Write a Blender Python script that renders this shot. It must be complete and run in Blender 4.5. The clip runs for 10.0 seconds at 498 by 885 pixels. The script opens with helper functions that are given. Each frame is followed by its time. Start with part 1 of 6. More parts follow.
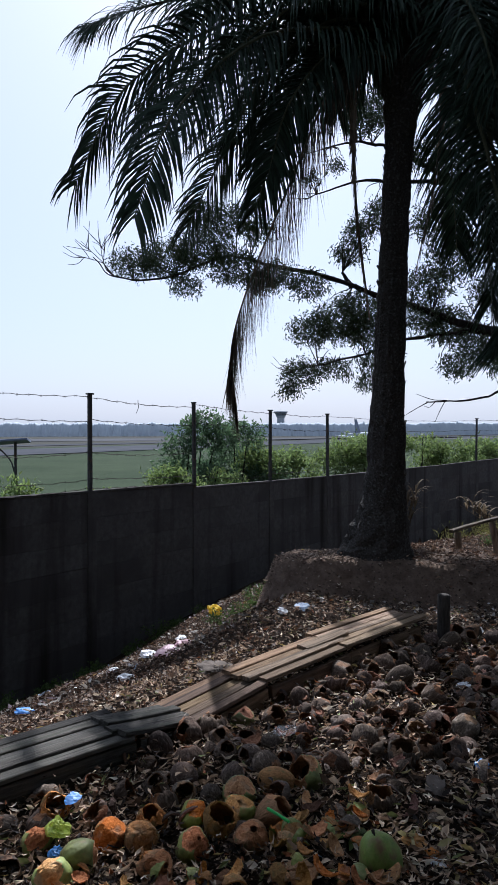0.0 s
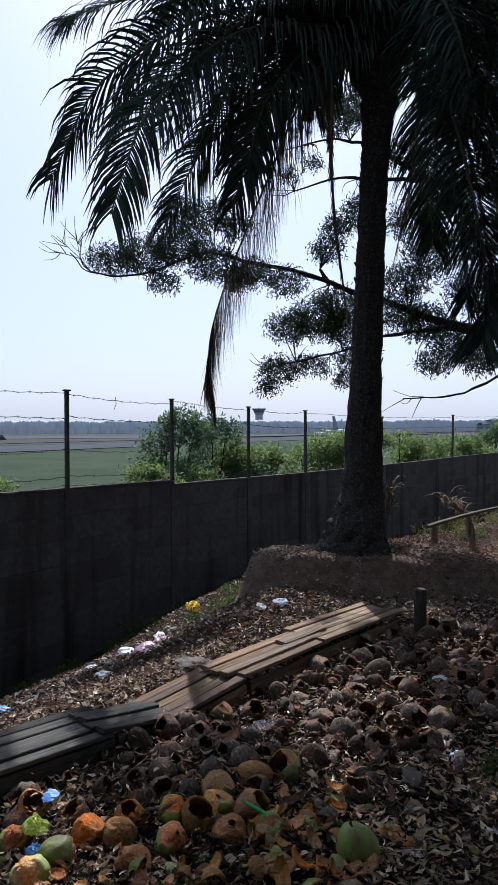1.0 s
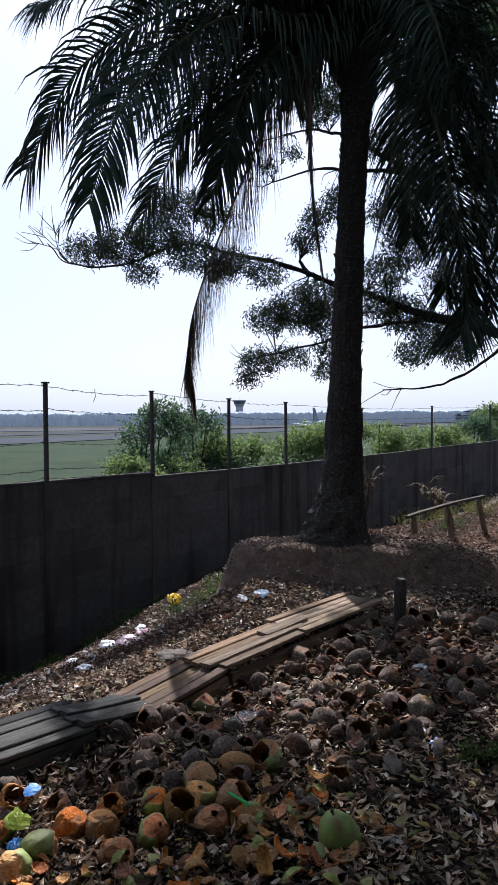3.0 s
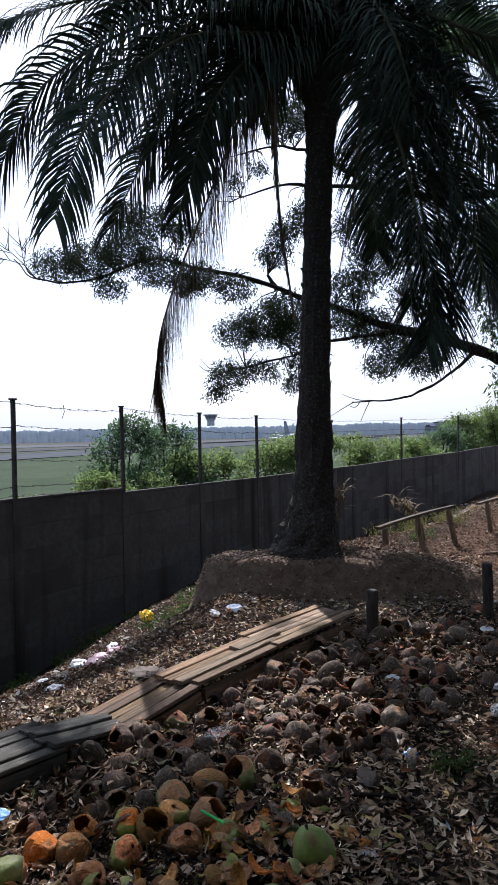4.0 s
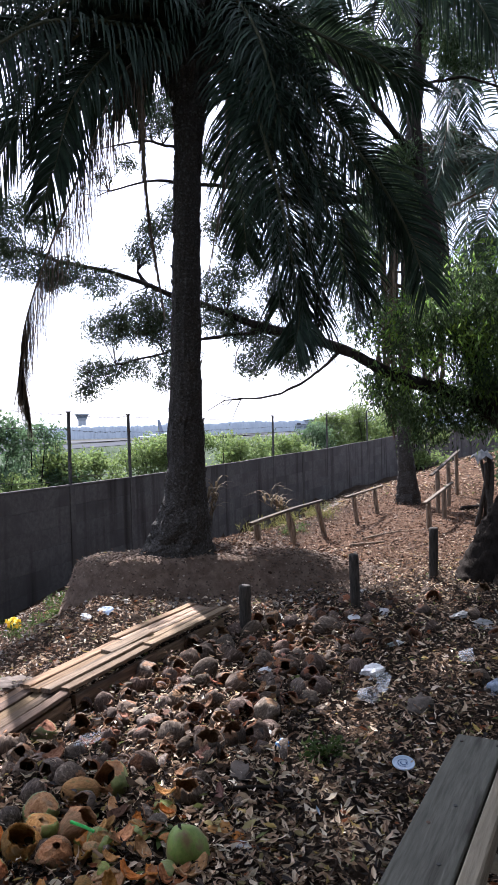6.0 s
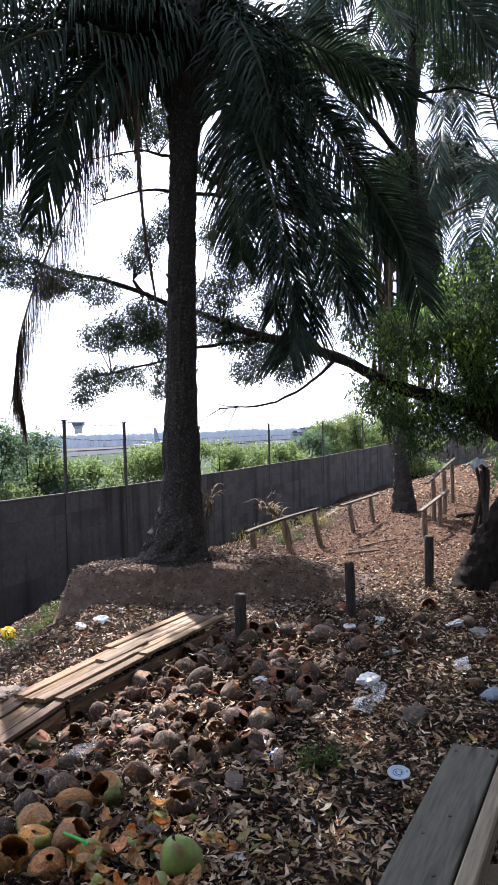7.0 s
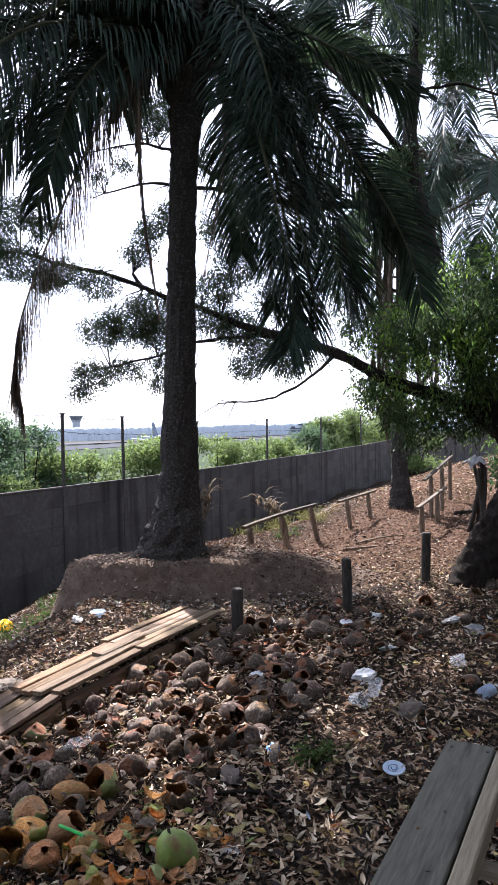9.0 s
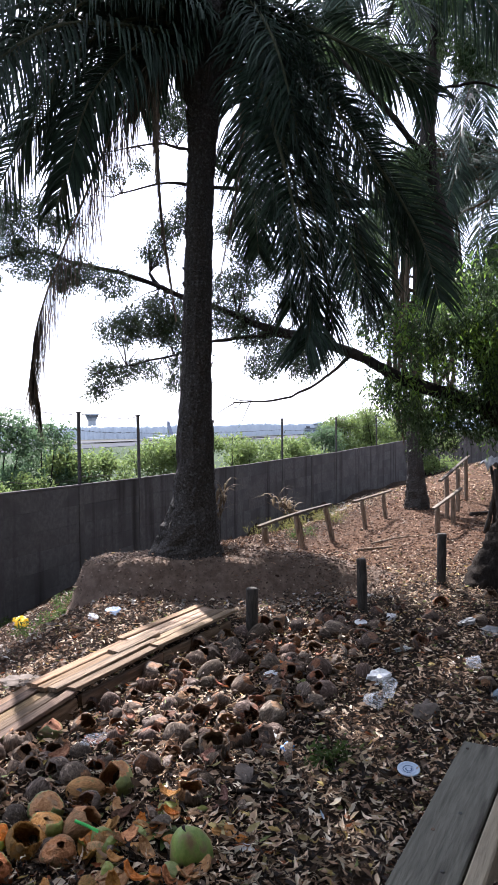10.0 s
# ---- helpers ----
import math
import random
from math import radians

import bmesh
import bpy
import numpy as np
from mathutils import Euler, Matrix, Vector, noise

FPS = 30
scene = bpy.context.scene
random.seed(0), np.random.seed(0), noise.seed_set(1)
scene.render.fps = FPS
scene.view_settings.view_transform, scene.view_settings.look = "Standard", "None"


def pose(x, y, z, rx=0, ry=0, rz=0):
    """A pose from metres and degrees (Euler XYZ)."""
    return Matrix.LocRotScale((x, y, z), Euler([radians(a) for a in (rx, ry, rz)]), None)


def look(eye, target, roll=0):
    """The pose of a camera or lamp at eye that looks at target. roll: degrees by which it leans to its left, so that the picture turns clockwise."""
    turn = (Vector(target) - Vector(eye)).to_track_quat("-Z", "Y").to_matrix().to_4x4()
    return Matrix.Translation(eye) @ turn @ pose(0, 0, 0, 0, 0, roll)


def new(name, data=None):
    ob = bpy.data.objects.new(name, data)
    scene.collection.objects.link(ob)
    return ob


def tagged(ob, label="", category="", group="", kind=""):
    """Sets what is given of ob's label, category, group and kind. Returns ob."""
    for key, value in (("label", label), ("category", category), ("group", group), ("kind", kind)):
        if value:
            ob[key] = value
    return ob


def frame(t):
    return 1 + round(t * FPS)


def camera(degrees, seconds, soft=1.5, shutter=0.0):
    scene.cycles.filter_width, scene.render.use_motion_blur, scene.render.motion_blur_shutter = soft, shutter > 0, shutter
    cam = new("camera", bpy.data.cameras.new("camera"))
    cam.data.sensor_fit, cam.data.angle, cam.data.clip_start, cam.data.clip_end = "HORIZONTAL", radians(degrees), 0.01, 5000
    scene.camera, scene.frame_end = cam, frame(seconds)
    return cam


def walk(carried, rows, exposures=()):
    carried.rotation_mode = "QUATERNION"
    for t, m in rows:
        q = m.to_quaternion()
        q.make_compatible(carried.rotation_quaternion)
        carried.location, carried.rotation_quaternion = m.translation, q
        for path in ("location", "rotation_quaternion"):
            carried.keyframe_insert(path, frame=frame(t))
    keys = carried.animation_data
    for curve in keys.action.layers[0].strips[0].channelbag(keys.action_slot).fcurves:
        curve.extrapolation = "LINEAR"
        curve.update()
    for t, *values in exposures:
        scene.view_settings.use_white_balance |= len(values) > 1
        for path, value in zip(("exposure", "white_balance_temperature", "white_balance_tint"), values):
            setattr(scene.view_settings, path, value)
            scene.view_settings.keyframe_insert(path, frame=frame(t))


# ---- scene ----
cam = camera(38.5, 10.0)
EYE = Vector((0, 0, 1.6))
# seconds, yaw to the left, pitch up, roll, and the few centimetres by which the eye swings aside as the arm turns
ROWS = [
    (0.0, 0.0, -1.17, 0.01, 0.0, 0.0, 0.0), (0.5, -1.43, -1.3, -0.31, 0.002, -0.002, -0.002), (1.0, -1.74, -1.41, -0.06, 0.002, -0.006, -0.006),
    (1.5, -1.77, -1.46, -0.3, 0.0, -0.007, -0.006), (2.0, -1.44, -1.61, 0.09, -0.003, -0.005, -0.006), (2.5, -2.56, -1.86, -0.09, -0.004, -0.002, -0.005),
    (2.7, -2.87, -2.09, -0.19, -0.002, -0.002, -0.005), (3.8, -4.99, -1.32, -0.83, 0.014, -0.003, -0.007), (4.0, -5.58, -0.99, -1.09, 0.016, -0.003, -0.007),
    (4.5, -6.9, -1.4, -1.1, 0.023, -0.003, -0.006), (4.7, -7.12, -1.43, -0.88, 0.025, 0.005, -0.013), (4.8, -8.3, -1.37, -0.87, 0.026, 0.009, -0.016),
    (4.9, -10.8, -0.68, -0.67, 0.027, 0.013, -0.02), (5.0, -12.04, -0.16, -0.39, 0.029, 0.017, -0.023), (5.2, -13.22, -1.34, -0.93, 0.032, 0.016, -0.021),
    (5.5, -13.45, -0.86, -1.05, 0.036, 0.013, -0.018), (5.7, -14.71, -1.22, -1.33, 0.038, 0.013, -0.018), (6.8, -16.28, -1.24, -1.82, 0.046, 0.009, -0.015),
    (7.0, -15.97, -0.69, -1.66, 0.048, 0.008, -0.014), (7.5, -15.03, -0.68, -1.37, 0.046, 0.015, -0.014), (8.0, -13.7, -1.15, -0.95, 0.04, 0.009, -0.019),
    (8.5, -16.17, -1.33, -1.13, 0.046, 0.014, -0.019), (9.0, -16.13, -1.07, -1.11, 0.045, 0.012, -0.016), (9.5, -14.92, -0.22, -1.31, 0.041, 0.009, -0.014),
    (10.0, -14.94, -1.1, -0.8, 0.037, 0.008, -0.015),
]


def aim(yaw, pitch):
    yaw, pitch = radians(yaw), radians(pitch)
    return Vector((-math.sin(yaw) * math.cos(pitch), math.cos(yaw) * math.cos(pitch), math.sin(pitch)))


EXPOSURES = [(0.0, 0.94, 5600, 13), (2.7, 1.09, 5650, 14), (3.8, 1.3, 5750, 14), (4.7, 1.48, 5850, 16), (5.2, 1.88, 5850, 18), (7.0, 2.3, 5950, 18), (10.0, 2.38, 5980, 18)]
walk(cam, [(t, look(EYE + Vector(shift), EYE + Vector(shift) + aim(yaw, pitch), roll)) for t, yaw, pitch, roll, *shift in ROWS], EXPOSURES)

# ---- light: hazy daylight, the sun high ahead ----
SUN_ELEVATION, SUN_AZIMUTH = 46.0, 2.0
world = bpy.data.worlds.new("sky")
scene.world = world
world.use_nodes = True
sky_nodes, sky_links = world.node_tree.nodes, world.node_tree.links
sky = sky_nodes.new("ShaderNodeTexSky")
sky.sky_type, sky.sun_disc = "NISHITA", False
sky.sun_elevation, sky.sun_rotation = radians(SUN_ELEVATION), radians(SUN_AZIMUTH)
sky.air_density, sky.dust_density, sky.ozone_density = 1.0, 2.5, 3.0
# thin even haze over the whole sky
haze = sky_nodes.new("ShaderNodeMix")
haze.data_type = "RGBA"
haze.inputs["Factor"].default_value = 0.62
haze.inputs["B"].default_value = (8.0, 8.6, 9.6, 1)
background = sky_nodes["Background"]
background.inputs["Strength"].default_value = 0.056
sky_links.new(sky.outputs[0], haze.inputs["A"])
sky_links.new(haze.outputs["Result"], background.inputs["Color"])
sun_data = bpy.data.lights.new("sun", "SUN")
sun_data.energy, sun_data.angle, sun_data.color = 5.0, radians(0.6), (1.0, 0.95, 0.88)
sun = new("sun", sun_data)
toward = aim(-SUN_AZIMUTH, SUN_ELEVATION)
sun.matrix_world = look(toward * 60, (0, 0, 0))


# ---- materials ----
def material(name, dark, light, scale=8.0, rough=0.8, bump=0.3, stain=None, stain_scale=1.5, stain_at=0.55, metal=0.0, translucency=0.0,
             per="none", stretch=(1, 1, 1), gloss=0.1, tone=(0.55, 1.28)):
    """Two colours by fine noise, a third by coarse noise; per: 'island' or 'object' varies the tone piece by piece."""
    m = bpy.data.materials.new(name)
    m.use_nodes = True
    n, l = m.node_tree.nodes, m.node_tree.links
    bsdf, out = n["Principled BSDF"], n["Material Output"]
    co = n.new("ShaderNodeTexCoord")
    mp = n.new("ShaderNodeMapping")
    mp.inputs["Scale"].default_value = stretch
    l.new(co.outputs["Object"], mp.inputs["Vector"])
    vec = mp.outputs[0]
    if per == "object":
        info = n.new("ShaderNodeObjectInfo")
        add = n.new("ShaderNodeVectorMath")
        mul = n.new("ShaderNodeVectorMath")
        mul.operation = "SCALE"
        mul.inputs[0].default_value = (37.0, 19.0, 53.0)
        l.new(info.outputs["Random"], mul.inputs["Scale"])
        l.new(vec, add.inputs[0])
        l.new(mul.outputs[0], add.inputs[1])
        vec = add.outputs[0]
    fine = n.new("ShaderNodeTexNoise")
    fine.inputs["Scale"].default_value, fine.inputs["Detail"].default_value, fine.inputs["Roughness"].default_value = scale, 6, 0.65
    l.new(vec, fine.inputs["Vector"])
    ramp = n.new("ShaderNodeValToRGB")
    ramp.color_ramp.elements[0].position, ramp.color_ramp.elements[1].position = 0.32, 0.68
    ramp.color_ramp.elements[0].color, ramp.color_ramp.elements[1].color = (*dark, 1), (*light, 1)
    l.new(fine.outputs["Fac"], ramp.inputs["Fac"])
    col = ramp.outputs[0]
    if stain:
        coarse = n.new("ShaderNodeTexNoise")
        coarse.inputs["Scale"].default_value, coarse.inputs["Detail"].default_value = stain_scale, 5
        l.new(vec, coarse.inputs["Vector"])
        where = n.new("ShaderNodeMapRange")
        where.inputs["From Min"].default_value, where.inputs["From Max"].default_value = stain_at - 0.06, stain_at + 0.1
        l.new(coarse.outputs["Fac"], where.inputs["Value"])
        mix = n.new("ShaderNodeMix")
        mix.data_type = "RGBA"
        l.new(where.outputs[0], mix.inputs["Factor"])
        l.new(col, mix.inputs["A"])
        mix.inputs["B"].default_value = (*stain, 1)
        col = mix.outputs["Result"]
    if per in ("island", "object"):
        if per == "island":
            info = n.new("ShaderNodeNewGeometry")
            value = info.outputs["Random Per Island"]
        else:
            value = info.outputs["Random"]
        hsv = n.new("ShaderNodeHueSaturation")
        for socket, low, high in (("Value", *tone), ("Saturation", 0.88, 1.15), ("Hue", 0.485, 0.515)):
            r = n.new("ShaderNodeMapRange")
            r.inputs["To Min"].default_value, r.inputs["To Max"].default_value = low, high
            if socket != "Value":
                w = n.new("ShaderNodeMath")
                w.operation = "PINGPONG"
                w.inputs[1].default_value = 0.17 if socket == "Hue" else 0.23
                l.new(value, w.inputs[0])
                r.inputs["From Max"].default_value = w.inputs[1].default_value
                l.new(w.outputs[0], r.inputs["Value"])
            else:
                l.new(value, r.inputs["Value"])
            l.new(r.outputs[0], hsv.inputs[socket])
        l.new(col, hsv.inputs["Color"])
        col = hsv.outputs[0]
    l.new(col, bsdf.inputs["Base Color"])
    bsdf.inputs["Roughness"].default_value, bsdf.inputs["Metallic"].default_value = rough, metal
    bsdf.inputs["Specular IOR Level"].default_value = gloss
    if bump:
        b = n.new("ShaderNodeBump")
        b.inputs["Strength"].default_value, b.inputs["Distance"].default_value = bump, 0.02
        l.new(fine.outputs["Fac"], b.inputs["Height"])
        l.new(b.outputs[0], bsdf.inputs["Normal"])
    if translucency:
        t = n.new("ShaderNodeBsdfTranslucent")
        mixs = n.new("ShaderNodeMixShader")
        mixs.inputs[0].default_value = translucency
        l.new(col, t.inputs["Color"])
        l.new(bsdf.outputs[0], mixs.inputs[1])
        l.new(t.outputs[0], mixs.inputs[2])
        l.new(mixs.outputs[0], out.inputs["Surface"])
    return m


def litter_material(name, stops, translucency=0.18, rough=0.65):
    """Each loose leaf takes its own tone from a row of colours."""
    m = bpy.data.materials.new(name)
    m.use_nodes = True
    n, l = m.node_tree.nodes, m.node_tree.links
    bsdf, out = n["Principled BSDF"], n["Material Output"]
    geo = n.new("ShaderNodeNewGeometry")
    ramp = n.new("ShaderNodeValToRGB")
    ramp.color_ramp.interpolation = "CONSTANT"
    for i, (p, c) in enumerate(stops):
        e = ramp.color_ramp.elements[i] if i < 2 else ramp.color_ramp.elements.new(p)
        e.position, e.color = p, (*c, 1)
    l.new(geo.outputs["Random Per Island"], ramp.inputs["Fac"])
    co = n.new("ShaderNodeTexCoord")
    noise_ = n.new("ShaderNodeTexNoise")
    noise_.inputs["Scale"].default_value, noise_.inputs["Detail"].default_value = 45, 4
    l.new(co.outputs["Object"], noise_.inputs["Vector"])
    r = n.new("ShaderNodeMapRange")
    r.inputs["To Min"].default_value, r.inputs["To Max"].default_value = 0.45, 1.45
    l.new(noise_.outputs["Fac"], r.inputs["Value"])
    hsv = n.new("ShaderNodeHueSaturation")
    l.new(ramp.outputs[0], hsv.inputs["Color"])
    l.new(r.outputs[0], hsv.inputs["Value"])
    l.new(hsv.outputs[0], bsdf.inputs["Base Color"])
    bsdf.inputs["Roughness"].default_value, bsdf.inputs["Specular IOR Level"].default_value = rough, 0.22
    t = n.new("ShaderNodeBsdfTranslucent")
    mixs = n.new("ShaderNodeMixShader")
    mixs.inputs[0].default_value = translucency
    l.new(hsv.outputs[0], t.inputs["Color"])
    l.new(bsdf.outputs[0], mixs.inputs[1])
    l.new(t.outputs[0], mixs.inputs[2])
    l.new(mixs.outputs[0], out.inputs["Surface"])
    return m


def thin_plastic(name, colour, rough=0.3, clear=0.25):
    """Film that lets part of the light straight through."""
    m = material(name, tuple(0.8 * c for c in colour), colour, 30, rough, 0.25, translucency=0.3, gloss=0.5)
    n, l = m.node_tree.nodes, m.node_tree.links
    out = n["Material Output"]
    solid = out.inputs["Surface"].links[0].from_socket
    gap, mix = n.new("ShaderNodeBsdfTransparent"), n.new("ShaderNodeMixShader")
    mix.inputs[0].default_value = clear
    l.new(solid, mix.inputs[1])
    l.new(gap.outputs[0], mix.inputs[2])
    l.new(mix.outputs[0], out.inputs["Surface"])
    return m


BARK = material("palm bark", (0.016, 0.0145, 0.013), (0.055, 0.049, 0.043), 55, 0.95, 1.0, (0.085, 0.083, 0.078), 40, 0.6)
PALM_LEAF = material("palm leaflets", (0.014, 0.024, 0.017), (0.03, 0.044, 0.029), 12, 0.5, 0.1, translucency=0.08, per="island", gloss=0.05)
# lighter copy of PALM_LEAF: haze before the farther palm is in the colour
YOUNG_PALM = material("haze-paled palm leaflets", (0.026, 0.042, 0.03), (0.052, 0.076, 0.05), 12, 0.5, 0.1, translucency=0.25, per="island")
DEAD_LEAF = material("dead palm leaflets", (0.05, 0.04, 0.03), (0.12, 0.09, 0.06), 15, 0.8, 0.2, translucency=0.15, per="island")
RACHIS = material("palm stalk", (0.03, 0.034, 0.018), (0.06, 0.06, 0.034), 10, 0.7, 0.2)
WEED_LEAF = material("weed leaves", (0.05, 0.08, 0.022), (0.1, 0.145, 0.045), 9, 0.6, 0.1, translucency=0.35, per="island")
TUFT_LEAF = material("yellowing grass", (0.12, 0.12, 0.04), (0.24, 0.22, 0.08), 9, 0.7, 0.1, translucency=0.3, per="island")
TREE_BARK = material("tree bark", (0.008, 0.007, 0.006), (0.028, 0.023, 0.019), 22, 0.95, 1.0, (0.05, 0.042, 0.035), 5, 0.64, stretch=(1, 1, 0.35), gloss=0.03)
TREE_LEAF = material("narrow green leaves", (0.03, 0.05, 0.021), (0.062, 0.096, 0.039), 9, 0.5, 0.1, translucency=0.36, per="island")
# darker copy of TREE_LEAF: the shade of backlit leaves is in the colour
SHADED_LIMB_LEAF = material("narrow leaves in shade tone", (0.022, 0.034, 0.016), (0.045, 0.062, 0.028), 9, 0.55, 0.1, translucency=0.12, per="island")
# lighter copy of TREE_LEAF: sunlight on the leaves is in the colour
SUNLIT_LEAF = material("narrow leaves in sunlit tone", (0.085, 0.15, 0.03), (0.15, 0.24, 0.05), 9, 0.5, 0.1, translucency=0.5, per="island")
BUSH_LEAF = material("bush leaves", (0.095, 0.135, 0.045), (0.18, 0.24, 0.085), 4, 0.55, 0.1, translucency=0.5, per="island")
DARK_BUSH = material("dark bush leaves", (0.06, 0.1, 0.055), (0.11, 0.17, 0.085), 4, 0.55, 0.1, translucency=0.5, per="island")
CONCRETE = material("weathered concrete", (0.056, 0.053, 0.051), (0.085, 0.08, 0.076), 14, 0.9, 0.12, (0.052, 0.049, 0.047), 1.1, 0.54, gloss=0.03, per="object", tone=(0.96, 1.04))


def streak(m, dark, scale, low, high):
    """Rain streaks that run down a wall across its slabs."""
    n, l = m.node_tree.nodes, m.node_tree.links
    bsdf = n["Principled BSDF"]
    base = bsdf.inputs["Base Color"].links[0].from_socket
    place, mp, tex = n.new("ShaderNodeNewGeometry"), n.new("ShaderNodeMapping"), n.new("ShaderNodeTexNoise")
    mp.inputs["Scale"].default_value = (scale, scale, scale * 0.09)
    tex.inputs["Scale"].default_value, tex.inputs["Detail"].default_value = 1.0, 5
    l.new(place.outputs["Position"], mp.inputs["Vector"])
    l.new(mp.outputs[0], tex.inputs["Vector"])
    where, mix = n.new("ShaderNodeMapRange"), n.new("ShaderNodeMix")
    where.inputs["From Min"].default_value, where.inputs["From Max"].default_value = low, high
    l.new(tex.outputs["Fac"], where.inputs["Value"])
    mix.data_type = "RGBA"
    l.new(where.outputs[0], mix.inputs["Factor"])
    l.new(base, mix.inputs["A"])
    mix.inputs["B"].default_value = (*dark, 1)
    l.new(mix.outputs["Result"], bsdf.inputs["Base Color"])


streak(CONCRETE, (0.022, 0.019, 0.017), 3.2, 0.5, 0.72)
IRON = material("painted iron post", (0.03, 0.03, 0.032), (0.07, 0.066, 0.06), 25, 0.7, 0.3, (0.12, 0.06, 0.03), 9, 0.62)
WIRE = material("rusty wire", (0.025, 0.022, 0.02), (0.06, 0.05, 0.044), 40, 0.7, 0.1, metal=0.3)
PLANK = material("weathered plank", (0.1, 0.068, 0.043), (0.29, 0.205, 0.135), 9, 0.9, 0.8, (0.09, 0.066, 0.046), 2.2, 0.54, per="object", stretch=(0.6, 14, 6))
# older mossy boards; the shade lying on them also darkens this colour
DARK_PLANK = material("shade-darkened mossy plank", (0.03, 0.028, 0.025), (0.1, 0.093, 0.08), 9, 0.9, 0.8, (0.055, 0.055, 0.044), 2.2, 0.56, per="object", stretch=(0.6, 14, 6))
GREY_PLANK = material("grey board", (0.066, 0.063, 0.05), (0.125, 0.119, 0.094), 11, 0.8, 0.35, (0.048, 0.043, 0.034), 6, 0.6, stretch=(0.5, 6, 6))
BATTEN = material("pale batten", (0.15, 0.125, 0.088), (0.27, 0.228, 0.162), 8, 0.8, 0.4, (0.1, 0.083, 0.06), 7, 0.62, stretch=(0.5, 7, 7))
POST_WOOD = material("grey wooden post", (0.1, 0.075, 0.055), (0.24, 0.18, 0.13), 12, 0.9, 0.6, (0.07, 0.055, 0.04), 5, 0.58, stretch=(6, 6, 0.7))
RAIL_WOOD = material("worn handrail", (0.05, 0.038, 0.028), (0.15, 0.115, 0.083), 9, 0.85, 0.6, (0.05, 0.04, 0.03), 3, 0.55, per="object", stretch=(0.6, 12, 6))
STUB = material("dark stub post", (0.02, 0.018, 0.016), (0.06, 0.053, 0.045), 16, 0.9, 0.6, (0.09, 0.076, 0.06), 5, 0.64, stretch=(4, 4, 0.8))
OLD_HUSK = material("old coconut husk", (0.03, 0.022, 0.017), (0.12, 0.088, 0.067), 3, 0.95, 0.4, (0.2, 0.156, 0.126), 1.6, 0.6, per="object", stretch=(3, 3, 1.0))
FRESH_HUSK = material("orange coconut husk", (0.17, 0.085, 0.036), (0.4, 0.21, 0.09), 4, 0.8, 0.6, (0.15, 0.13, 0.055), 1.2, 0.6, per="object", stretch=(2.5, 2.5, 1))
GREEN_HUSK = material("green coconut skin", (0.11, 0.135, 0.028), (0.24, 0.255, 0.065), 2.5, 0.55, 0.3, (0.24, 0.15, 0.06), 1.1, 0.62, per="object", gloss=0.3)
GREEN_NUT = material("whole green nut", (0.1, 0.15, 0.025), (0.19, 0.25, 0.055), 3.0, 0.5, 0.15, (0.15, 0.1, 0.045), 1.6, 0.52, gloss=0.3)
FLESH = material("cut orange husk flesh", (0.3, 0.115, 0.036), (0.6, 0.29, 0.11), 5, 0.85, 0.8, (0.36, 0.22, 0.12), 1.3, 0.6, per="object")
RED_HUSK = material("reddish dry husk fibre", (0.17, 0.075, 0.045), (0.42, 0.24, 0.165), 6, 0.9, 0.7, per="object")
HUSK_INSIDE = material("husk inside", (0.09, 0.045, 0.026), (0.24, 0.13, 0.075), 5, 0.9, 0.7, per="object")
WHITE_PLASTIC = thin_plastic("white plastic", (0.74, 0.75, 0.77), 0.3, 0.12)
BLUE_PLASTIC = thin_plastic("blue plastic", (0.12, 0.35, 0.75))
INK = material("dark blue print", (0.03, 0.06, 0.14), (0.06, 0.1, 0.2), 30, 0.6, 0.0)
SHEET = material("dirty white sheet", (0.12, 0.12, 0.12), (0.26, 0.26, 0.255), 9, 0.6, 0.4)
LID_PLASTIC = thin_plastic("pale blue-white lid plastic", (0.5, 0.6, 0.72), 0.3, 0.05)
PALE_BLUE = thin_plastic("pale blue plastic", (0.36, 0.48, 0.64), 0.3, 0.5)
YELLOW_PLASTIC = thin_plastic("yellow plastic", (0.85, 0.62, 0.02), 0.3, 0.0)
LIME_PLASTIC = thin_plastic("lime plastic", (0.6, 0.7, 0.12))
GREEN_PLASTIC = thin_plastic("green plastic", (0.05, 0.6, 0.12))
PINK_PLASTIC = thin_plastic("pink plastic", (0.6, 0.4, 0.45))
CUP_PLASTIC = thin_plastic("clear cup plastic", (0.72, 0.75, 0.78), 0.1, 0.78)
CLEAR_PLASTIC = thin_plastic("clear plastic", (0.66, 0.69, 0.72), 0.12, 0.86)
DRY_GRASS = material("dry straw", (0.088, 0.066, 0.043), (0.175, 0.136, 0.09), 12, 0.8, 0.2, translucency=0.3, per="island")
STONE = material("broken brick", (0.06, 0.05, 0.042), (0.15, 0.122, 0.1), 14, 0.9, 0.6, (0.05, 0.042, 0.035), 5, 0.55)
LITTER = litter_material("dry leaves", [
    (0.0, (0.018, 0.012, 0.009)), (0.26, (0.07, 0.046, 0.03)), (0.45, (0.18, 0.115, 0.073)), (0.6, (0.35, 0.24, 0.158)),
    (0.75, (0.54, 0.41, 0.285)), (0.86, (0.72, 0.61, 0.47)), (0.93, (0.25, 0.09, 0.035)), (0.955, (0.44, 0.33, 0.12)), (0.975, (0.15, 0.17, 0.06))])
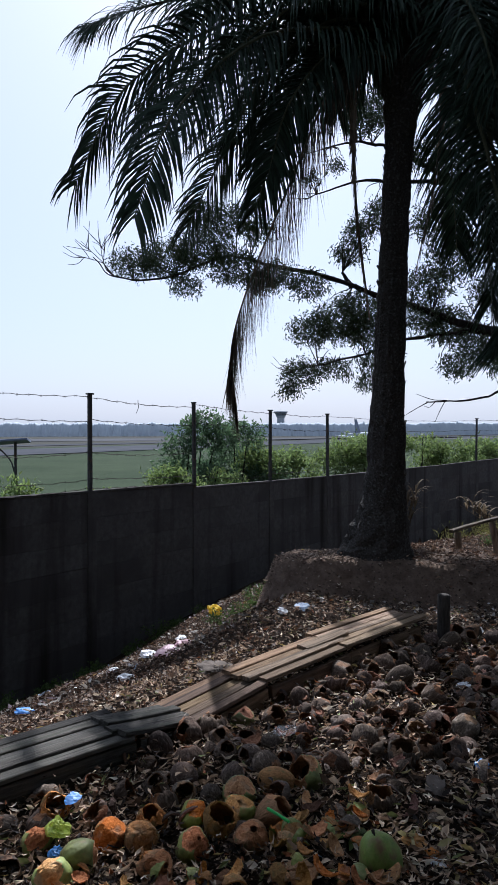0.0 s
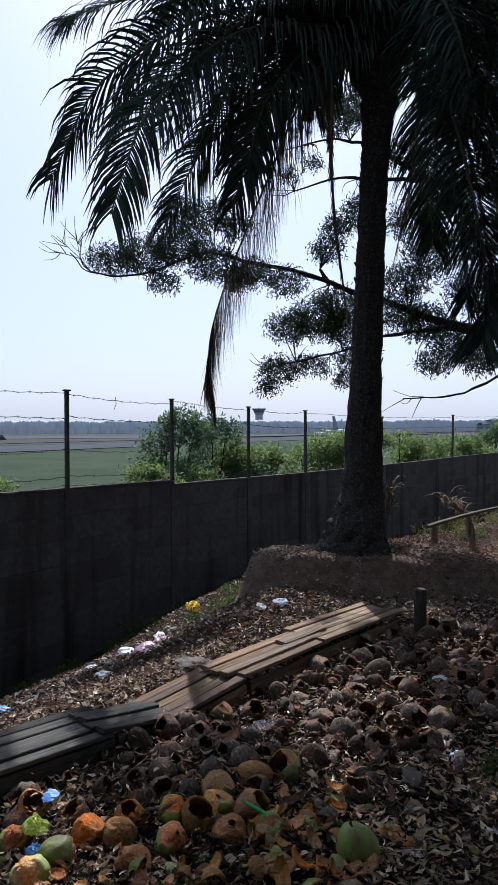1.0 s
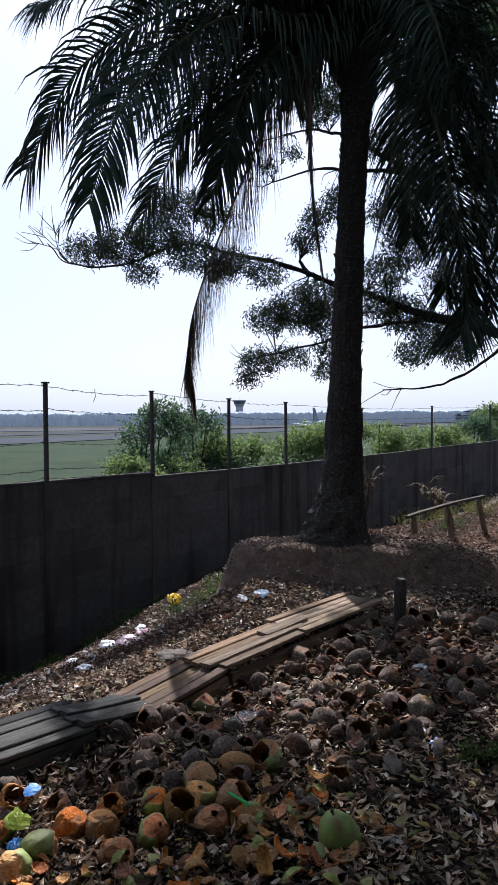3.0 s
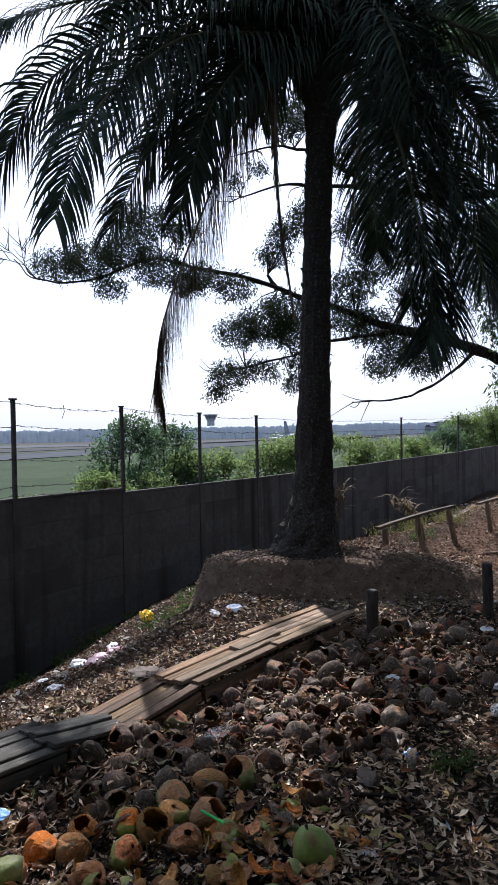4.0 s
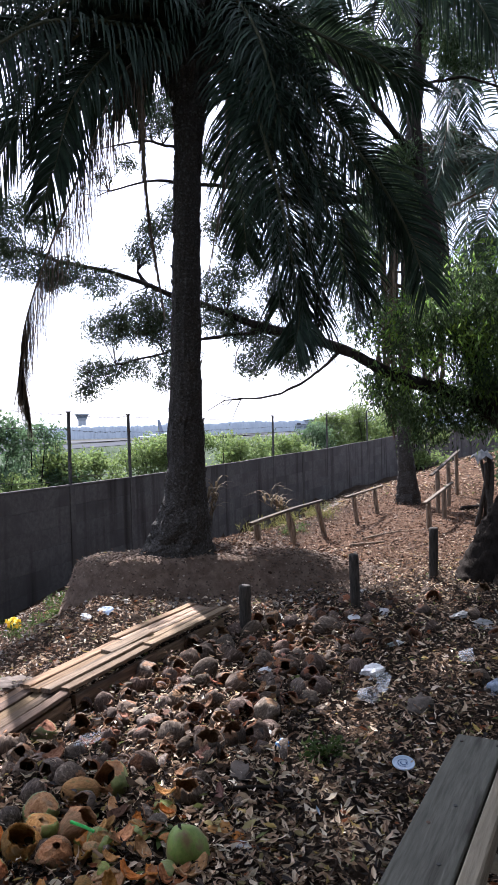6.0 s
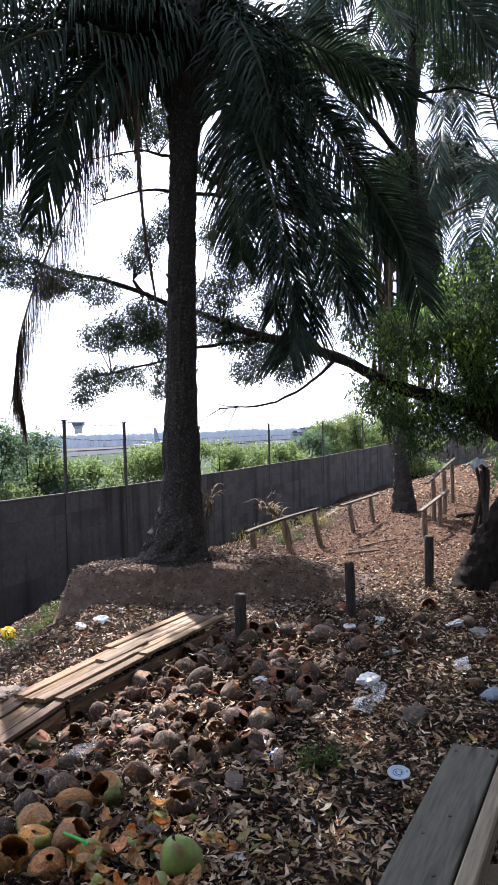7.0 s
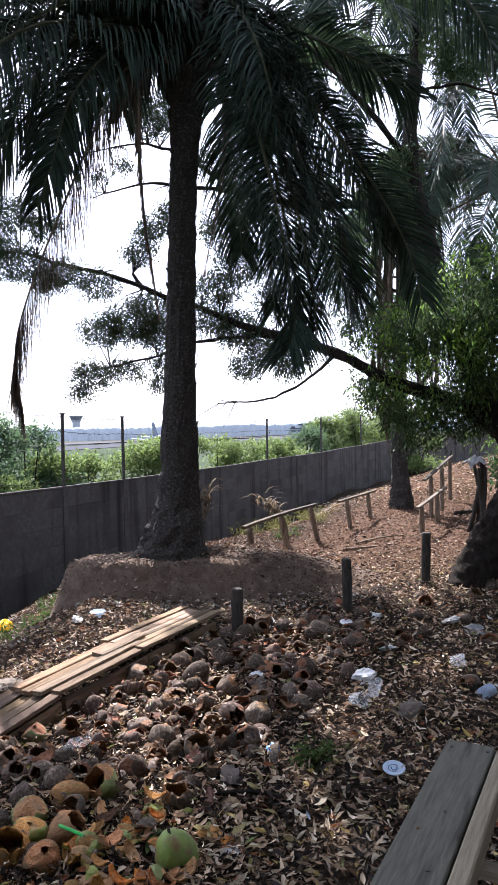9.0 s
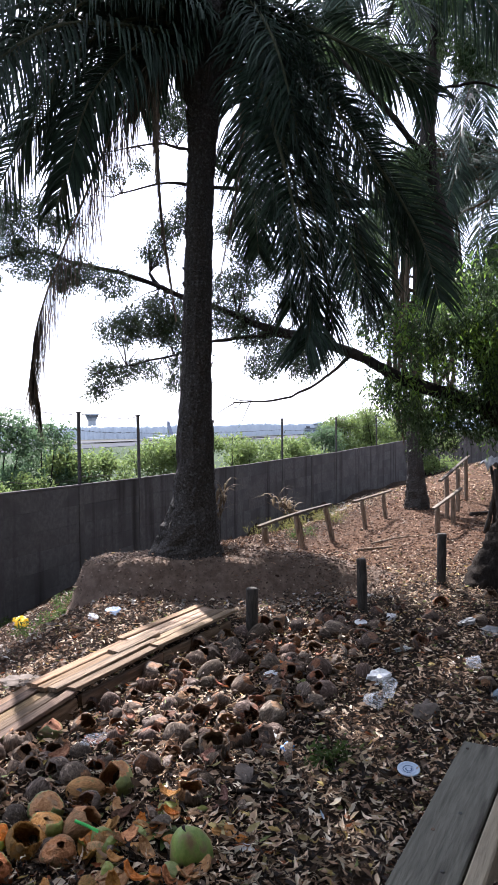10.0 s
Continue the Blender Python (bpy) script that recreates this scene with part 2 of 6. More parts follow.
# pale dry leaves, lightened further so the colour carries a sun patch
PALE_LITTER = litter_material("pale leaves in sunlit tone", [
    (0.0, (0.32, 0.25, 0.17)), (0.3, (0.5, 0.41, 0.3)), (0.6, (0.68, 0.6, 0.47)), (0.85, (0.4, 0.34, 0.16))], 0.3)
PATH_LITTER = litter_material("leaf chips on the path", [
    (0.0, (0.04, 0.022, 0.014)), (0.3, (0.1, 0.055, 0.034)), (0.6, (0.19, 0.11, 0.07)), (0.82, (0.3, 0.2, 0.135)), (0.95, (0.45, 0.35, 0.26))], 0.1, 0.8)
SLOPE_LITTER = litter_material("red-brown leaf crumbs", [
    (0.0, (0.035, 0.02, 0.012)), (0.34, (0.085, 0.048, 0.029)), (0.6, (0.16, 0.095, 0.06)), (0.8, (0.27, 0.18, 0.122)), (0.91, (0.46, 0.36, 0.27)), (0.965, (0.62, 0.55, 0.47))])
SCRAP = litter_material("scraps of rubbish", [
    (0.0, (0.3, 0.25, 0.19)), (0.35, (0.5, 0.44, 0.36)), (0.55, (0.65, 0.62, 0.58)), (0.75, (0.45, 0.36, 0.38)), (0.85, (0.3, 0.38, 0.48)), (0.93, (0.5, 0.33, 0.12))])
CLOD = litter_material("crumbs of earth", [
    (0.0, (0.08, 0.058, 0.044)), (0.35, (0.135, 0.1, 0.077)), (0.7, (0.2, 0.153, 0.118)), (0.94, (0.32, 0.26, 0.21))], 0.0, 0.95)
STONE_SCRAP = litter_material("grey rags and stones", [
    (0.0, (0.13, 0.112, 0.093)), (0.35, (0.23, 0.206, 0.18)), (0.7, (0.35, 0.325, 0.295)), (0.92, (0.5, 0.47, 0.44))], 0.0, 0.9)
# aerial haze over the far trees is put into this base colour
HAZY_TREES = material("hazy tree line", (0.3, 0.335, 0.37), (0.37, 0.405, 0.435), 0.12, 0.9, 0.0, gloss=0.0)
ASPHALT = material("grey asphalt", (0.05, 0.053, 0.06), (0.07, 0.073, 0.08), 0.1, 0.95, 0.0, gloss=0.0)
CONCRETE_PALE = material("pale apron", (0.065, 0.067, 0.073), (0.09, 0.092, 0.097), 0.05, 0.9, 0.0, gloss=0.0)
BUILDING = material("pale airport walls", (0.25, 0.28, 0.31), (0.32, 0.35, 0.38), 0.1, 0.8, 0.0)
GLASS_DARK = material("dark glazing", (0.08, 0.1, 0.13), (0.12, 0.15, 0.18), 0.3, 0.3, 0.0)
# white paint, with backlight and haze put in as a blue-grey tone
JET_WHITE = material("jet paint greyed for haze", (0.28, 0.31, 0.36), (0.34, 0.37, 0.41), 0.3, 0.5, 0.0)
JET_DARK = material("jet tail paint", (0.12, 0.14, 0.2), (0.16, 0.18, 0.25), 0.3, 0.4, 0.0)


# ---- mesh tools ----
class Geo:
    """Collects vertices and faces for one mesh."""

    def __init__(self):
        self.v, self.f, self.slot = [], [], []

    def add(self, verts, faces, slot=0):
        k = len(self.v)
        self.v.extend(tuple(p) for p in verts)
        self.f.extend(tuple(i + k for i in q) for q in faces)
        self.slot.extend([slot] * len(faces))

    def tube(self, points, radii, seg=8, rough=0.0, caps=True, slot=0, grain=6.0):
        pts = [Vector(p) for p in points]
        n = len(pts)
        verts, faces = [], []
        side = None
        for i, p in enumerate(pts):
            d = (pts[min(i + 1, n - 1)] - pts[max(i - 1, 0)]).normalized()
            if side is None:
                side = d.cross(Vector((0, 1, 0)) if abs(d.y) < 0.9 else Vector((1, 0, 0))).normalized()
            side = (side - d * side.dot(d)).normalized()
            up = d.cross(side)
            for j in range(seg):
                a = 2 * math.pi * j / seg
                q = side * math.cos(a) + up * math.sin(a)
                r = radii[i] * (1 + (rough * noise.noise((p + q * radii[i]) * grain) if rough else 0))
                verts.append(p + q * r)
        for i in range(n - 1):
            for j in range(seg):
                a, b = i * seg + j, i * seg + (j + 1) % seg
                faces.append((a, b, b + seg, a + seg))
        if caps:
            faces.append(tuple(range(seg))[::-1])
            faces.append(tuple(range((n - 1) * seg, n * seg)))
        self.add(verts, faces, slot)

    def box(self, size, m=Matrix(), worn=0.0, slot=0, bevel=0.006):
        """A box with bevelled edges along its length, its middle at the origin of m."""
        x, y, z = (s / 2 for s in size)
        b = min(bevel, y * 0.3, z * 0.3)
        ring = [(-y + b, -z), (y - b, -z), (y, -z + b), (y, z - b), (y - b, z), (-y + b, z), (-y, z - b), (-y, -z + b)]
        verts, steps = [], [-x, -x * 0.4, x * 0.3, x]
        for s in steps:
            for q, r in ring:
                p = Vector((s, q, r))
                if worn:
                    p += worn * noise.noise_vector(m @ p * 3.1)
                verts.append(m @ p)
        faces = [tuple(range(8))[::-1], tuple(range(24, 32))]
        for i in range(3):
            faces += [(i * 8 + j, i * 8 + (j + 1) % 8, i * 8 + 8 + (j + 1) % 8, i * 8 + 8 + j) for j in range(8)]
        self.add(verts, faces, slot)

    def mesh(self, name, mats, smooth=False):
        me = bpy.data.meshes.new(name)
        me.from_pydata([tuple(p) for p in self.v], [], self.f)
        for m in mats if isinstance(mats, (list, tuple)) else [mats]:
            me.materials.append(m)
        if any(self.slot):
            me.polygons.foreach_set("material_index", self.slot)
        if smooth:
            me.polygons.foreach_set("use_smooth", [True] * len(self.f))
        me.update()
        return me


def part(name, geo, mats, parent, label="", smooth=False):
    me = geo if isinstance(geo, bpy.types.Mesh) else geo.mesh(name, mats, smooth)
    ob = new(name, me)
    ob.parent = parent
    return tagged(ob, label)


def thing(name, at, label, category, group="", kind="", turn=0.0):
    ob = new(name)
    ob.matrix_world = pose(*at, 0, 0, turn)
    return tagged(ob, label, category, group, kind)


def curve(points, n):
    """Smooth line through the points (Catmull-Rom)."""
    p = [Vector(q) for q in points]
    p = [2 * p[0] - p[1]] + p + [2 * p[-1] - p[-2]]
    out = []
    for i in range(n):
        u = i / (n - 1) * (len(p) - 3)
        k = min(int(u), len(p) - 4)
        t = u - k
        a, b, c, d = p[k:k + 4]
        out.append(0.5 * (2 * b + (c - a) * t + (2 * a - 5 * b + 4 * c - d) * t * t + (3 * b - a - 3 * c + d) * t ** 3))
    return out


def lerp(value, xs, ys):
    return float(np.interp(value, xs, ys))


# ---- the lie of the land ----
WALL_A, WALL_D = Vector((-1.94, 8.69)), Vector((math.cos(radians(55)), math.sin(radians(55))))
WALL_B, WALL_E = WALL_A + 12 * WALL_D, Vector((math.cos(radians(45)), math.sin(radians(45))))
BAY = 2.0


def along_wall(x, y):
    """How far along the boundary wall a place lies, and how far from it on the near side."""
    p = Vector((x, y))
    s1, w1 = (p - WALL_A).dot(WALL_D), (p - WALL_A).dot(Vector((WALL_D.y, -WALL_D.x)))
    s2, w2 = (p - WALL_B).dot(WALL_E), (p - WALL_B).dot(Vector((WALL_E.y, -WALL_E.x)))
    return (s1 if s1 < 12 else 12 + max(0, s2)), min(w1, w2)


def wall_point(s):
    return WALL_A + s * WALL_D if s <= 12 else WALL_B + (s - 12) * WALL_E


def smooth(a, b, x):
    t = min(1, max(0, (x - a) / (b - a)))
    return t * t * (3 - 2 * t)


MOUND = (1.65, 6.88)


def ground_z(x, y):
    s, w = along_wall(x, y)
    near = math.hypot(x - 1.5, y - 5)
    if w < -0.3:
        return -0.75 - 5.25 * smooth(0, 70, -w)
    path = 0.07 * min(max(0, s - 7.8), 8) * smooth(3.3, 5.6, w) + 0.5 * smooth(9, 30, w) * smooth(0, 12, s)
    foot = lerp(s, (-12, 0, 2, 4, 7, 12, 14, 16, 19, 24, 30), (-1.5, -1.38, -1.05, -0.85, -1.1, -1.5, -1.45, -1.1, -0.95, -0.85, -0.6))
    edge = lerp(s, (-4, -1, 0.4, 2.5, 5, 8), (3.7, 3.6, 2.6, 2.7, 3.6, 3.9))
    t = min(1, max(0, (edge - w) / (edge - 0.2)))
    z = path * (1 - t) + foot * t ** lerp(s, (2, 6), (1.15, 0.9))
    rx = (x - MOUND[0]) / (1.72 if x > MOUND[0] else 1.55)
    ry = (y - MOUND[1] - 0.1 * smooth(0.2, 1.0, rx)) / 0.62
    wob = 0.1 * noise.noise(Vector((x * 1.7, y * 1.7, 3.0)))
    r = (abs(rx) ** 2.6 + abs(ry) ** 2.6) ** (1 / 2.6) + wob
    steep = smooth(0.2, 0.9, -rx)
    z += (0.37 - min(0, z) * 0.6) * (1 - smooth(0.64 + 0.26 * steep, 1.22 - 0.18 * steep, r)) * (1 - 0.6 * smooth(0.1, 1.0, rx))
    z += 0.1 * math.exp(-((x - 0.3) / 0.8) ** 2 - ((y - 6.15) / 0.55) ** 2)
    if r < 1.25:
        z += (1 - smooth(0.9, 1.25, r)) * (0.03 * noise.noise(Vector((x * 3.1, y * 3.1, 7))) + 0.022 * noise.noise(Vector((x * 6.5, y * 6.5, 8))))
    if near < 16:
        z += 0.035 * noise.noise(Vector((x * 0.9, y * 0.9, 0))) + 0.018 * noise.noise(Vector((x * 4, y * 4, 1))) + 0.007 * noise.noise(Vector((x * 13, y * 13, 2)))
    return z


def grown(low, high, step, end_low, end_high, rate=1.22):
    mid = list(np.arange(low, high, step))
    up, down, s = [high], [], step
    while up[-1] < end_high:
        s *= rate
        up.append(up[-1] + s)
    s, q = step, low
    while q > end_low:
        s *= rate
        q -= s
        down.append(q)
    return down[::-1] + mid + up


def soil_material():
    """Dark leaf mould, red trodden earth by the path, grass beyond the wall."""
    m = material("soil", (0.014, 0.01, 0.0075), (0.046, 0.033, 0.024), 7, 0.95, 0.8, (0.085, 0.062, 0.046), 1.3, 0.62, gloss=0.02)
    n, l = m.node_tree.nodes, m.node_tree.links
    bsdf = n["Principled BSDF"]
    base = bsdf.inputs["Base Color"].links[0].from_socket
    co = n["Texture Coordinate"].outputs["Object"]

    def value(kind, a, b):
        q = n.new("ShaderNodeMath")
        q.operation = kind
        for i, s in enumerate((a, b)):
            if isinstance(s, (int, float)):
                q.inputs[i].default_value = s
            else:
                l.new(s, q.inputs[i])
        return q.outputs[0]

    def tone(dark, light, scale):
        t = n.new("ShaderNodeTexNoise")
        t.inputs["Scale"].default_value, t.inputs["Detail"].default_value, t.inputs["Roughness"].default_value = scale, 8, 0.7
        l.new(co, t.inputs["Vector"])
        r = n.new("ShaderNodeValToRGB")
        r.color_ramp.elements[0].position, r.color_ramp.elements[1].position = 0.3, 0.7
        r.color_ramp.elements[0].color, r.color_ramp.elements[1].color = (*dark, 1), (*light, 1)
        l.new(t.outputs["Fac"], r.inputs["Fac"])
        return r.outputs[0]

    def blend(a, b, fac):
        x = n.new("ShaderNodeMix")
        x.data_type = "RGBA"
        l.new(fac, x.inputs["Factor"])
        l.new(a, x.inputs["A"])
        l.new(b, x.inputs["B"])
        return x.outputs["Result"]

    def step(v, low, high):
        r = n.new("ShaderNodeMapRange")
        r.inputs["From Min"].default_value, r.inputs["From Max"].default_value = low, high
        l.new(v, r.inputs["Value"])
        return r.outputs[0]

    xyz = n.new("ShaderNodeSeparateXYZ")
    l.new(co, xyz.inputs[0])
    wobble = n.new("ShaderNodeTexNoise")
    wobble.inputs["Scale"].default_value, wobble.inputs["Detail"].default_value = 1.1, 5
    l.new(co, wobble.inputs["Vector"])
    x, y, wob = xyz.outputs[0], xyz.outputs[1], wobble.outputs["Fac"]
    across = value("SUBTRACT", value("MULTIPLY", value("SUBTRACT", x, WALL_A.x), WALL_D.y), value("MULTIPLY", value("SUBTRACT", y, WALL_A.y), WALL_D.x))
    red = tone((0.036, 0.0215, 0.014), (0.128, 0.078, 0.051), 6)
    far = step(value("ADD", y, value("MULTIPLY", wob, 2.2)), 7.6, 8.6)
    far = value("MULTIPLY", far, step(across, 3.7, 4.3))
    out_x = value("POWER", value("ABSOLUTE", value("DIVIDE", value("SUBTRACT", x, MOUND[0]), 1.8), 0.0), 2.0)
    out_y = value("POWER", value("ABSOLUTE", value("DIVIDE", value("SUBTRACT", y, MOUND[1]), 0.85), 0.0), 2.0)
    bank = step(value("ADD", value("ADD", out_x, out_y), value("MULTIPLY", wob, 0.5)), 1.45, 1.15)
    col = blend(base, red, far)
    earth = tone((0.085, 0.061, 0.047), (0.23, 0.17, 0.13), 9)
    col = blend(col, earth, bank)
    grass = tone((0.021, 0.032, 0.018), (0.038, 0.051, 0.029), 0.06)
    col = blend(grass, col, step(across, -0.4, 0.0))
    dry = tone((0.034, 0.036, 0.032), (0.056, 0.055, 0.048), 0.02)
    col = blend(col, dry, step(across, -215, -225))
    l.new(col, bsdf.inputs["Base Color"])
    # crumbs and pebbles in the bare earth
    grit, lift = n.new("ShaderNodeTexNoise"), n.new("ShaderNodeBump")
    grit.inputs["Scale"].default_value, grit.inputs["Detail"].default_value, grit.inputs["Roughness"].default_value = 32, 6, 0.75
    lift.inputs["Strength"].default_value, lift.inputs["Distance"].default_value = 1.0, 0.045
    l.new(co, grit.inputs["Vector"])
    l.new(grit.outputs["Fac"], lift.inputs["Height"])
    l.new(n["Bump"].outputs[0], lift.inputs["Normal"])
    l.new(lift.outputs[0], bsdf.inputs["Normal"])
    return m


def build_ground():
    xs = grown(-3.0, 6.6, 0.065, -3200, 3200)
    ys = grown(1.0, 12.5, 0.065, -60, 3600)
    geo = Geo()
    verts = [(x, y, ground_z(x, y)) for y in ys for x in xs]
    w = len(xs)
    faces = [(j * w + i, j * w + i + 1, (j + 1) * w + i + 1, (j + 1) * w + i) for j in range(len(ys) - 1) for i in range(w - 1)]
    geo.add(verts, faces)
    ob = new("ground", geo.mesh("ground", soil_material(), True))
    tagged(ob, "dark soil sloping to a wall, red trodden path, airfield grass beyond", "ground", kind="structure")


build_ground()

# ---- boundary wall of precast slabs, with its posts and barbed wire ----
TOPS = ((-12, -2, 0, 2, 4, 6, 12, 14, 16, 18, 20, 22, 24, 32), (0.9, 0.87, 0.84, 0.79, 0.72, 0.69, 0.64, 0.69, 0.72, 0.75, 0.83, 0.87, 0.95, 1.2))


def build_wall():
    wall = thing("wall_boundary", (0, 0, 0), "dark weathered concrete boundary wall of stacked slabs and pillars", "wall", kind="structure")
    slab = Geo()
    slab.box((BAY - 0.1, 0.05, 0.298), bevel=0.003)
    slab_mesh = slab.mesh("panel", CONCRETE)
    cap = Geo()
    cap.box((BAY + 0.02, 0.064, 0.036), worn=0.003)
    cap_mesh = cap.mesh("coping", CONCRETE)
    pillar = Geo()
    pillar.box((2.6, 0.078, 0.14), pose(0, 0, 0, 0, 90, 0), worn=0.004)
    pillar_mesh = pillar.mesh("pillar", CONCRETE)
    for n in range(-6, 26):
        a, b = wall_point(n * BAY), wall_point(n * BAY + BAY)
        turn = math.degrees(math.atan2(b.y - a.y, b.x - a.x))
        top_a, top_b = lerp(n * BAY, *TOPS), lerp(n * BAY + BAY, *TOPS)
        if n == 0:
            top_b += 0.02
        if n == 1:
            top_a -= 0.04
        tilt = -math.degrees(math.atan2(top_b - top_a, BAY))
        mid = (a + b) / 2
        out = Vector((math.sin(radians(turn)), -math.cos(radians(turn))))
        for k in range(8):
            ob = part("panel", slab_mesh, None, wall)
            p = mid + out * random.uniform(-0.002, 0.002)
            ob.matrix_local = pose(p.x, p.y, (top_a + top_b) / 2 - 0.188 - 0.3 * k, random.uniform(-0.25, 0.25), tilt + random.uniform(-0.08, 0.08), turn)
        ob = part("coping", cap_mesh, None, wall)
        ob.matrix_local = pose(mid.x, mid.y, (top_a + top_b) / 2 - 0.02, 0, tilt, turn)
        ob = part("pillar", pillar_mesh, None, wall)
        ob.matrix_local = pose(a.x, a.y, top_a - 1.32, 0, 0, turn)
    return wall


build_wall()


def barbed(geo, a, b, sag, twist):
    pts = []
    for i in range(25):
        t = i / 24
        p = a.lerp(b, t) + Vector((0, 0, -sag * 4 * t * (1 - t)))
        pts.append(p + Vector((0.004 * math.sin(i * 2.1 + twist), 0, 0.006 * math.sin(i * 1.7 + twist))))
    geo.tube(pts, [0.0038] * 25, 4, caps=False)
    for p in pts[1::2]:
        for d in ((0.009, 0.0, 0.014), (-0.009, 0.0, 0.013)):
            geo.tube([p - Vector(d), p + Vector(d)], [0.0022, 0.0014], 3)


def build_fence():
    posts = [n for n in range(-6, 4)] + [7, 9, 11, 13]
    fence = thing("barbed_wire_fence", (0, 0, 0), "dark iron posts strung with sagging barbed wire above the wall", "fence")
    iron = Geo()
    iron.tube([(0, 0, -0.25), (0, 0, 0.6), (0, 0, 1.2)], [0.032, 0.03, 0.03], 8, 0.06)
    iron.box((0.075, 0.07, 0.02), pose(0, 0, 1.205))
    mesh = iron.mesh("fence_post", IRON)
    tops = []
    for n in posts:
        p = wall_point(n * BAY)
        s = lerp(n * BAY, *TOPS)
        ob = part("fence_post", mesh, None, fence)
        ob.matrix_local = pose(p.x, p.y, s - 0.03, random.uniform(-0.7, 0.7), random.uniform(-0.7, 0.7), random.uniform(0, 90))
        tops.append((n, Vector((p.x, p.y, s))))
    near = Vector((WALL_D.y, -WALL_D.x, 0)) * 0.035
    for (n, a), (m, b) in zip(tops, tops[1:]):
        heights = (1.13, 0.86, 0.46, 0.14, 0.02) if m < 2 else (1.15, 0.88, 0.12) if m < 4 else (1.13, 0.84)
        for h in heights:
            g = Geo()
            barbed(g, a + near + Vector((0, 0, h)), b + near + Vector((0, 0, h + random.uniform(-0.03, 0.03))), random.uniform(0.01, 0.05), h * 9)
            part("barbed_wire", g, WIRE, fence)
    g = Geo()
    p = tops[6][1].lerp(tops[7][1], 0.4) + near
    g.tube([p + Vector((0, 0, 1.14)), p + Vector((0.01, 0, 1.05)), p + Vector((-0.02, 0, 0.97))], [0.004, 0.004, 0.003], 4)
    part("loose_wire_end", g, WIRE, fence)


build_fence()


# ---- far airfield ----
def far_strip(name, a, heading, length, width, z, mat, label):
    d = Vector((math.cos(radians(heading)), math.sin(radians(heading)), 0))
    q = Vector((d.y, -d.x, 0)) * width
    a = Vector((*a, z))
    geo = Geo()
    steps = 24
    verts = []
    for i in range(steps + 1):
        p = a + d * (length * (i / steps - 0.3))
        verts += [p, p - q]
    geo.add(verts, [(2 * i, 2 * i + 2, 2 * i + 3, 2 * i + 1) for i in range(steps)])
    geo.add([v - Vector((0, 0, 0.15)) for v in verts], [(2 * i + 1, 2 * i + 3, 2 * i + 2, 2 * i) for i in range(steps)])
    tagged(new(name, geo.mesh(name, mat)), label, name, kind="structure")


far_strip("runway", (-66, 191), 57.5, 2600, 44, -5.8, ASPHALT, "grey asphalt runway across the flat airfield")
far_strip("taxiway", (-60, 330), 52, 2600, 20, -5.8, ASPHALT, "narrow grey taxiway in dry grass")
far_strip("apron", (120, 480), 20, 1400, 90, -5.8, CONCRETE_PALE, "pale concrete apron before the airport buildings")


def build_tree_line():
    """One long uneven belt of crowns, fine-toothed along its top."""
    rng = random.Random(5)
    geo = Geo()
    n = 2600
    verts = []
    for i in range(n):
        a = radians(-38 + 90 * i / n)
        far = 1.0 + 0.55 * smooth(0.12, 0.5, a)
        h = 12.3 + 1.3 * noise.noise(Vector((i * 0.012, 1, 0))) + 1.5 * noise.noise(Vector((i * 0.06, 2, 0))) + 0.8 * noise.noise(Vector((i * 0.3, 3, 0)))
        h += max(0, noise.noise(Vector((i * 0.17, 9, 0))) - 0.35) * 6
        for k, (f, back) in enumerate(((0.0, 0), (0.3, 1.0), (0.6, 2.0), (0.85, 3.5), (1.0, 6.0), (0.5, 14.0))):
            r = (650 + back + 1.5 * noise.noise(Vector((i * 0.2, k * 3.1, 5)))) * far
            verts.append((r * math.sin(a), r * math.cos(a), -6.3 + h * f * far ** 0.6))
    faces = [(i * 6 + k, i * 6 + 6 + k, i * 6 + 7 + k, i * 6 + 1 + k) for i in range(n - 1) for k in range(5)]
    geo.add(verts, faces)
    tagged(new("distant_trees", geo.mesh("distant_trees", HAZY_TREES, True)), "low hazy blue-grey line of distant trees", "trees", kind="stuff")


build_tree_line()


def polar(azimuth, r, z):
    a = radians(azimuth)
    return (r * math.sin(a), r * math.cos(a), z)


def build_tower():
    tower = thing("control_tower", polar(2.55, 900, -6), "pale airport control tower with flared glazed cabin", "tower")
    g = Geo()
    g.tube([(0, 0, 0), (0, 0, 18), (0, 0, 20), (0, 0, 23)], [5.5, 4.6, 4.6, 6.5], 8)
    part("shaft", g, BUILDING, tower)
    g = Geo()
    g.tube([(0, 0, 23), (0, 0, 24), (0, 0, 27.2)], [6.2, 6.4, 8.2], 8)
    part("glazed_cabin", g, GLASS_DARK, tower)
    g = Geo()
    g.tube([(0, 0, 27.2), (0, 0, 28.4), (0, 0, 29)], [8.8, 8.8, 5], 8)
    g.tube([(0, 0, 29), (0, 0, 33)], [0.2, 0.1], 5)
    part("roof", g, BUILDING, tower)


build_tower()


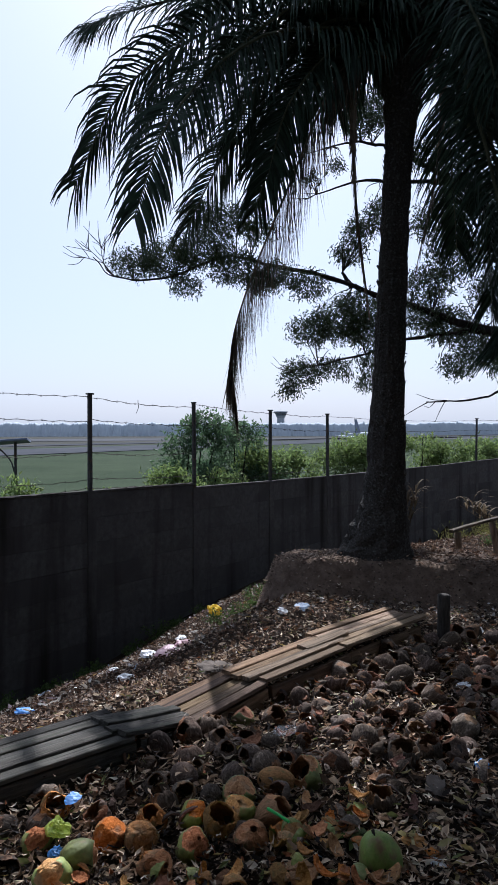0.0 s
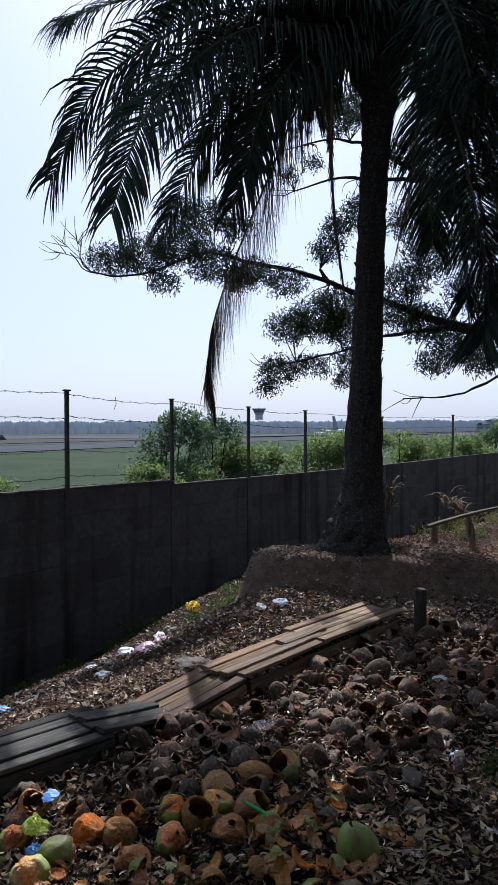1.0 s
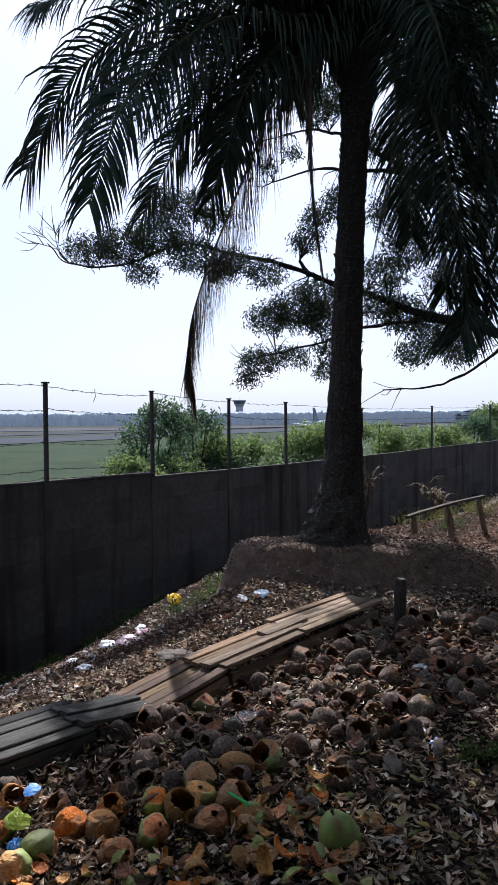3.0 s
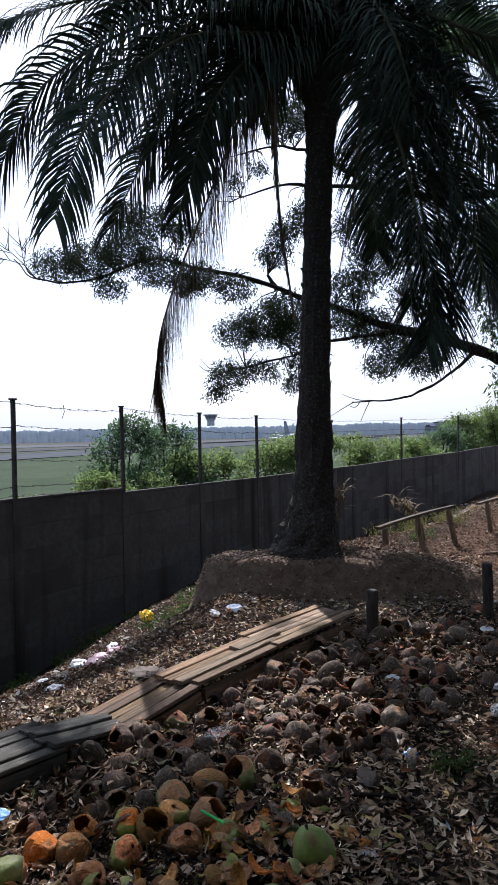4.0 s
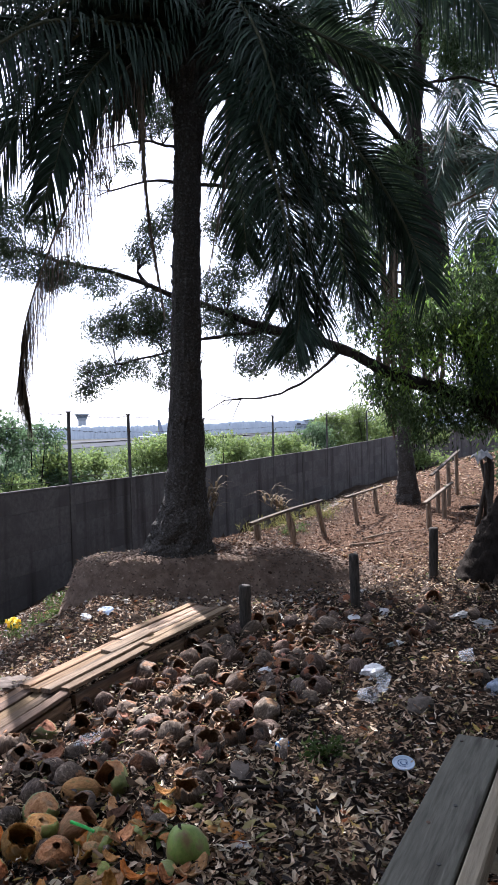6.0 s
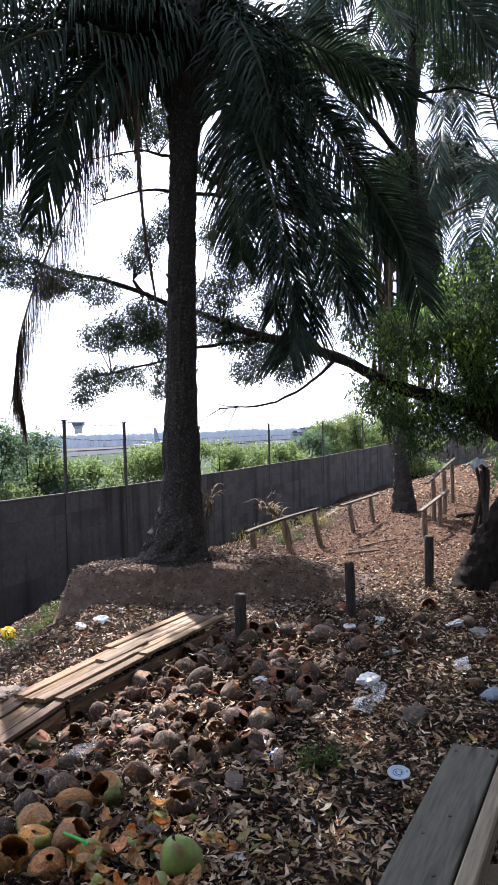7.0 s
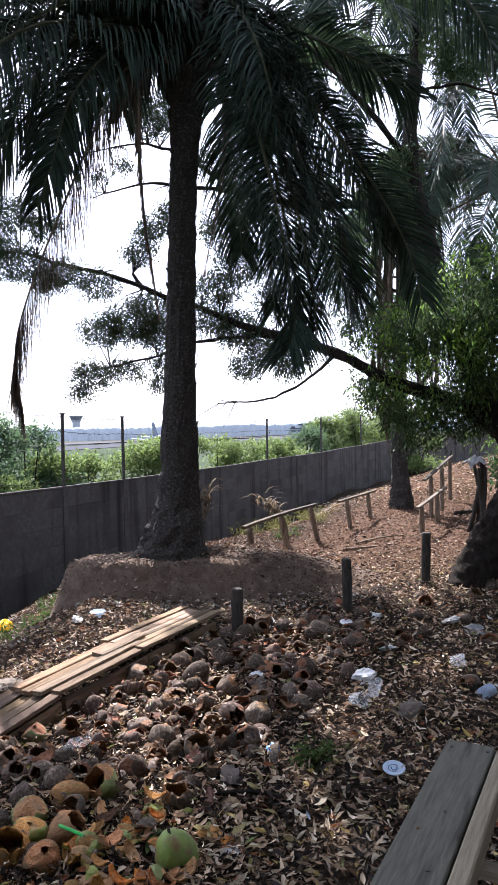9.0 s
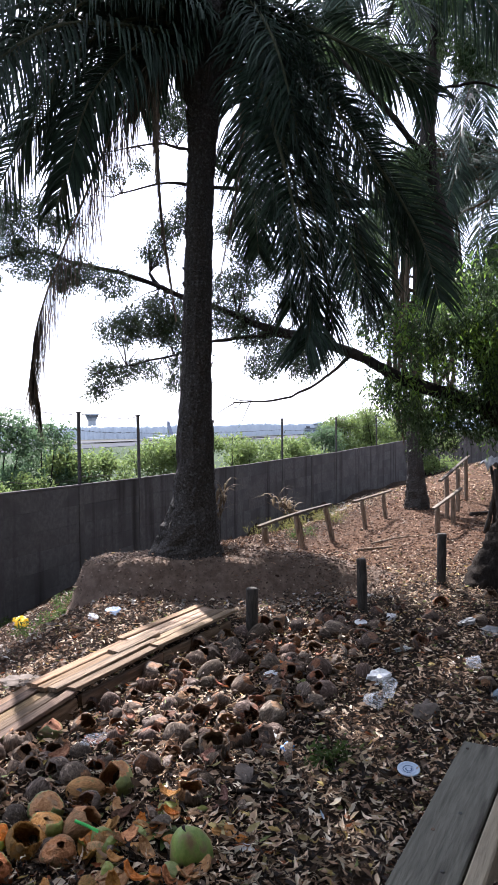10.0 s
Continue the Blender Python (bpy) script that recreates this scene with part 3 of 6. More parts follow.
def build_terminals():
    rng = random.Random(8)
    for az, r, length, h in ((11.0, 820, 40, 7), (13.5, 860, 60, 8), (16.0, 900, 34, 10), (18.0, 880, 80, 7), (20.8, 900, 46, 12), (22.8, 930, 70, 8), (25.5, 950, 60, 9), (6.8, 840, 40, 6)):
        b = thing("airport_building", polar(az, r, -6), "long low pale airport building with window band", "building", "airport buildings", turn=-az + rng.uniform(-8, 8))
        g = Geo()
        g.box((length, 18, h), pose(0, 0, h / 2))
        part("wall", g, BUILDING, b)
        g = Geo()
        g.box((length + 3, 20, 0.9), pose(0, 0, h + 0.45))
        g.box((length * 0.3, 12, 2.2), pose(length * 0.2, 0, h + 1.8))
        part("roof", g, CONCRETE_PALE, b)
        for k in range(int(length // 10)):
            g = Geo()
            g.box((7, 0.3, 2.2), pose(-length / 2 + 5 + k * 10, -9.1, h * 0.6))
            part("window", g, GLASS_DARK, b)


build_terminals()


def build_jet():
    jet = thing("airliner", polar(9.6, 350, -6), "white twin-engined airliner with dark tail fin on the runway", "aeroplane", turn=57)
    g = Geo()
    xs = (-17, -15.5, -12, -7, 0, 8, 13, 16, 17.6, 18.3)
    rs = (0.35, 0.75, 1.5, 1.95, 1.98, 1.98, 1.95, 1.6, 0.9, 0.15)
    zs = (4.6, 4.4, 3.9, 3.6, 3.5, 3.5, 3.5, 3.35, 3.1, 3.0)
    g.tube([(x, 0, z) for x, z in zip(xs, zs)], rs, 14)
    part("fuselage", g, JET_WHITE, jet, smooth=True)

    def blade(name, pts, th, mat):
        g = Geo()
        n = len(pts)
        lift = Vector(th)
        g.add([Vector(p) + lift for p in pts] + [Vector(p) - lift for p in pts],
              [tuple(range(n)), tuple(range(2 * n - 1, n - 1, -1))] + [(i, i + n, (i + 1) % n + n, (i + 1) % n) for i in range(n)])
        part(name, g, mat, jet)

    blade("tail_fin", [(-17.2, 0, 11.6), (-15.2, 0, 11.6), (-10.8, 0, 5.2), (-16.2, 0, 5.0)], (0, 0.18, 0), JET_DARK)
    for s in (1, -1):
        blade("wing", [(3.5, s * 1.5, 2.7), (-4.5, s * 16.5, 4.0), (-6, s * 16.5, 4.0), (-3.5, s * 1.5, 2.7)], (0, 0, 0.2), JET_WHITE)
        blade("tailplane", [(-13, s * 0.7, 4.6), (-16, s * 6, 5.2), (-17.3, s * 6, 5.2), (-16.5, s * 0.7, 4.6)], (0, 0, 0.12), JET_WHITE)
        g = Geo()
        g.tube([(4.6, s * 5.7, 1.7), (4.2, s * 5.7, 1.7), (2, s * 5.7, 1.75), (0.3, s * 5.7, 1.8)], [1.0, 1.15, 1.05, 0.6], 10)
        part("engine", g, JET_WHITE, jet, smooth=True)
        g = Geo()
        g.tube([(-0.8, s * 3.8 - 0.3, 0.75), (-0.8, s * 3.8 + 0.3, 0.75)], [0.6, 0.6], 10)
        g.tube([(-0.8, s * 3.8, 0.75), (-0.8, s * 3.6, 3)], [0.18, 0.18], 6)
        part("wheel", g, JET_DARK, jet)
    g = Geo()
    g.tube([(12.5, -0.3, 0.6), (12.5, 0.3, 0.6)], [0.45, 0.45], 10)
    g.tube([(12.5, 0, 0.6), (12.5, 0, 2.6)], [0.14, 0.14], 6)
    part("wheel", g, JET_DARK, jet)


build_jet()


# ---- trees ----
def leaf_cloud(clumps, count, length, width, hang, seed, spread=1.0):
    """Many small folded leaves in sprays inside uneven clumps (middle, radius)."""
    rng = np.random.default_rng(seed)
    total = sum(r ** 2 for _, r in clumps)
    middles = []
    for c, r in clumps:
        n = max(3, int(count * r * r / total / 9))
        d = rng.normal(size=(n, 3))
        d /= np.linalg.norm(d, axis=1)[:, None]
        middles.append(np.array(c) + d * (r * rng.uniform(0.25, 1.0, (n, 1)) ** 0.6) * np.array([1.15, 1.0, 0.75]) * spread)
    middles = np.concatenate(middles)

    def unit(v):
        return v / (np.linalg.norm(v, axis=1)[:, None] + 1e-9)

    axis = unit(rng.normal(size=middles.shape) - np.array([0, 0, hang]))
    axis, at = np.repeat(axis, 9, 0), np.repeat(middles, 9, 0)
    n = len(at)
    step = np.tile(np.arange(9) - 4.0, len(middles))[:, None]
    at = at + axis * length * step * 0.42 + rng.normal(size=(n, 3)) * length * 0.3
    go = unit(axis * 0.8 + rng.normal(size=(n, 3)) * 0.75 - np.array([0, 0, hang * 0.7]))
    side = unit(np.cross(go, rng.normal(size=(n, 3))))
    fold = np.cross(go, side) * width * 0.25
    ln = length * rng.uniform(0.6, 1.25, (n, 1))
    verts = np.stack([at, at + go * ln * 0.45 + side * width * 0.5 + fold, at + go * ln, at + go * ln * 0.45 - side * width * 0.5 + fold], 1).reshape(-1, 3)
    k = np.arange(n)[:, None] * 4
    faces = np.concatenate([k + [0, 1, 2], k + [0, 2, 3]], 1).reshape(-1, 3)
    geo = Geo()
    geo.v, geo.f, geo.slot = verts.tolist(), faces.tolist(), [0]
    return geo


def frond(points, leaflets=85, length=0.6, width=0.028, droop=0.9, seed=0, sparse=1.0, stalk=0.16, thick=0.028, hang=False, twist=0.0):
    """A feather leaf: a curved stalk and two even rows of strips that bend to the ground; on a dead one they hang straight."""
    rng = random.Random(seed)
    line = curve(points, 60)
    stem, blades = Geo(), Geo()
    stem.tube(line[::3] + [line[-1]], [max(0.004, thick * (1 - i / 21) ** 0.8) for i in range(len(line[::3]) + 1)], 6)
    down = Vector((0, 0, -1))
    for i in range(leaflets):
        t = stalk + (1 - stalk) * (i + 0.35 * rng.random()) / leaflets
        u = t * 58.99
        k = int(u)
        p = line[k].lerp(line[k + 1], u - k)
        d = (line[k + 1] - line[k]).normalized()
        across = d.cross(Vector((0, 0, 1)))
        across = across.normalized() if across.length > 0.05 else Vector((1, 0, 0))
        up = across.cross(d)
        turn = radians(twist) * smooth(0.1, 0.6, t)
        across, up = across * math.cos(turn) + up * math.sin(turn), up * math.cos(turn) - across * math.sin(turn)
        for s in (1, -1):
            gap = noise.noise(Vector((t * 14, s * 5, seed)))
            if rng.random() > sparse or (gap > 0.52 and not hang):
                continue
            shape = min(1, 0.55 + 2.4 * (t - stalk)) * (1 - 0.45 * max(0, t - 0.7) / 0.3)
            ln = length * shape * rng.uniform(0.75, 1.1) * (1 - 0.55 * t if hang else 1)
            wave = noise.noise(Vector((t * 9, s * 3.0, seed + 0.5)))
            roll = 0.12 + 0.7 * wave + rng.gauss(0, 0.18)
            ahead = 0.3 + 0.95 * t * t + rng.uniform(-0.08, 0.08)
            go = ((across * s * math.cos(roll) + up * math.sin(roll)) * 0.85 + d * ahead).normalized()
            if hang:
                go = (down + go * rng.uniform(0.02, 0.3)).normalized()
            bend = droop * (1.25 - 0.75 * t) * rng.uniform(0.7, 1.3)
            q, verts = p.copy(), []
            wd = width * rng.uniform(0.8, 1.15)
            flat = go.cross(up + across * rng.uniform(-0.5, 0.5)).normalized()
            for n in range(5):
                w = wd * (0.55, 1.0, 0.9, 0.6, 0.08)[n] / 2
                verts += [q - flat * w, q + flat * w]
                q = q + go * (ln / 4)
                go = (go + down * bend * (0.18 + 0.16 * n)).normalized()
                if hang:
                    go = (go + Vector((rng.uniform(-0.12, 0.12), rng.uniform(-0.12, 0.12), 0))).normalized()
                flat = (flat - go * flat.dot(go)).normalized()
            blades.add(verts, [(2 * n, 2 * n + 1, 2 * n + 3, 2 * n + 2) for n in range(4)])
    return stem, blades


def palm_trunk(points, radii, name, parent, seg=30):
    """A stem covered in broken leaf bases."""
    line = curve(points, 130)
    length = len(points) - 1
    geo = Geo()
    rad = [lerp(i / 129 * length, range(length + 1), radii) for i in range(130)]
    verts, faces = [], []
    for i, p in enumerate(line):
        for j in range(seg):
            a = 2 * math.pi * j / seg
            q = Vector((math.cos(a), math.sin(a), 0))
            scale = abs(math.sin(a * 5 + i * 0.24)) * abs(math.sin(a * 5 - i * 0.24))
            r = rad[i] * (1 + 0.09 * (scale - 0.4) + 0.12 * noise.noise((p + q * rad[i]) * 7) + 0.07 * noise.noise((p + q * rad[i]) * 22))
            if i < 22:
                r *= 1 + 0.16 * (1 - i / 22) * math.sin(a * 4 + 1) * noise.noise(q * 2)
            verts.append(p + q * r)
    for i in range(129):
        for j in range(seg):
            a, b = i * seg + j, i * seg + (j + 1) % seg
            faces.append((a, b, b + seg, a + seg))
    geo.add(verts, faces)
    part(name, geo, BARK, parent)
    chips, rng = Geo(), random.Random(17)
    for i in range(420):
        k = int(rng.uniform(4, 118))
        a = rng.uniform(0, 2 * math.pi)
        q, side = Vector((math.cos(a), math.sin(a), 0)), Vector((-math.sin(a), math.cos(a), 0))
        p, h, w = line[k] + q * rad[k] * 0.94, rng.uniform(0.03, 0.075), rng.uniform(0.015, 0.035)
        out = q * rng.uniform(0.01, 0.03)
        chips.add([p - side * w, p + side * w, p + side * w * 0.5 + out + Vector((0, 0, h)), p - side * w * 0.6 + out * 1.2 + Vector((0, 0, h * 0.9)), p + out * 0.3 - Vector((0, 0, 0.02))],
                  [(0, 4, 1), (0, 1, 2, 3), (4, 0, 3), (1, 4, 2), (4, 3, 2)])
    tagged(part("bark_scale", chips, BARK, parent), kind="stuff")


def add_frond(tree, base, pts, mat=None, name="frond", **kw):
    stem, blades = frond([Vector(p) - Vector(base) for p in pts], **kw)
    ob = part(name, blades, mat or PALM_LEAF, tree)
    part("stalk", stem, RACHIS if mat is None else DEAD_LEAF, ob)
    return ob


def build_palm():
    base = (1.24, 6.8, 0.3)
    tree = thing("palm_tree", base, "tall dark oil palm with drooping feather fronds on an earth mound", "palm tree")
    local = lambda pts: [Vector(p) - Vector(base) for p in pts]
    palm_trunk(local([(1.19, 6.84, 0.12), (1.23, 6.82, 0.5), (1.29, 6.78, 1.0), (1.32, 6.77, 1.9), (1.36, 6.78, 3.0), (1.39, 6.78, 3.8), (1.42, 6.77, 4.3), (1.44, 6.77, 4.75), (1.45, 6.76, 5.2), (1.46, 6.75, 5.7), (1.46, 6.75, 6.3)]),
               [0.47, 0.31, 0.2, 0.15, 0.132, 0.128, 0.135, 0.165, 0.235, 0.32, 0.28], "trunk", tree)
    rng = random.Random(3)
    for i in range(64):
        a, h = i * 2.4, 4.7 + 0.021 * i
        r = lerp(h, (4.3, 4.75, 5.2, 5.7, 6.1), (0.12, 0.15, 0.22, 0.31, 0.28))
        q = Vector((math.cos(a), math.sin(a), 0))
        p = Vector((1.41, 6.77, h)) - Vector(base) + q * r * 0.7
        g = Geo()
        g.tube([p, p + q * 0.06 + Vector((0, 0, 0.1)), p + q * (0.08 + 0.12 * rng.random()) + Vector((0, 0, 0.22 + 0.1 * rng.random()))], [0.06, 0.05, 0.028], 6, 0.2)
        part("leaf_base", g, BARK, tree)
    crown = (1.45, 6.75, 5.5)
    left_fronds = [
        [(1.03, 6.6, 5.62), (0.3, 6.5, 5.6), (-0.55, 6.35, 5.39), (-1.13, 6.25, 5.18), (-1.36, 6.2, 5.06)],
        [(1.25, 6.68, 5.4), (0.04, 6.2, 5.15), (-0.95, 5.82, 4.4), (-1.38, 5.66, 3.5)],
        [(1.23, 6.59, 5.25), (0.14, 6.0, 4.87), (-0.57, 5.57, 4.05), (-0.86, 5.33, 3.15)],
        [(1.27, 6.78, 5.3), (0.65, 6.97, 5.19), (-0.17, 7.1, 4.4), (-0.62, 7.17, 3.6)],
        [(1.3, 6.7, 5.5), (0.6, 6.5, 6.2), (-0.2, 6.4, 6.2), (-0.75, 6.3, 5.75)],
        [(1.25, 6.75, 5.5), (0.4, 6.7, 5.45), (-0.5, 6.6, 4.9), (-1.05, 6.5, 4.1)],
        [(1.25, 6.8, 5.2), (0.75, 6.9, 5.0), (0.3, 6.95, 4.4), (0.05, 7.0, 3.7)],
    ]
    more_left_fronds = [
        [(1.3, 6.6, 5.5), (0.6, 6.5, 5.8), (-0.1, 6.4, 5.6), (-0.6, 6.3, 5.2)],
        [(1.3, 6.55, 5.35), (0.6, 6.2, 5.3), (-0.1, 5.9, 4.7), (-0.55, 5.7, 3.9)],
        [(1.25, 6.65, 5.2), (0.8, 6.4, 5.0), (0.35, 6.2, 4.4), (0.15, 6.1, 3.7)],
        [(1.25, 6.6, 5.45), (0.3, 6.3, 5.5), (-0.45, 6.0, 4.95), (-0.9, 5.8, 4.15)],
        [(1.3, 6.6, 5.3), (0.7, 6.4, 5.2), (0.1, 6.2, 4.6), (-0.2, 6.1, 3.9)],
    ]
    # the last number of each row: how far the blade turns over
    right_fronds = [
        ([(1.83, 6.6, 5.63), (2.23, 6.3, 4.98), (2.59, 6.0, 4.31), (2.93, 5.8, 3.71), (3.17, 5.7, 3.19), (3.29, 5.65, 2.7)], 40),
        ([(1.8, 6.62, 5.5), (2.17, 6.35, 5.0), (2.5, 6.1, 4.4), (2.84, 5.95, 3.75), (3.05, 5.9, 3.2)], -35),
        ([(1.82, 6.55, 5.6), (2.3, 6.35, 5.1), (2.72, 6.15, 4.4), (3.05, 6.0, 3.75), (3.3, 5.95, 3.2)], 10),
        ([(1.75, 6.5, 5.4), (1.86, 6.1, 4.49), (1.97, 5.85, 3.71), (2.05, 5.7, 3.0), (2.09, 5.65, 2.5), (2.02, 5.6, 2.24)], 12),
        ([(1.78, 6.5, 5.35), (1.95, 6.15, 4.45), (2.08, 5.95, 3.65), (2.17, 5.85, 2.95), (2.22, 5.82, 2.45)], -30),
        ([(1.8, 6.5, 5.3), (2.15, 6.1, 4.37), (2.43, 5.9, 3.56), (2.58, 5.8, 2.94), (2.68, 5.8, 2.6)], -25),
        ([(1.72, 6.5, 5.45), (1.8, 6.2, 4.6), (1.9, 6.0, 3.8), (1.97, 5.9, 3.1), (2.0, 5.88, 2.55)], 25),
        ([(1.82, 6.48, 5.35), (2.02, 6.12, 4.5), (2.2, 5.92, 3.65), (2.3, 5.82, 2.9), (2.36, 5.8, 2.4)], 15),
        ([(1.8, 6.55, 5.55), (2.1, 6.25, 4.85), (2.4, 6.0, 4.05), (2.65, 5.9, 3.3), (2.78, 5.85, 2.75)], 30),
        ([(1.85, 6.6, 5.7), (2.3, 6.4, 5.2), (2.65, 6.2, 4.6), (2.95, 6.05, 3.95), (3.15, 6.0, 3.4)], -15),
        ([(1.85, 6.7, 5.6), (2.2, 6.6, 5.1), (2.45, 6.5, 4.4), (2.6, 6.45, 3.6)], 20),
        ([(1.7, 6.45, 5.6), (1.9, 6.1, 5.1), (2.05, 5.95, 4.4), (2.15, 5.9, 3.7)], -20),
        ([(1.81, 7.0, 5.46), (2.02, 7.4, 4.97), (2.15, 7.6, 4.26), (2.23, 7.7, 3.54)], 30),
        ([(1.95, 6.6, 5.7), (2.38, 6.4, 5.37), (2.81, 6.2, 5.08), (3.16, 6.1, 4.88), (3.45, 6.0, 4.65)], 20),
        ([(1.98, 6.7, 6.2), (2.55, 6.5, 6.21), (3.05, 6.3, 5.94), (3.46, 6.2, 5.5)], -30),
        ([(1.96, 6.6, 6.24), (2.78, 6.2, 6.26), (3.37, 5.8, 5.82), (3.8, 5.6, 5.31), (3.95, 5.5, 4.87)], 35),
    ]
    back_fronds = [
        [(1.3, 6.9, 5.5), (0.6, 7.5, 5.7), (-0.2, 8.2, 5.4), (-0.7, 8.6, 4.95)],
        [(1.5, 6.9, 5.5), (2.1, 7.5, 5.8), (2.6, 8.1, 5.5), (2.9, 8.5, 5.0)],
        [(1.3, 6.85, 5.5), (0.4, 7.4, 5.7), (-0.6, 7.8, 5.3), (-1.15, 8.0, 4.6)],
        [(1.35, 6.9, 5.5), (0.95, 7.35, 5.7), (0.55, 7.8, 5.45), (0.35, 8.1, 5.05)],
        [(1.4, 6.9, 5.5), (1.25, 7.4, 5.8), (1.1, 7.9, 5.6), (1.0, 8.2, 5.2)],
        [(1.45, 6.9, 5.5), (1.6, 7.4, 5.8), (1.7, 7.9, 5.65), (1.75, 8.25, 5.3)],
    ]
    fronds = [(pts, (30, -42, 46, -25, 38)[i % 5]) for i, pts in enumerate(left_fronds + more_left_fronds + back_fronds)]
    for i, (pts, over) in enumerate(fronds):
        add_frond(tree, base, [crown] + pts, seed=20 + i, leaflets=120, length=0.7, width=0.023, droop=2.3, twist=over)
    for i, (pts, over) in enumerate(right_fronds):
        add_frond(tree, base, [crown] + pts, seed=120 + i, leaflets=130, length=0.66, width=0.02, droop=1.6 if i > 11 else 1.0, twist=over)
    add_frond(tree, base, [(1.3, 6.5, 5.0), (0.8, 6.25, 4.7), (0.34, 6.15, 3.67), (-0.03, 6.15, 2.75), (-0.16, 6.15, 2.2), (-0.1, 6.15, 1.72)], DEAD_LEAF, "dead_frond", seed=50, leaflets=330, length=1.05, width=0.01, thick=0.014, hang=True)
    add_frond(tree, base, [(1.26, 6.48, 4.94), (0.95, 6.33, 4.81), (0.92, 6.24, 3.7), (1.06, 6.3, 2.6)], DEAD_LEAF, "dead_frond", seed=51, leaflets=300, length=0.3, width=0.015, sparse=0.9, thick=0.028, hang=True)
    add_frond(tree, base, [(1.5, 7.0, 5.3), (1.93, 7.25, 5.3), (1.92, 7.35, 4.3), (1.72, 7.41, 3.2)], DEAD_LEAF, "dead_frond", seed=52, leaflets=180, length=0.4, width=0.012, sparse=0.85, thick=0.016, hang=True)
    return tree


build_palm()


def build_second_palm():
    base = (6.68, 12.4, 0.0)
    tree = thing("palm_tree", base, "tall shaggy palm with dead fronds hanging beside the path", "palm tree")
    palm_trunk([(0, 0, -0.1), (-0.02, 0, 0.4), (-0.05, 0, 0.9), (-0.07, 0, 1.6), (0.03, 0, 3.45), (0.19, 0, 6.39), (0.42, 0, 8.36), (0.62, 0, 10.2), (0.7, 0, 11.0)],
               [0.27, 0.19, 0.145, 0.12, 0.115, 0.115, 0.14, 0.22, 0.28], "trunk", tree, 24)
    top = Vector((0.68, 0, 10.9))
    rng = random.Random(12)
    for i in range(23):
        a = i * 2.4
        q = Vector((math.cos(a), math.sin(a), 0))
        lift, reach = rng.uniform(-0.3, 0.6), rng.uniform(2.2, 3.4)
        pts = [top, top + q * reach * 0.4 + Vector((0, 0, lift)), top + q * reach * 0.85 + Vector((0, 0, lift - 1.2)), top + q * reach + Vector((0, 0, lift - 3.2))]
        add_frond(tree, (0, 0, 0), pts, seed=70 + i, leaflets=90, length=0.8, width=0.042, droop=1.3, twist=(30, -40)[i % 2])
    for i in range(34):
        a = i * 2.4 + 0.7
        q = Vector((math.cos(a), math.sin(a), 0))
        z = rng.uniform(3.0, 7.2)
        at = Vector((lerp(z, (3.45, 6.39), (0.03, 0.19)), 0, z))
        pts = [at, at + q * 0.45 + Vector((0, 0, -0.1)), at + q * rng.uniform(0.4, 0.8) + Vector((0, 0, -0.35 * z)), at + q * 0.4 + Vector((0, 0, -min(z - 1.3, rng.uniform(1.8, 2.9))))]
        add_frond(tree, (0, 0, 0), pts, DEAD_LEAF, "dead_frond", seed=90 + i, leaflets=90, length=0.6, width=0.03, hang=True)


build_second_palm()


def build_young_palm():
    base = (9.3, 12.6, 0.4)
    tree = thing("palm_tree", base, "pale green feathery palm at the edge of the path", "palm tree")
    palm_trunk([(0, 0, -0.3), (0, 0, 0.3), (0.05, 0, 2.0), (0.1, 0, 4.2), (0.1, 0, 6.2)], [0.3, 0.24, 0.18, 0.16, 0.2], "trunk", tree, 20)
    top = Vector((0.1, 0, 6.2))
    rng = random.Random(19)
    for i in range(26):
        a = i * 2.4 + 0.3
        q = Vector((math.cos(a), math.sin(a), 0))
        lift, reach = rng.uniform(-0.6, 1.9), rng.uniform(2.9, 3.8)
        pts = [top, top + q * reach * 0.4 + Vector((0, 0, lift)), top + q * reach * 0.8 + Vector((0, 0, lift * 0.7 - 0.3)), top + q * reach + Vector((0, 0, lift * 0.2 - 1.2))]
        add_frond(tree, (0, 0, 0), pts, YOUNG_PALM, seed=170 + i, leaflets=95, length=0.85, width=0.036, droop=1.1, twist=(25, -35)[i % 2])


build_young_palm()


LIMB_LINES = []


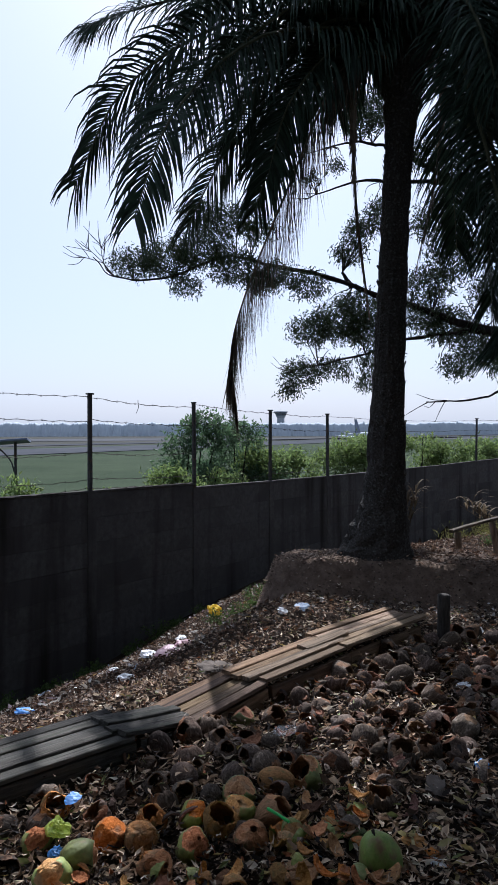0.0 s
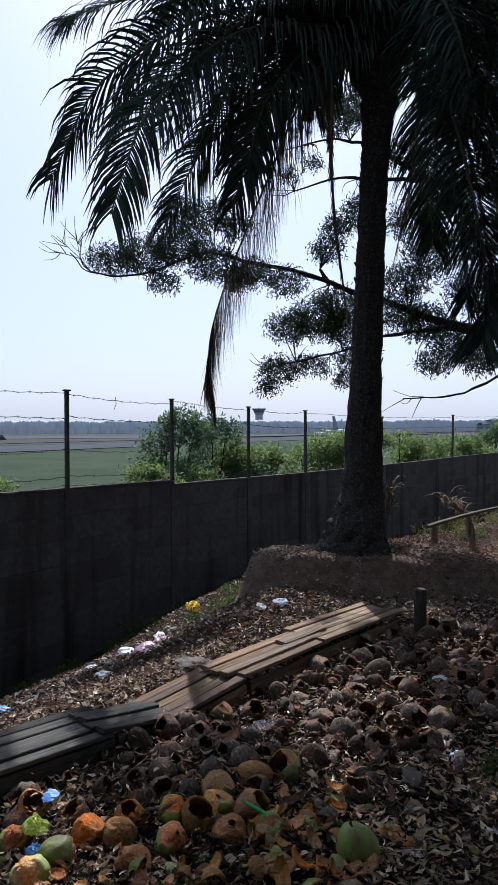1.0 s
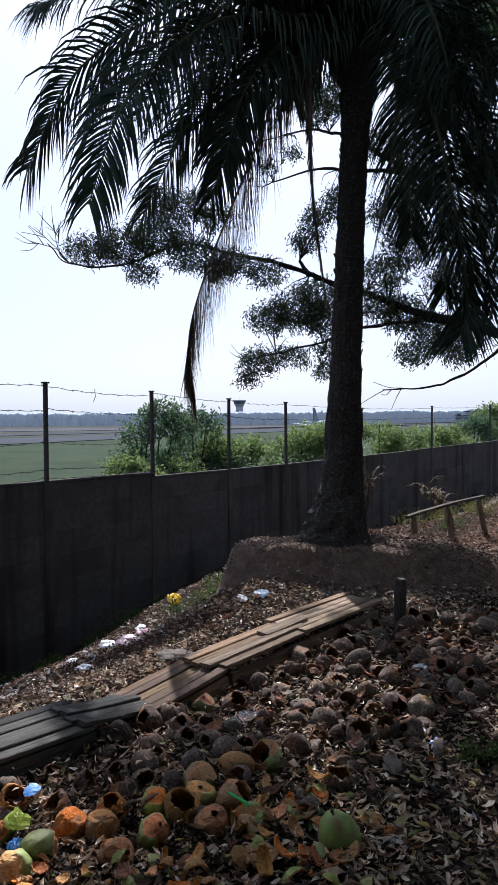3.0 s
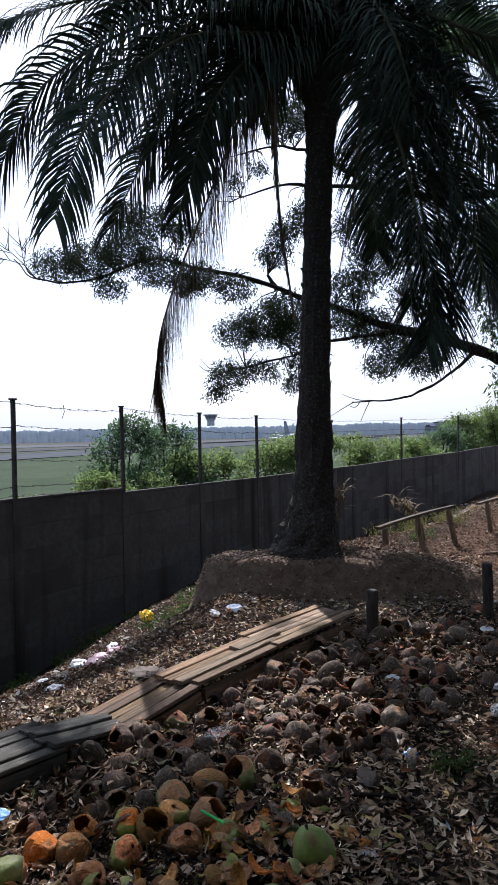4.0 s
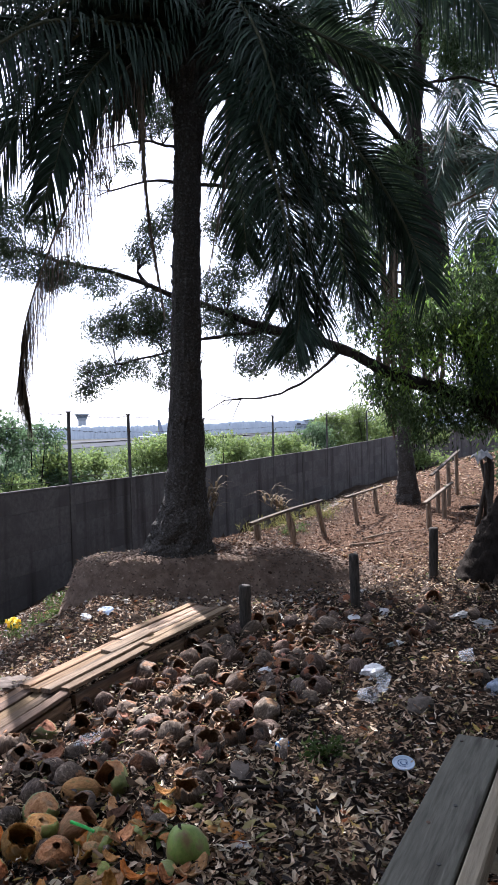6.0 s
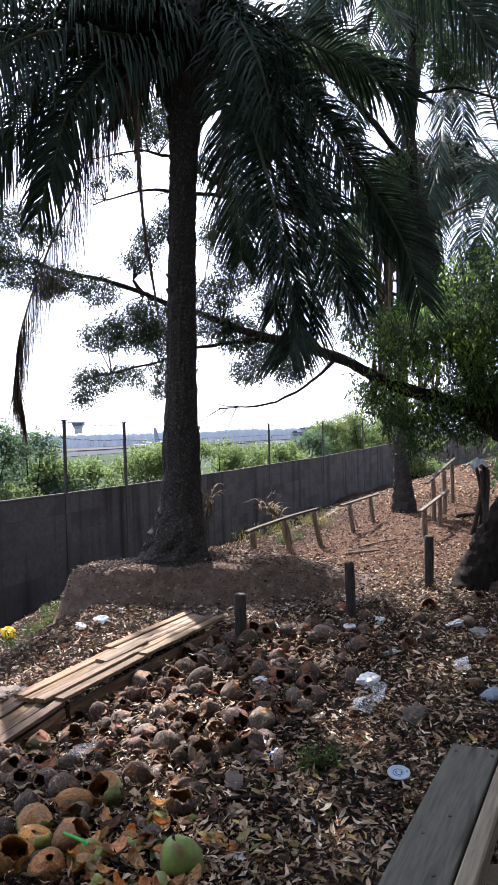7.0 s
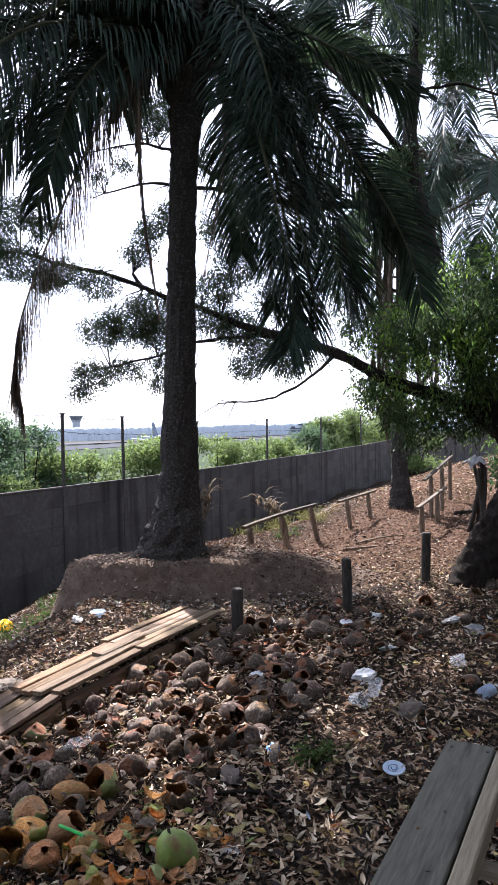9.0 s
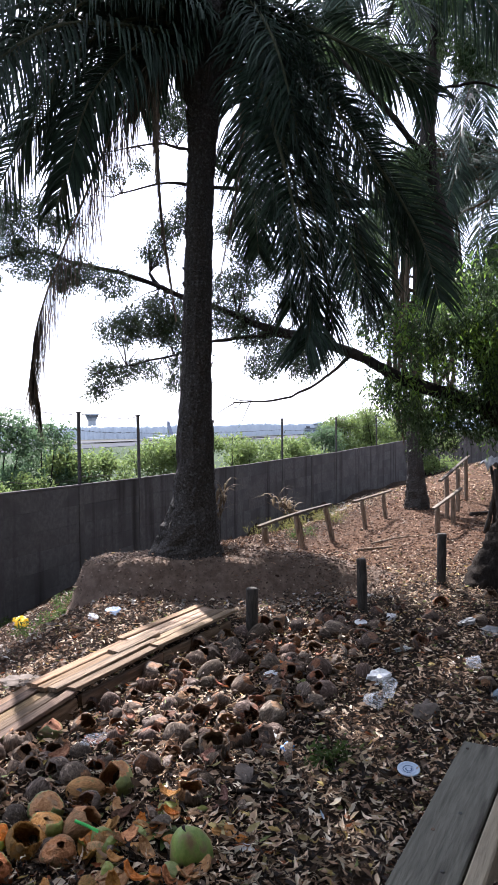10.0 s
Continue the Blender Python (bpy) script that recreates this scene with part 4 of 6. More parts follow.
def build_leaning_tree():
    base = (4.17, 6.25, 0.0)
    tree = thing("leafy_tree", base, "leaning rough-barked tree with a long limb and narrow hanging leaves", "tree")
    local = lambda pts: [Vector(p) - Vector(base) for p in pts]

    def limb(name, pts, r0, r1, n=40, parent=tree):
        LIMB_LINES.append(pts)
        g = Geo()
        line = [q + 0.022 * noise.noise_vector(q * 3.7) + 0.01 * noise.noise_vector(q * 11) for q in curve(local(pts), n)]
        g.tube(line, [r0 + (r1 - r0) * (i / (n - 1)) ** 0.8 for i in range(n)], 12, 0.25, grain=5)
        return part(name, g, TREE_BARK, parent, smooth=True)

    trunk = Geo()
    line = curve(local([(4.1, 6.2, -0.15), (4.34, 6.1, 0.44), (4.58, 5.95, 0.95), (4.7, 5.96, 1.25), (4.6, 6.22, 1.52), (4.35, 6.5, 1.8)]), 110)
    trunk.tube(line, [0.29 - 0.14 * (i / 109) ** 0.6 for i in range(110)], 40, 0.22, grain=17)
    part("trunk", trunk, TREE_BARK, tree, smooth=True)
    limb("limb", [(4.52, 6.33, 1.62), (4.15, 6.55, 1.84), (3.82, 6.91, 2.01), (3.49, 7.2, 2.23), (3.24, 7.53, 2.44), (2.83, 8.12, 2.69), (2.54, 8.53, 2.85), (1.97, 9.29, 3.24), (1.75, 9.49, 3.33), (1.1, 9.74, 3.64), (0.28, 9.95, 3.86), (-0.33, 10.04, 4.0), (-1.19, 9.98, 3.68), (-1.84, 9.88, 3.68), (-2.14, 9.82, 3.94)], 0.088, 0.006, 90)
    limb("limb", [(4.50, 6.40, 1.60), (4.60, 7.26, 2.83), (4.63, 8.06, 4.57), (4.76, 8.34, 5.98), (4.92, 8.47, 7.60)], 0.13, 0.04, 60)
    limb("branch", [(2.78, 8.19, 2.7), (2.54, 8.53, 2.74), (2.01, 9.28, 2.74), (1.71, 9.5, 2.63), (0.83, 9.76, 2.43), (0.5, 9.84, 2.36)], 0.035, 0.006)
    limb("branch", [(3.23, 7.52, 2.39), (3.03, 7.70, 2.18), (2.67, 8.07, 1.95), (2.13, 8.56, 1.91)], 0.025, 0.007)
    for tip in ((-2.3, 9.8, 4.15), (-2.35, 9.85, 3.98), (-2.05, 9.8, 4.2), (-2.0, 9.9, 4.05)):
        limb("twig", [(-1.84, 9.88, 3.68), (-2.0, 9.85, 3.85), tip], 0.008, 0.003, 10)
    limb("branch", [(4.63, 8.00, 4.40), (3.27, 8.11, 4.27), (2.60, 8.95, 4.64), (1.91, 9.61, 4.90), (1.39, 9.73, 4.92), (0.76, 9.79, 4.71)], 0.06, 0.006)
    limb("branch", [(2.60, 8.95, 4.62), (2.17, 9.34, 5.07), (1.78, 9.66, 5.40), (1.29, 9.75, 5.45), (0.66, 9.80, 5.29)], 0.04, 0.006)
    limb("branch", [(1.40, 9.71, 3.5), (1.32, 9.73, 3.62), (1.27, 9.74, 3.72)], 0.035, 0.02, 12)
    limb("branch", [(4.76, 8.34, 5.90), (5.40, 8.20, 6.00), (6.20, 7.90, 5.70), (7.00, 7.60, 5.50)], 0.024, 0.008)
    limb("branch", [(4.65, 8.10, 4.80), (3.90, 8.10, 5.60), (3.33, 8.28, 6.24), (3.04, 8.69, 6.84)], 0.05, 0.01)
    limb("branch", [(4.55, 6.90, 2.30), (5.00, 6.60, 3.00), (5.60, 6.30, 3.30), (6.30, 6.00, 3.00)], 0.07, 0.015)
    # bare twigs at the ends of the branches
    rng = random.Random(41)
    for row in LIMB_LINES[2:9]:
        end, before = Vector(row[-1]), Vector(row[-2])
        ahead = (end - before).normalized()
        for k in range(4):
            go = (ahead + Vector((rng.uniform(-0.9, 0.9), rng.uniform(-0.6, 0.6), rng.uniform(-0.7, 0.7)))).normalized()
            start = end.lerp(before, rng.uniform(0, 0.5))
            kink = start + go * 0.16 + Vector((rng.uniform(-0.04, 0.04), 0, rng.uniform(-0.04, 0.04)))
            g = Geo()
            g.tube([q - Vector(base) for q in curve([start, kink, kink + go * rng.uniform(0.12, 0.25) + Vector((0, 0, rng.uniform(-0.05, 0.1)))], 8)], [0.006 - 0.0005 * j for j in range(8)], 4)
            part("twig", g, TREE_BARK, tree)
    # sprays along the long limb
    tip_sprays = [
        ((-1.58, 9.89, 3.88), 0.3), ((-1.11, 9.95, 3.96), 0.36), ((-0.64, 10.00, 4.12), 0.42), ((-0.18, 9.95, 3.82), 0.33), ((-0.88, 9.95, 3.59), 0.2),
        ((0.18, 9.95, 3.61), 0.22), ((0.41, 9.89, 3.73), 0.25), ((0.82, 9.83, 3.57), 0.25), ((-0.29, 9.95, 4.52), 0.3), ((0.12, 9.95, 4.35), 0.25),
        ((-0.70, 9.95, 4.58), 0.25), ((0.88, 9.83, 2.95), 0.3), ((1.23, 9.77, 3.06), 0.38), ((1.58, 9.71, 2.95), 0.33),
    ]
    middle_sprays = [
        ((1.52, 9.71, 3.26), 0.3), ((0.73, 9.83, 2.36), 0.26), ((1.17, 9.77, 2.42), 0.2), ((1.75, 9.59, 2.54), 0.28), ((1.58, 9.59, 2.24), 0.16),
        ((0.58, 9.83, 2.13), 0.15), ((1.35, 9.71, 4.00), 0.22), ((1.52, 9.71, 4.29), 0.22), ((1.75, 9.65, 4.52), 0.2), ((1.52, 9.59, 5.69), 0.25),
        ((1.75, 9.65, 5.93), 0.3), ((1.17, 9.77, 5.17), 0.12), ((0.88, 9.77, 4.99), 0.1), ((2.22, 9.10, 3.02), 0.28),
    ]
    inner_sprays = [
        ((2.45, 8.80, 2.88), 0.3), ((2.71, 8.46, 2.58), 0.3), ((2.92, 8.17, 2.40), 0.25), ((2.54, 8.72, 2.37), 0.2), ((2.26, 9.06, 3.41), 0.3),
        ((2.54, 8.83, 3.70), 0.35), ((2.36, 9.04, 4.18), 0.3), ((2.63, 8.86, 4.45), 0.35), ((2.26, 9.23, 5.11), 0.25), ((2.96, 8.35, 3.19), 0.35),
        ((3.04, 8.27, 3.80), 0.4), ((3.19, 8.18, 4.48), 0.4), ((2.80, 8.71, 5.36), 0.35),
    ]
    dark = tip_sprays + middle_sprays + inner_sprays
    part("crown", leaf_cloud([(c, r * 1.04) for c, r in dark], 74000, 0.056, 0.016, 0.7, 31), SHADED_LIMB_LEAF, tree).matrix_local = Matrix.Translation(-Vector(base))
    rng, twigs = random.Random(14), Geo()
    paths = [Vector(q) for row in LIMB_LINES for q in curve(row, 40)]
    for c, r in dark:
        c = Vector(c)
        near = min(paths, key=lambda q: (q - c).length)
        for k in range(4):
            tip = c + Vector((rng.uniform(-1, 1), rng.uniform(-1, 1), rng.uniform(-0.8, 0.8))) * r * 1.15
            mid = near.lerp(tip, 0.5) + Vector((rng.uniform(-0.08, 0.08), 0, rng.uniform(0.0, 0.1)))
            twigs.tube([q - Vector(base) for q in curve([near, mid, tip], 7)], [0.008 - 0.001 * j for j in range(7)], 4)
    tagged(part("twig", twigs, TREE_BARK, tree), kind="stuff")
    hanging = [((4.0, 5.85, 2.8), 0.42), ((4.3, 5.7, 2.6), 0.42), ((3.7, 6.3, 2.55), 0.3), ((4.0, 7.0, 2.5), 0.5), ((4.4, 7.0, 2.9), 0.6), ((4.9, 6.6, 2.6), 0.7), ((5.4, 6.4, 2.9), 0.7), ((5.0, 7.2, 3.3), 0.6), ((4.6, 6.8, 2.0), 0.5), ((5.2, 6.4, 2.05), 0.55), ((5.7, 6.1, 2.4), 0.6), ((3.75, 7.3, 1.95), 0.3), ((4.1, 7.2, 1.75), 0.3), ((4.75, 7.0, 1.6), 0.3), ((5.9, 6.3, 3.2), 0.7), ((5.3, 5.9, 1.8), 0.4), ((3.6, 7.6, 2.9), 0.35), ((3.5, 7.8, 3.4), 0.35), ((6.3, 6.2, 2.6), 0.7)]
    hanging += [((3.51, 7.2, 2.1), 0.2), ((3.56, 7.0, 1.9), 0.22), ((3.7, 6.9, 1.66), 0.24), ((3.85, 6.7, 1.5), 0.24), ((3.95, 6.5, 1.76), 0.28), ((4.13, 6.4, 1.64), 0.28), ((4.2, 6.2, 1.97), 0.3), ((3.5, 7.4, 2.65), 0.22), ((3.45, 7.6, 3.2), 0.25)]
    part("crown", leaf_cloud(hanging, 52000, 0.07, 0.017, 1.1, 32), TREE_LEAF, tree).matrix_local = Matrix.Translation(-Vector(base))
    # sprays painted in the sunlit tone among the hanging leaves
    sunlit_sprays = [((3.6, 6.5, 2.6), 0.22), ((3.9, 6.6, 2.75), 0.25), ((3.4, 6.7, 2.45), 0.18), ((4.2, 6.4, 2.3), 0.22), ((4.3, 6.8, 2.75), 0.3), ((4.65, 6.6, 2.6), 0.3), ((4.9, 6.4, 2.8), 0.25), ((4.2, 7.0, 2.45), 0.25), ((4.95, 7.1, 1.55), 0.2), ((3.55, 7.7, 3.5), 0.2), ((3.6, 7.0, 1.95), 0.2), ((3.95, 6.5, 1.8), 0.2), ((4.3, 6.2, 2.0), 0.25), ((4.15, 5.9, 2.5), 0.3), ((3.75, 6.6, 2.1), 0.2), ((4.1, 5.8, 2.95), 0.3), ((4.5, 6.0, 2.3), 0.3)]
    part("crown", leaf_cloud([(c, r * 1.5) for c, r in sunlit_sprays], 6000, 0.07, 0.02, 0.9, 33), SUNLIT_LEAF, tree).matrix_local = Matrix.Translation(-Vector(base))
    high = [((3.55, 8.4, 6.35), 0.3), ((3.85, 8.4, 6.3), 0.36), ((4.2, 8.4, 6.15), 0.34), ((5.1, 8.4, 6.6), 0.3), ((5.5, 8.3, 6.35), 0.35), ((4.4, 8.2, 4.9), 0.3), ((4.2, 8.1, 4.4), 0.36), ((3.7, 8.1, 3.9), 0.3), ((4.75, 8.3, 7.1), 0.4)]
    part("crown", leaf_cloud(high, 15000, 0.085, 0.02, 0.8, 34), TREE_LEAF, tree).matrix_local = Matrix.Translation(-Vector(base))


build_leaning_tree()


def build_unseen_shade_tree(x, y, crown, label, seed):
    """Unseen trees, added behind and above the viewer to keep the yard in shade."""
    tree = thing("unseen_shade_tree", (x, y, ground_z(x, y)), label, "tree", "shade trees")
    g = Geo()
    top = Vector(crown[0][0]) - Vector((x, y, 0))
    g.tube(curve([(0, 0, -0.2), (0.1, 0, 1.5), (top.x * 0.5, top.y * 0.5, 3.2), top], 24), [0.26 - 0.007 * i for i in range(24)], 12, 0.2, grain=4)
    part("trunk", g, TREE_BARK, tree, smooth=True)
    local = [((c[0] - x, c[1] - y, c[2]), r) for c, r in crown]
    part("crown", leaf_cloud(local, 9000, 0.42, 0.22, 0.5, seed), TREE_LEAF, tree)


# none of these is in view; their crowns only hold back sky light
build_unseen_shade_tree(-3.2, -1.6, [((-3.0, -1.4, 5.4), 1.7), ((-4.4, -0.4, 4.6), 1.5), ((-3.2, -2.6, 3.6), 1.7), ((-1.6, -1.6, 5.0), 1.5), ((-4.2, 0.4, 5.8), 1.2)], "unseen broad dark leafy tree added to shade the yard", 61)
build_unseen_shade_tree(0.6, -3.2, [((0.6, -2.4, 5.6), 1.9), ((0.4, -0.2, 6.2), 1.4), ((1.4, -3.2, 3.6), 1.8), ((-0.8, -3.4, 3.2), 1.7), ((1.9, -1.0, 5.6), 1.5)], "unseen broad dark leafy tree added to shade the yard", 62)
build_unseen_shade_tree(5.2, -1.2, [((5.0, -0.8, 5.4), 1.8), ((3.8, -1.8, 3.8), 1.7), ((5.8, 0.4, 4.2), 1.6), ((3.6, 0.4, 6.2), 1.4), ((6.6, -1.2, 3.2), 1.5)], "unseen broad dark leafy tree added to shade the yard", 63)
build_unseen_shade_tree(8.2, 2.6, [((8.2, 2.8, 5.0), 1.8), ((7.6, 1.4, 4.0), 1.6), ((8.8, 3.8, 3.8), 1.5), ((7.2, 3.0, 6.4), 1.3), ((8.4, 1.6, 2.4), 1.4)], "unseen broad dark leafy tree added beside the yard for shade", 64)
build_unseen_shade_tree(2.2, -5.5, [((2.0, -4.6, 4.6), 2.2), ((-1.5, -5.0, 2.6), 2.0), ((5.2, -4.6, 2.8), 2.2), ((2.0, -5.6, 2.2), 2.0), ((-4.6, -4.2, 2.4), 2.0)], "unseen broad dark leafy tree added to shade the yard", 65)


def build_bush(at, clumps, mat, count, seed, label, length=0.11, width=0.04):
    bush = thing("bush", at, label, "bush", "bushes behind the wall")
    rng = random.Random(seed)
    for c, r in clumps:
        stem = Geo()
        top = Vector(c) + Vector((0, 0, r * 0.4))
        root = Vector((c[0] * 0.3, c[1] * 0.3, -0.1))
        mid = root.lerp(top, 0.5) + Vector((rng.uniform(-0.15, 0.15), rng.uniform(-0.15, 0.15), 0.1))
        stem.tube(curve([root, mid, top], 8), [0.03 - 0.0032 * i for i in range(8)], 5)
        part("stem", stem, TREE_BARK, bush)
    part("crown", leaf_cloud(clumps, int(count * 2.2), length, width, -0.1, seed), mat, bush)
    return bush


def bushes():
    rng = random.Random(77)

    def cluster(az, r, top, half, mat, count, label, seed, leaf=0.11):
        x, y, _ = polar(az, r, 0)
        g = ground_z(x, y)
        h = top - g
        clumps = []
        for i in range(13):
            f = rng.uniform(0.12, 0.88)
            w = half * (1.1 - f * 0.55)
            clumps.append(((rng.uniform(-w, w), rng.uniform(-w, w) * 0.7, h * f), rng.uniform(0.34, 0.55) * min(half, 1.1)))
        clumps.append(((0, 0, h * 0.86), 0.3 * half))
        build_bush((x, y, g), clumps, mat, count, seed, label, leaf, leaf * 0.36)

    cluster(-4.4, 14.6, 2.05, 0.75, DARK_BUSH, 3600, "tall dusky green shrub rising above the wall", 1)
    cluster(-1.2, 15.2, 1.95, 0.95, DARK_BUSH, 4200, "tall dusky green shrub rising above the wall", 2)
    cluster(0.6, 15.8, 1.55, 0.6, BUSH_LEAF, 2400, "bright green shrub behind the wall", 3)
    cluster(-5.9, 13.0, 0.95, 0.5, BUSH_LEAF, 1400, "low bright green shrub behind the wall", 4, 0.09)
    cluster(-2.5, 13.6, 0.95, 0.6, BUSH_LEAF, 1600, "low bright green shrub behind the wall", 5, 0.09)
    cluster(-11.0, 10.8, 0.83, 0.4, BUSH_LEAF, 900, "low weedy shrub behind the wall", 6, 0.08)
    cluster(-18.2, 9.8, 1.0, 0.45, BUSH_LEAF, 1000, "low weedy shrub behind the wall", 7, 0.1)
    cluster(3.6, 16.5, 1.15, 0.7, BUSH_LEAF, 2000, "bright green shrub behind the wall", 8)
    cluster(7.4, 18.0, 1.45, 0.9, BUSH_LEAF, 2800, "bright green shrub behind the wall", 9)
    cluster(9.4, 18.5, 1.5, 0.9, BUSH_LEAF, 2800, "bright green shrub behind the wall", 10)
    cluster(12.4, 20.5, 1.5, 0.8, BUSH_LEAF, 2400, "bright green shrub behind the wall", 11)
    cluster(15.0, 23.0, 1.25, 0.9, BUSH_LEAF, 2600, "spreading green shrub behind the wall", 12, 0.13)
    cluster(17.0, 24.0, 1.3, 1.1, BUSH_LEAF, 2800, "spreading green shrub behind the wall", 13, 0.13)
    cluster(19.2, 26.0, 1.35, 1.1, BUSH_LEAF, 2800, "spreading green shrub behind the wall", 14, 0.13)
    cluster(20.8, 28.0, 1.7, 0.7, DARK_BUSH, 2000, "slender green shrub behind the wall", 15, 0.13)
    cluster(23.2, 31.0, 2.2, 1.2, BUSH_LEAF, 3000, "large rounded green shrub behind the wall", 16, 0.15)
    cluster(25.0, 32.0, 2.5, 1.3, BUSH_LEAF, 3200, "large rounded green shrub behind the wall", 17, 0.15)
    cluster(26.6, 34.0, 2.6, 1.3, BUSH_LEAF, 3200, "large rounded green shrub behind the wall", 18, 0.15)
    cluster(28.8, 34.0, 2.6, 1.4, BUSH_LEAF, 3200, "large rounded green shrub behind the wall", 19, 0.15)

    for i, (bx, by, top, half) in enumerate(((10.2, 12.6, 2.6, 1.3), (12.5, 14.6, 3.0, 1.5), (9.4, 10.4, 2.3, 1.1), (15.0, 17.0, 3.2, 1.8), (9.0, 8.6, 2.4, 1.0))):
        az, r = math.degrees(math.atan2(bx, by)), math.hypot(bx, by)
        cluster(az, r, top, half, TREE_LEAF, 3400, "dense dark green bush beyond the path", 30 + i, 0.16)


bushes()


# ---- plank walk, bench, stub posts, rails ----
def set_on(a, b):
    """A pose with its x axis from a to b, at the middle, z as near up as may be."""
    a, b = Vector(a), Vector(b)
    x = (b - a).normalized()
    y = Vector((0, 0, 1)).cross(x).normalized()
    z = x.cross(y)
    m = Matrix((x, y, z)).transposed().to_4x4()
    return Matrix.Translation((a + b) / 2) @ m, (b - a).length


def build_plank_walk():
    rng = random.Random(4)
    walkway = thing("plank_walkway", (0, 4.2, 0), "low walkway of weathered sawn planks in overlapping sections", "walkway")
    joints = [(-1.62, 2.6, 0.14), (-0.66, 3.53, 0.11), (-0.42, 3.79, 0.055), (0.0, 4.18, 0.13), (0.55, 4.81, 0.13), (1.17, 5.47, 0.125)]
    lift = (0.0, 0.012, -0.004, 0.02, 0.035)
    rows = [(-0.148, -0.074, 0.0, 0.076, 0.15), (-0.145, -0.07, 0.004, 0.08), (-0.15, -0.075, 0.0, 0.075, 0.148), (-0.14, -0.062, 0.02, 0.1), (-0.15, -0.075, 0.0, 0.074, 0.15)]
    for k, (a, b) in enumerate(zip(joints, joints[1:])):
        a, b = Vector(a), Vector(b)
        d = (b - a).normalized()
        q = Vector((0, 0, 1)).cross(d).normalized()
        edges = rows[k]
        for i, off in enumerate(edges):
            wide = 0.073 * rng.uniform(0.86, 1.0)
            s = q * off + Vector((0, 0, lift[k] + rng.uniform(0, 0.014)))
            m, ln = set_on(a - d * (0.03 + rng.uniform(0, 0.08)) + s, b + d * rng.uniform(-0.03, 0.06) + s + Vector((0, 0, rng.uniform(0, 0.01))))
            g = Geo()
            g.box((ln, wide, 0.024), worn=0.006)
            ob = part("plank", g, DARK_PLANK if k < 2 else PLANK, walkway, "grey mossy plank darkened as in shade" if k < 2 else "")
            ob.matrix_world = m
        for side in (-0.16, 0.17):
            m, ln = set_on(a + q * side + Vector((0, 0, -0.085)), b + q * side + Vector((0, 0, -0.085)))
            g = Geo()
            g.box((ln - 0.01, 0.03, 0.13), worn=0.006)
            ob = part("side_board", g, DARK_PLANK if k < 2 else PLANK, walkway)
            ob.matrix_world = m
    for at, ln, turn in (((0.5, 4.74, 0.185), 0.45, 46), ((-1.16, 2.9, 0.0), 0.5, 45), ((-1.3, 2.72, 0.06), 0.4, 46)):
        g = Geo()
        g.box((ln, 0.09, 0.024), worn=0.006)
        part("plank", g, PLANK if at[0] > 0 else DARK_PLANK, walkway).matrix_world = pose(*at, 3, -2, turn)


build_plank_walk()


def build_bench():
    bench = thing("bench", (1.1, 1.9, 0.0), "grey wooden bench with a wide board and pale batten", "bench")
    d = Vector((0.59, 0.62, 0)).normalized()
    q = Vector((d.y, -d.x, 0))
    end = Vector((1.425, 2.28, 0.45))

    def bar(name, along0, along1, across, width, z, th, mat):
        m, ln = set_on(end - d * along0 + q * across + Vector((0, 0, z)), end - d * along1 + q * across + Vector((0, 0, z)))
        g = Geo()
        g.box((ln, width, th), worn=0.003)
        part(name, g, mat, bench).matrix_world = m

    bar("seat_board", 0.0, 1.75, 0.085, 0.165, -0.015, 0.03, GREY_PLANK)
    bar("batten", 0.03, 1.75, 0.2, 0.05, -0.03, 0.07, BATTEN)
    for s in (0.42, 1.5):
        for w in (0.1, 0.3):
            g = Geo()
            p = end - d * s + q * w
            g.box((0.43, 0.06, 0.05), pose(p.x, p.y, 0.195, 0, 90, 46), worn=0.003)
            part("leg", g, GREY_PLANK, bench).matrix_world = Matrix()
        m, ln = set_on(end - d * s + q * 0.02 + Vector((0, 0, -0.19)), end - d * s + q * 0.42 + Vector((0, 0, -0.19)))
        g = Geo()
        g.box((ln, 0.05, 0.04), worn=0.003)
        part("crosspiece", g, BATTEN, bench).matrix_world = m
    for s, w in ((0.06, 0.03), (0.05, 0.15), (0.5, 0.1), (0.8, 0.12), (0.62, 0.05), (0.95, 0.04)):
        p = end - d * s + q * w
        g = Geo()
        g.tube([p + Vector((0, 0, -0.004)), p + Vector((0, 0, 0.003))], [0.006, 0.006], 8)
        part("nail", g, IRON, bench).matrix_world = Matrix()


build_bench()


def build_stub(x, y, h, r, lean, label):
    z = ground_z(x, y)
    post = thing("stub_post", (x, y, z), label, "post", "stub posts")
    g = Geo()
    n = 14
    pts = [(lean * i / n, 0, -0.1 + (h + 0.1) * i / n) for i in range(n + 1)]
    g.tube(pts + [(lean, 0, h + 0.008)], [r * (1 + 0.08 * (i < 3)) for i in range(n + 1)] + [r * 0.8], 16, 0.12, grain=9)
    part("shaft", g, STUB, post, smooth=True)


build_stub(1.43, 5.21, 0.37, 0.045, 0.0, "short grey round post with pale cut top")
build_stub(2.53, 5.64, 0.46, 0.042, -0.01, "short dark round wooden post")
build_stub(3.67, 6.32, 0.5, 0.045, 0.015, "short dark round wooden post")


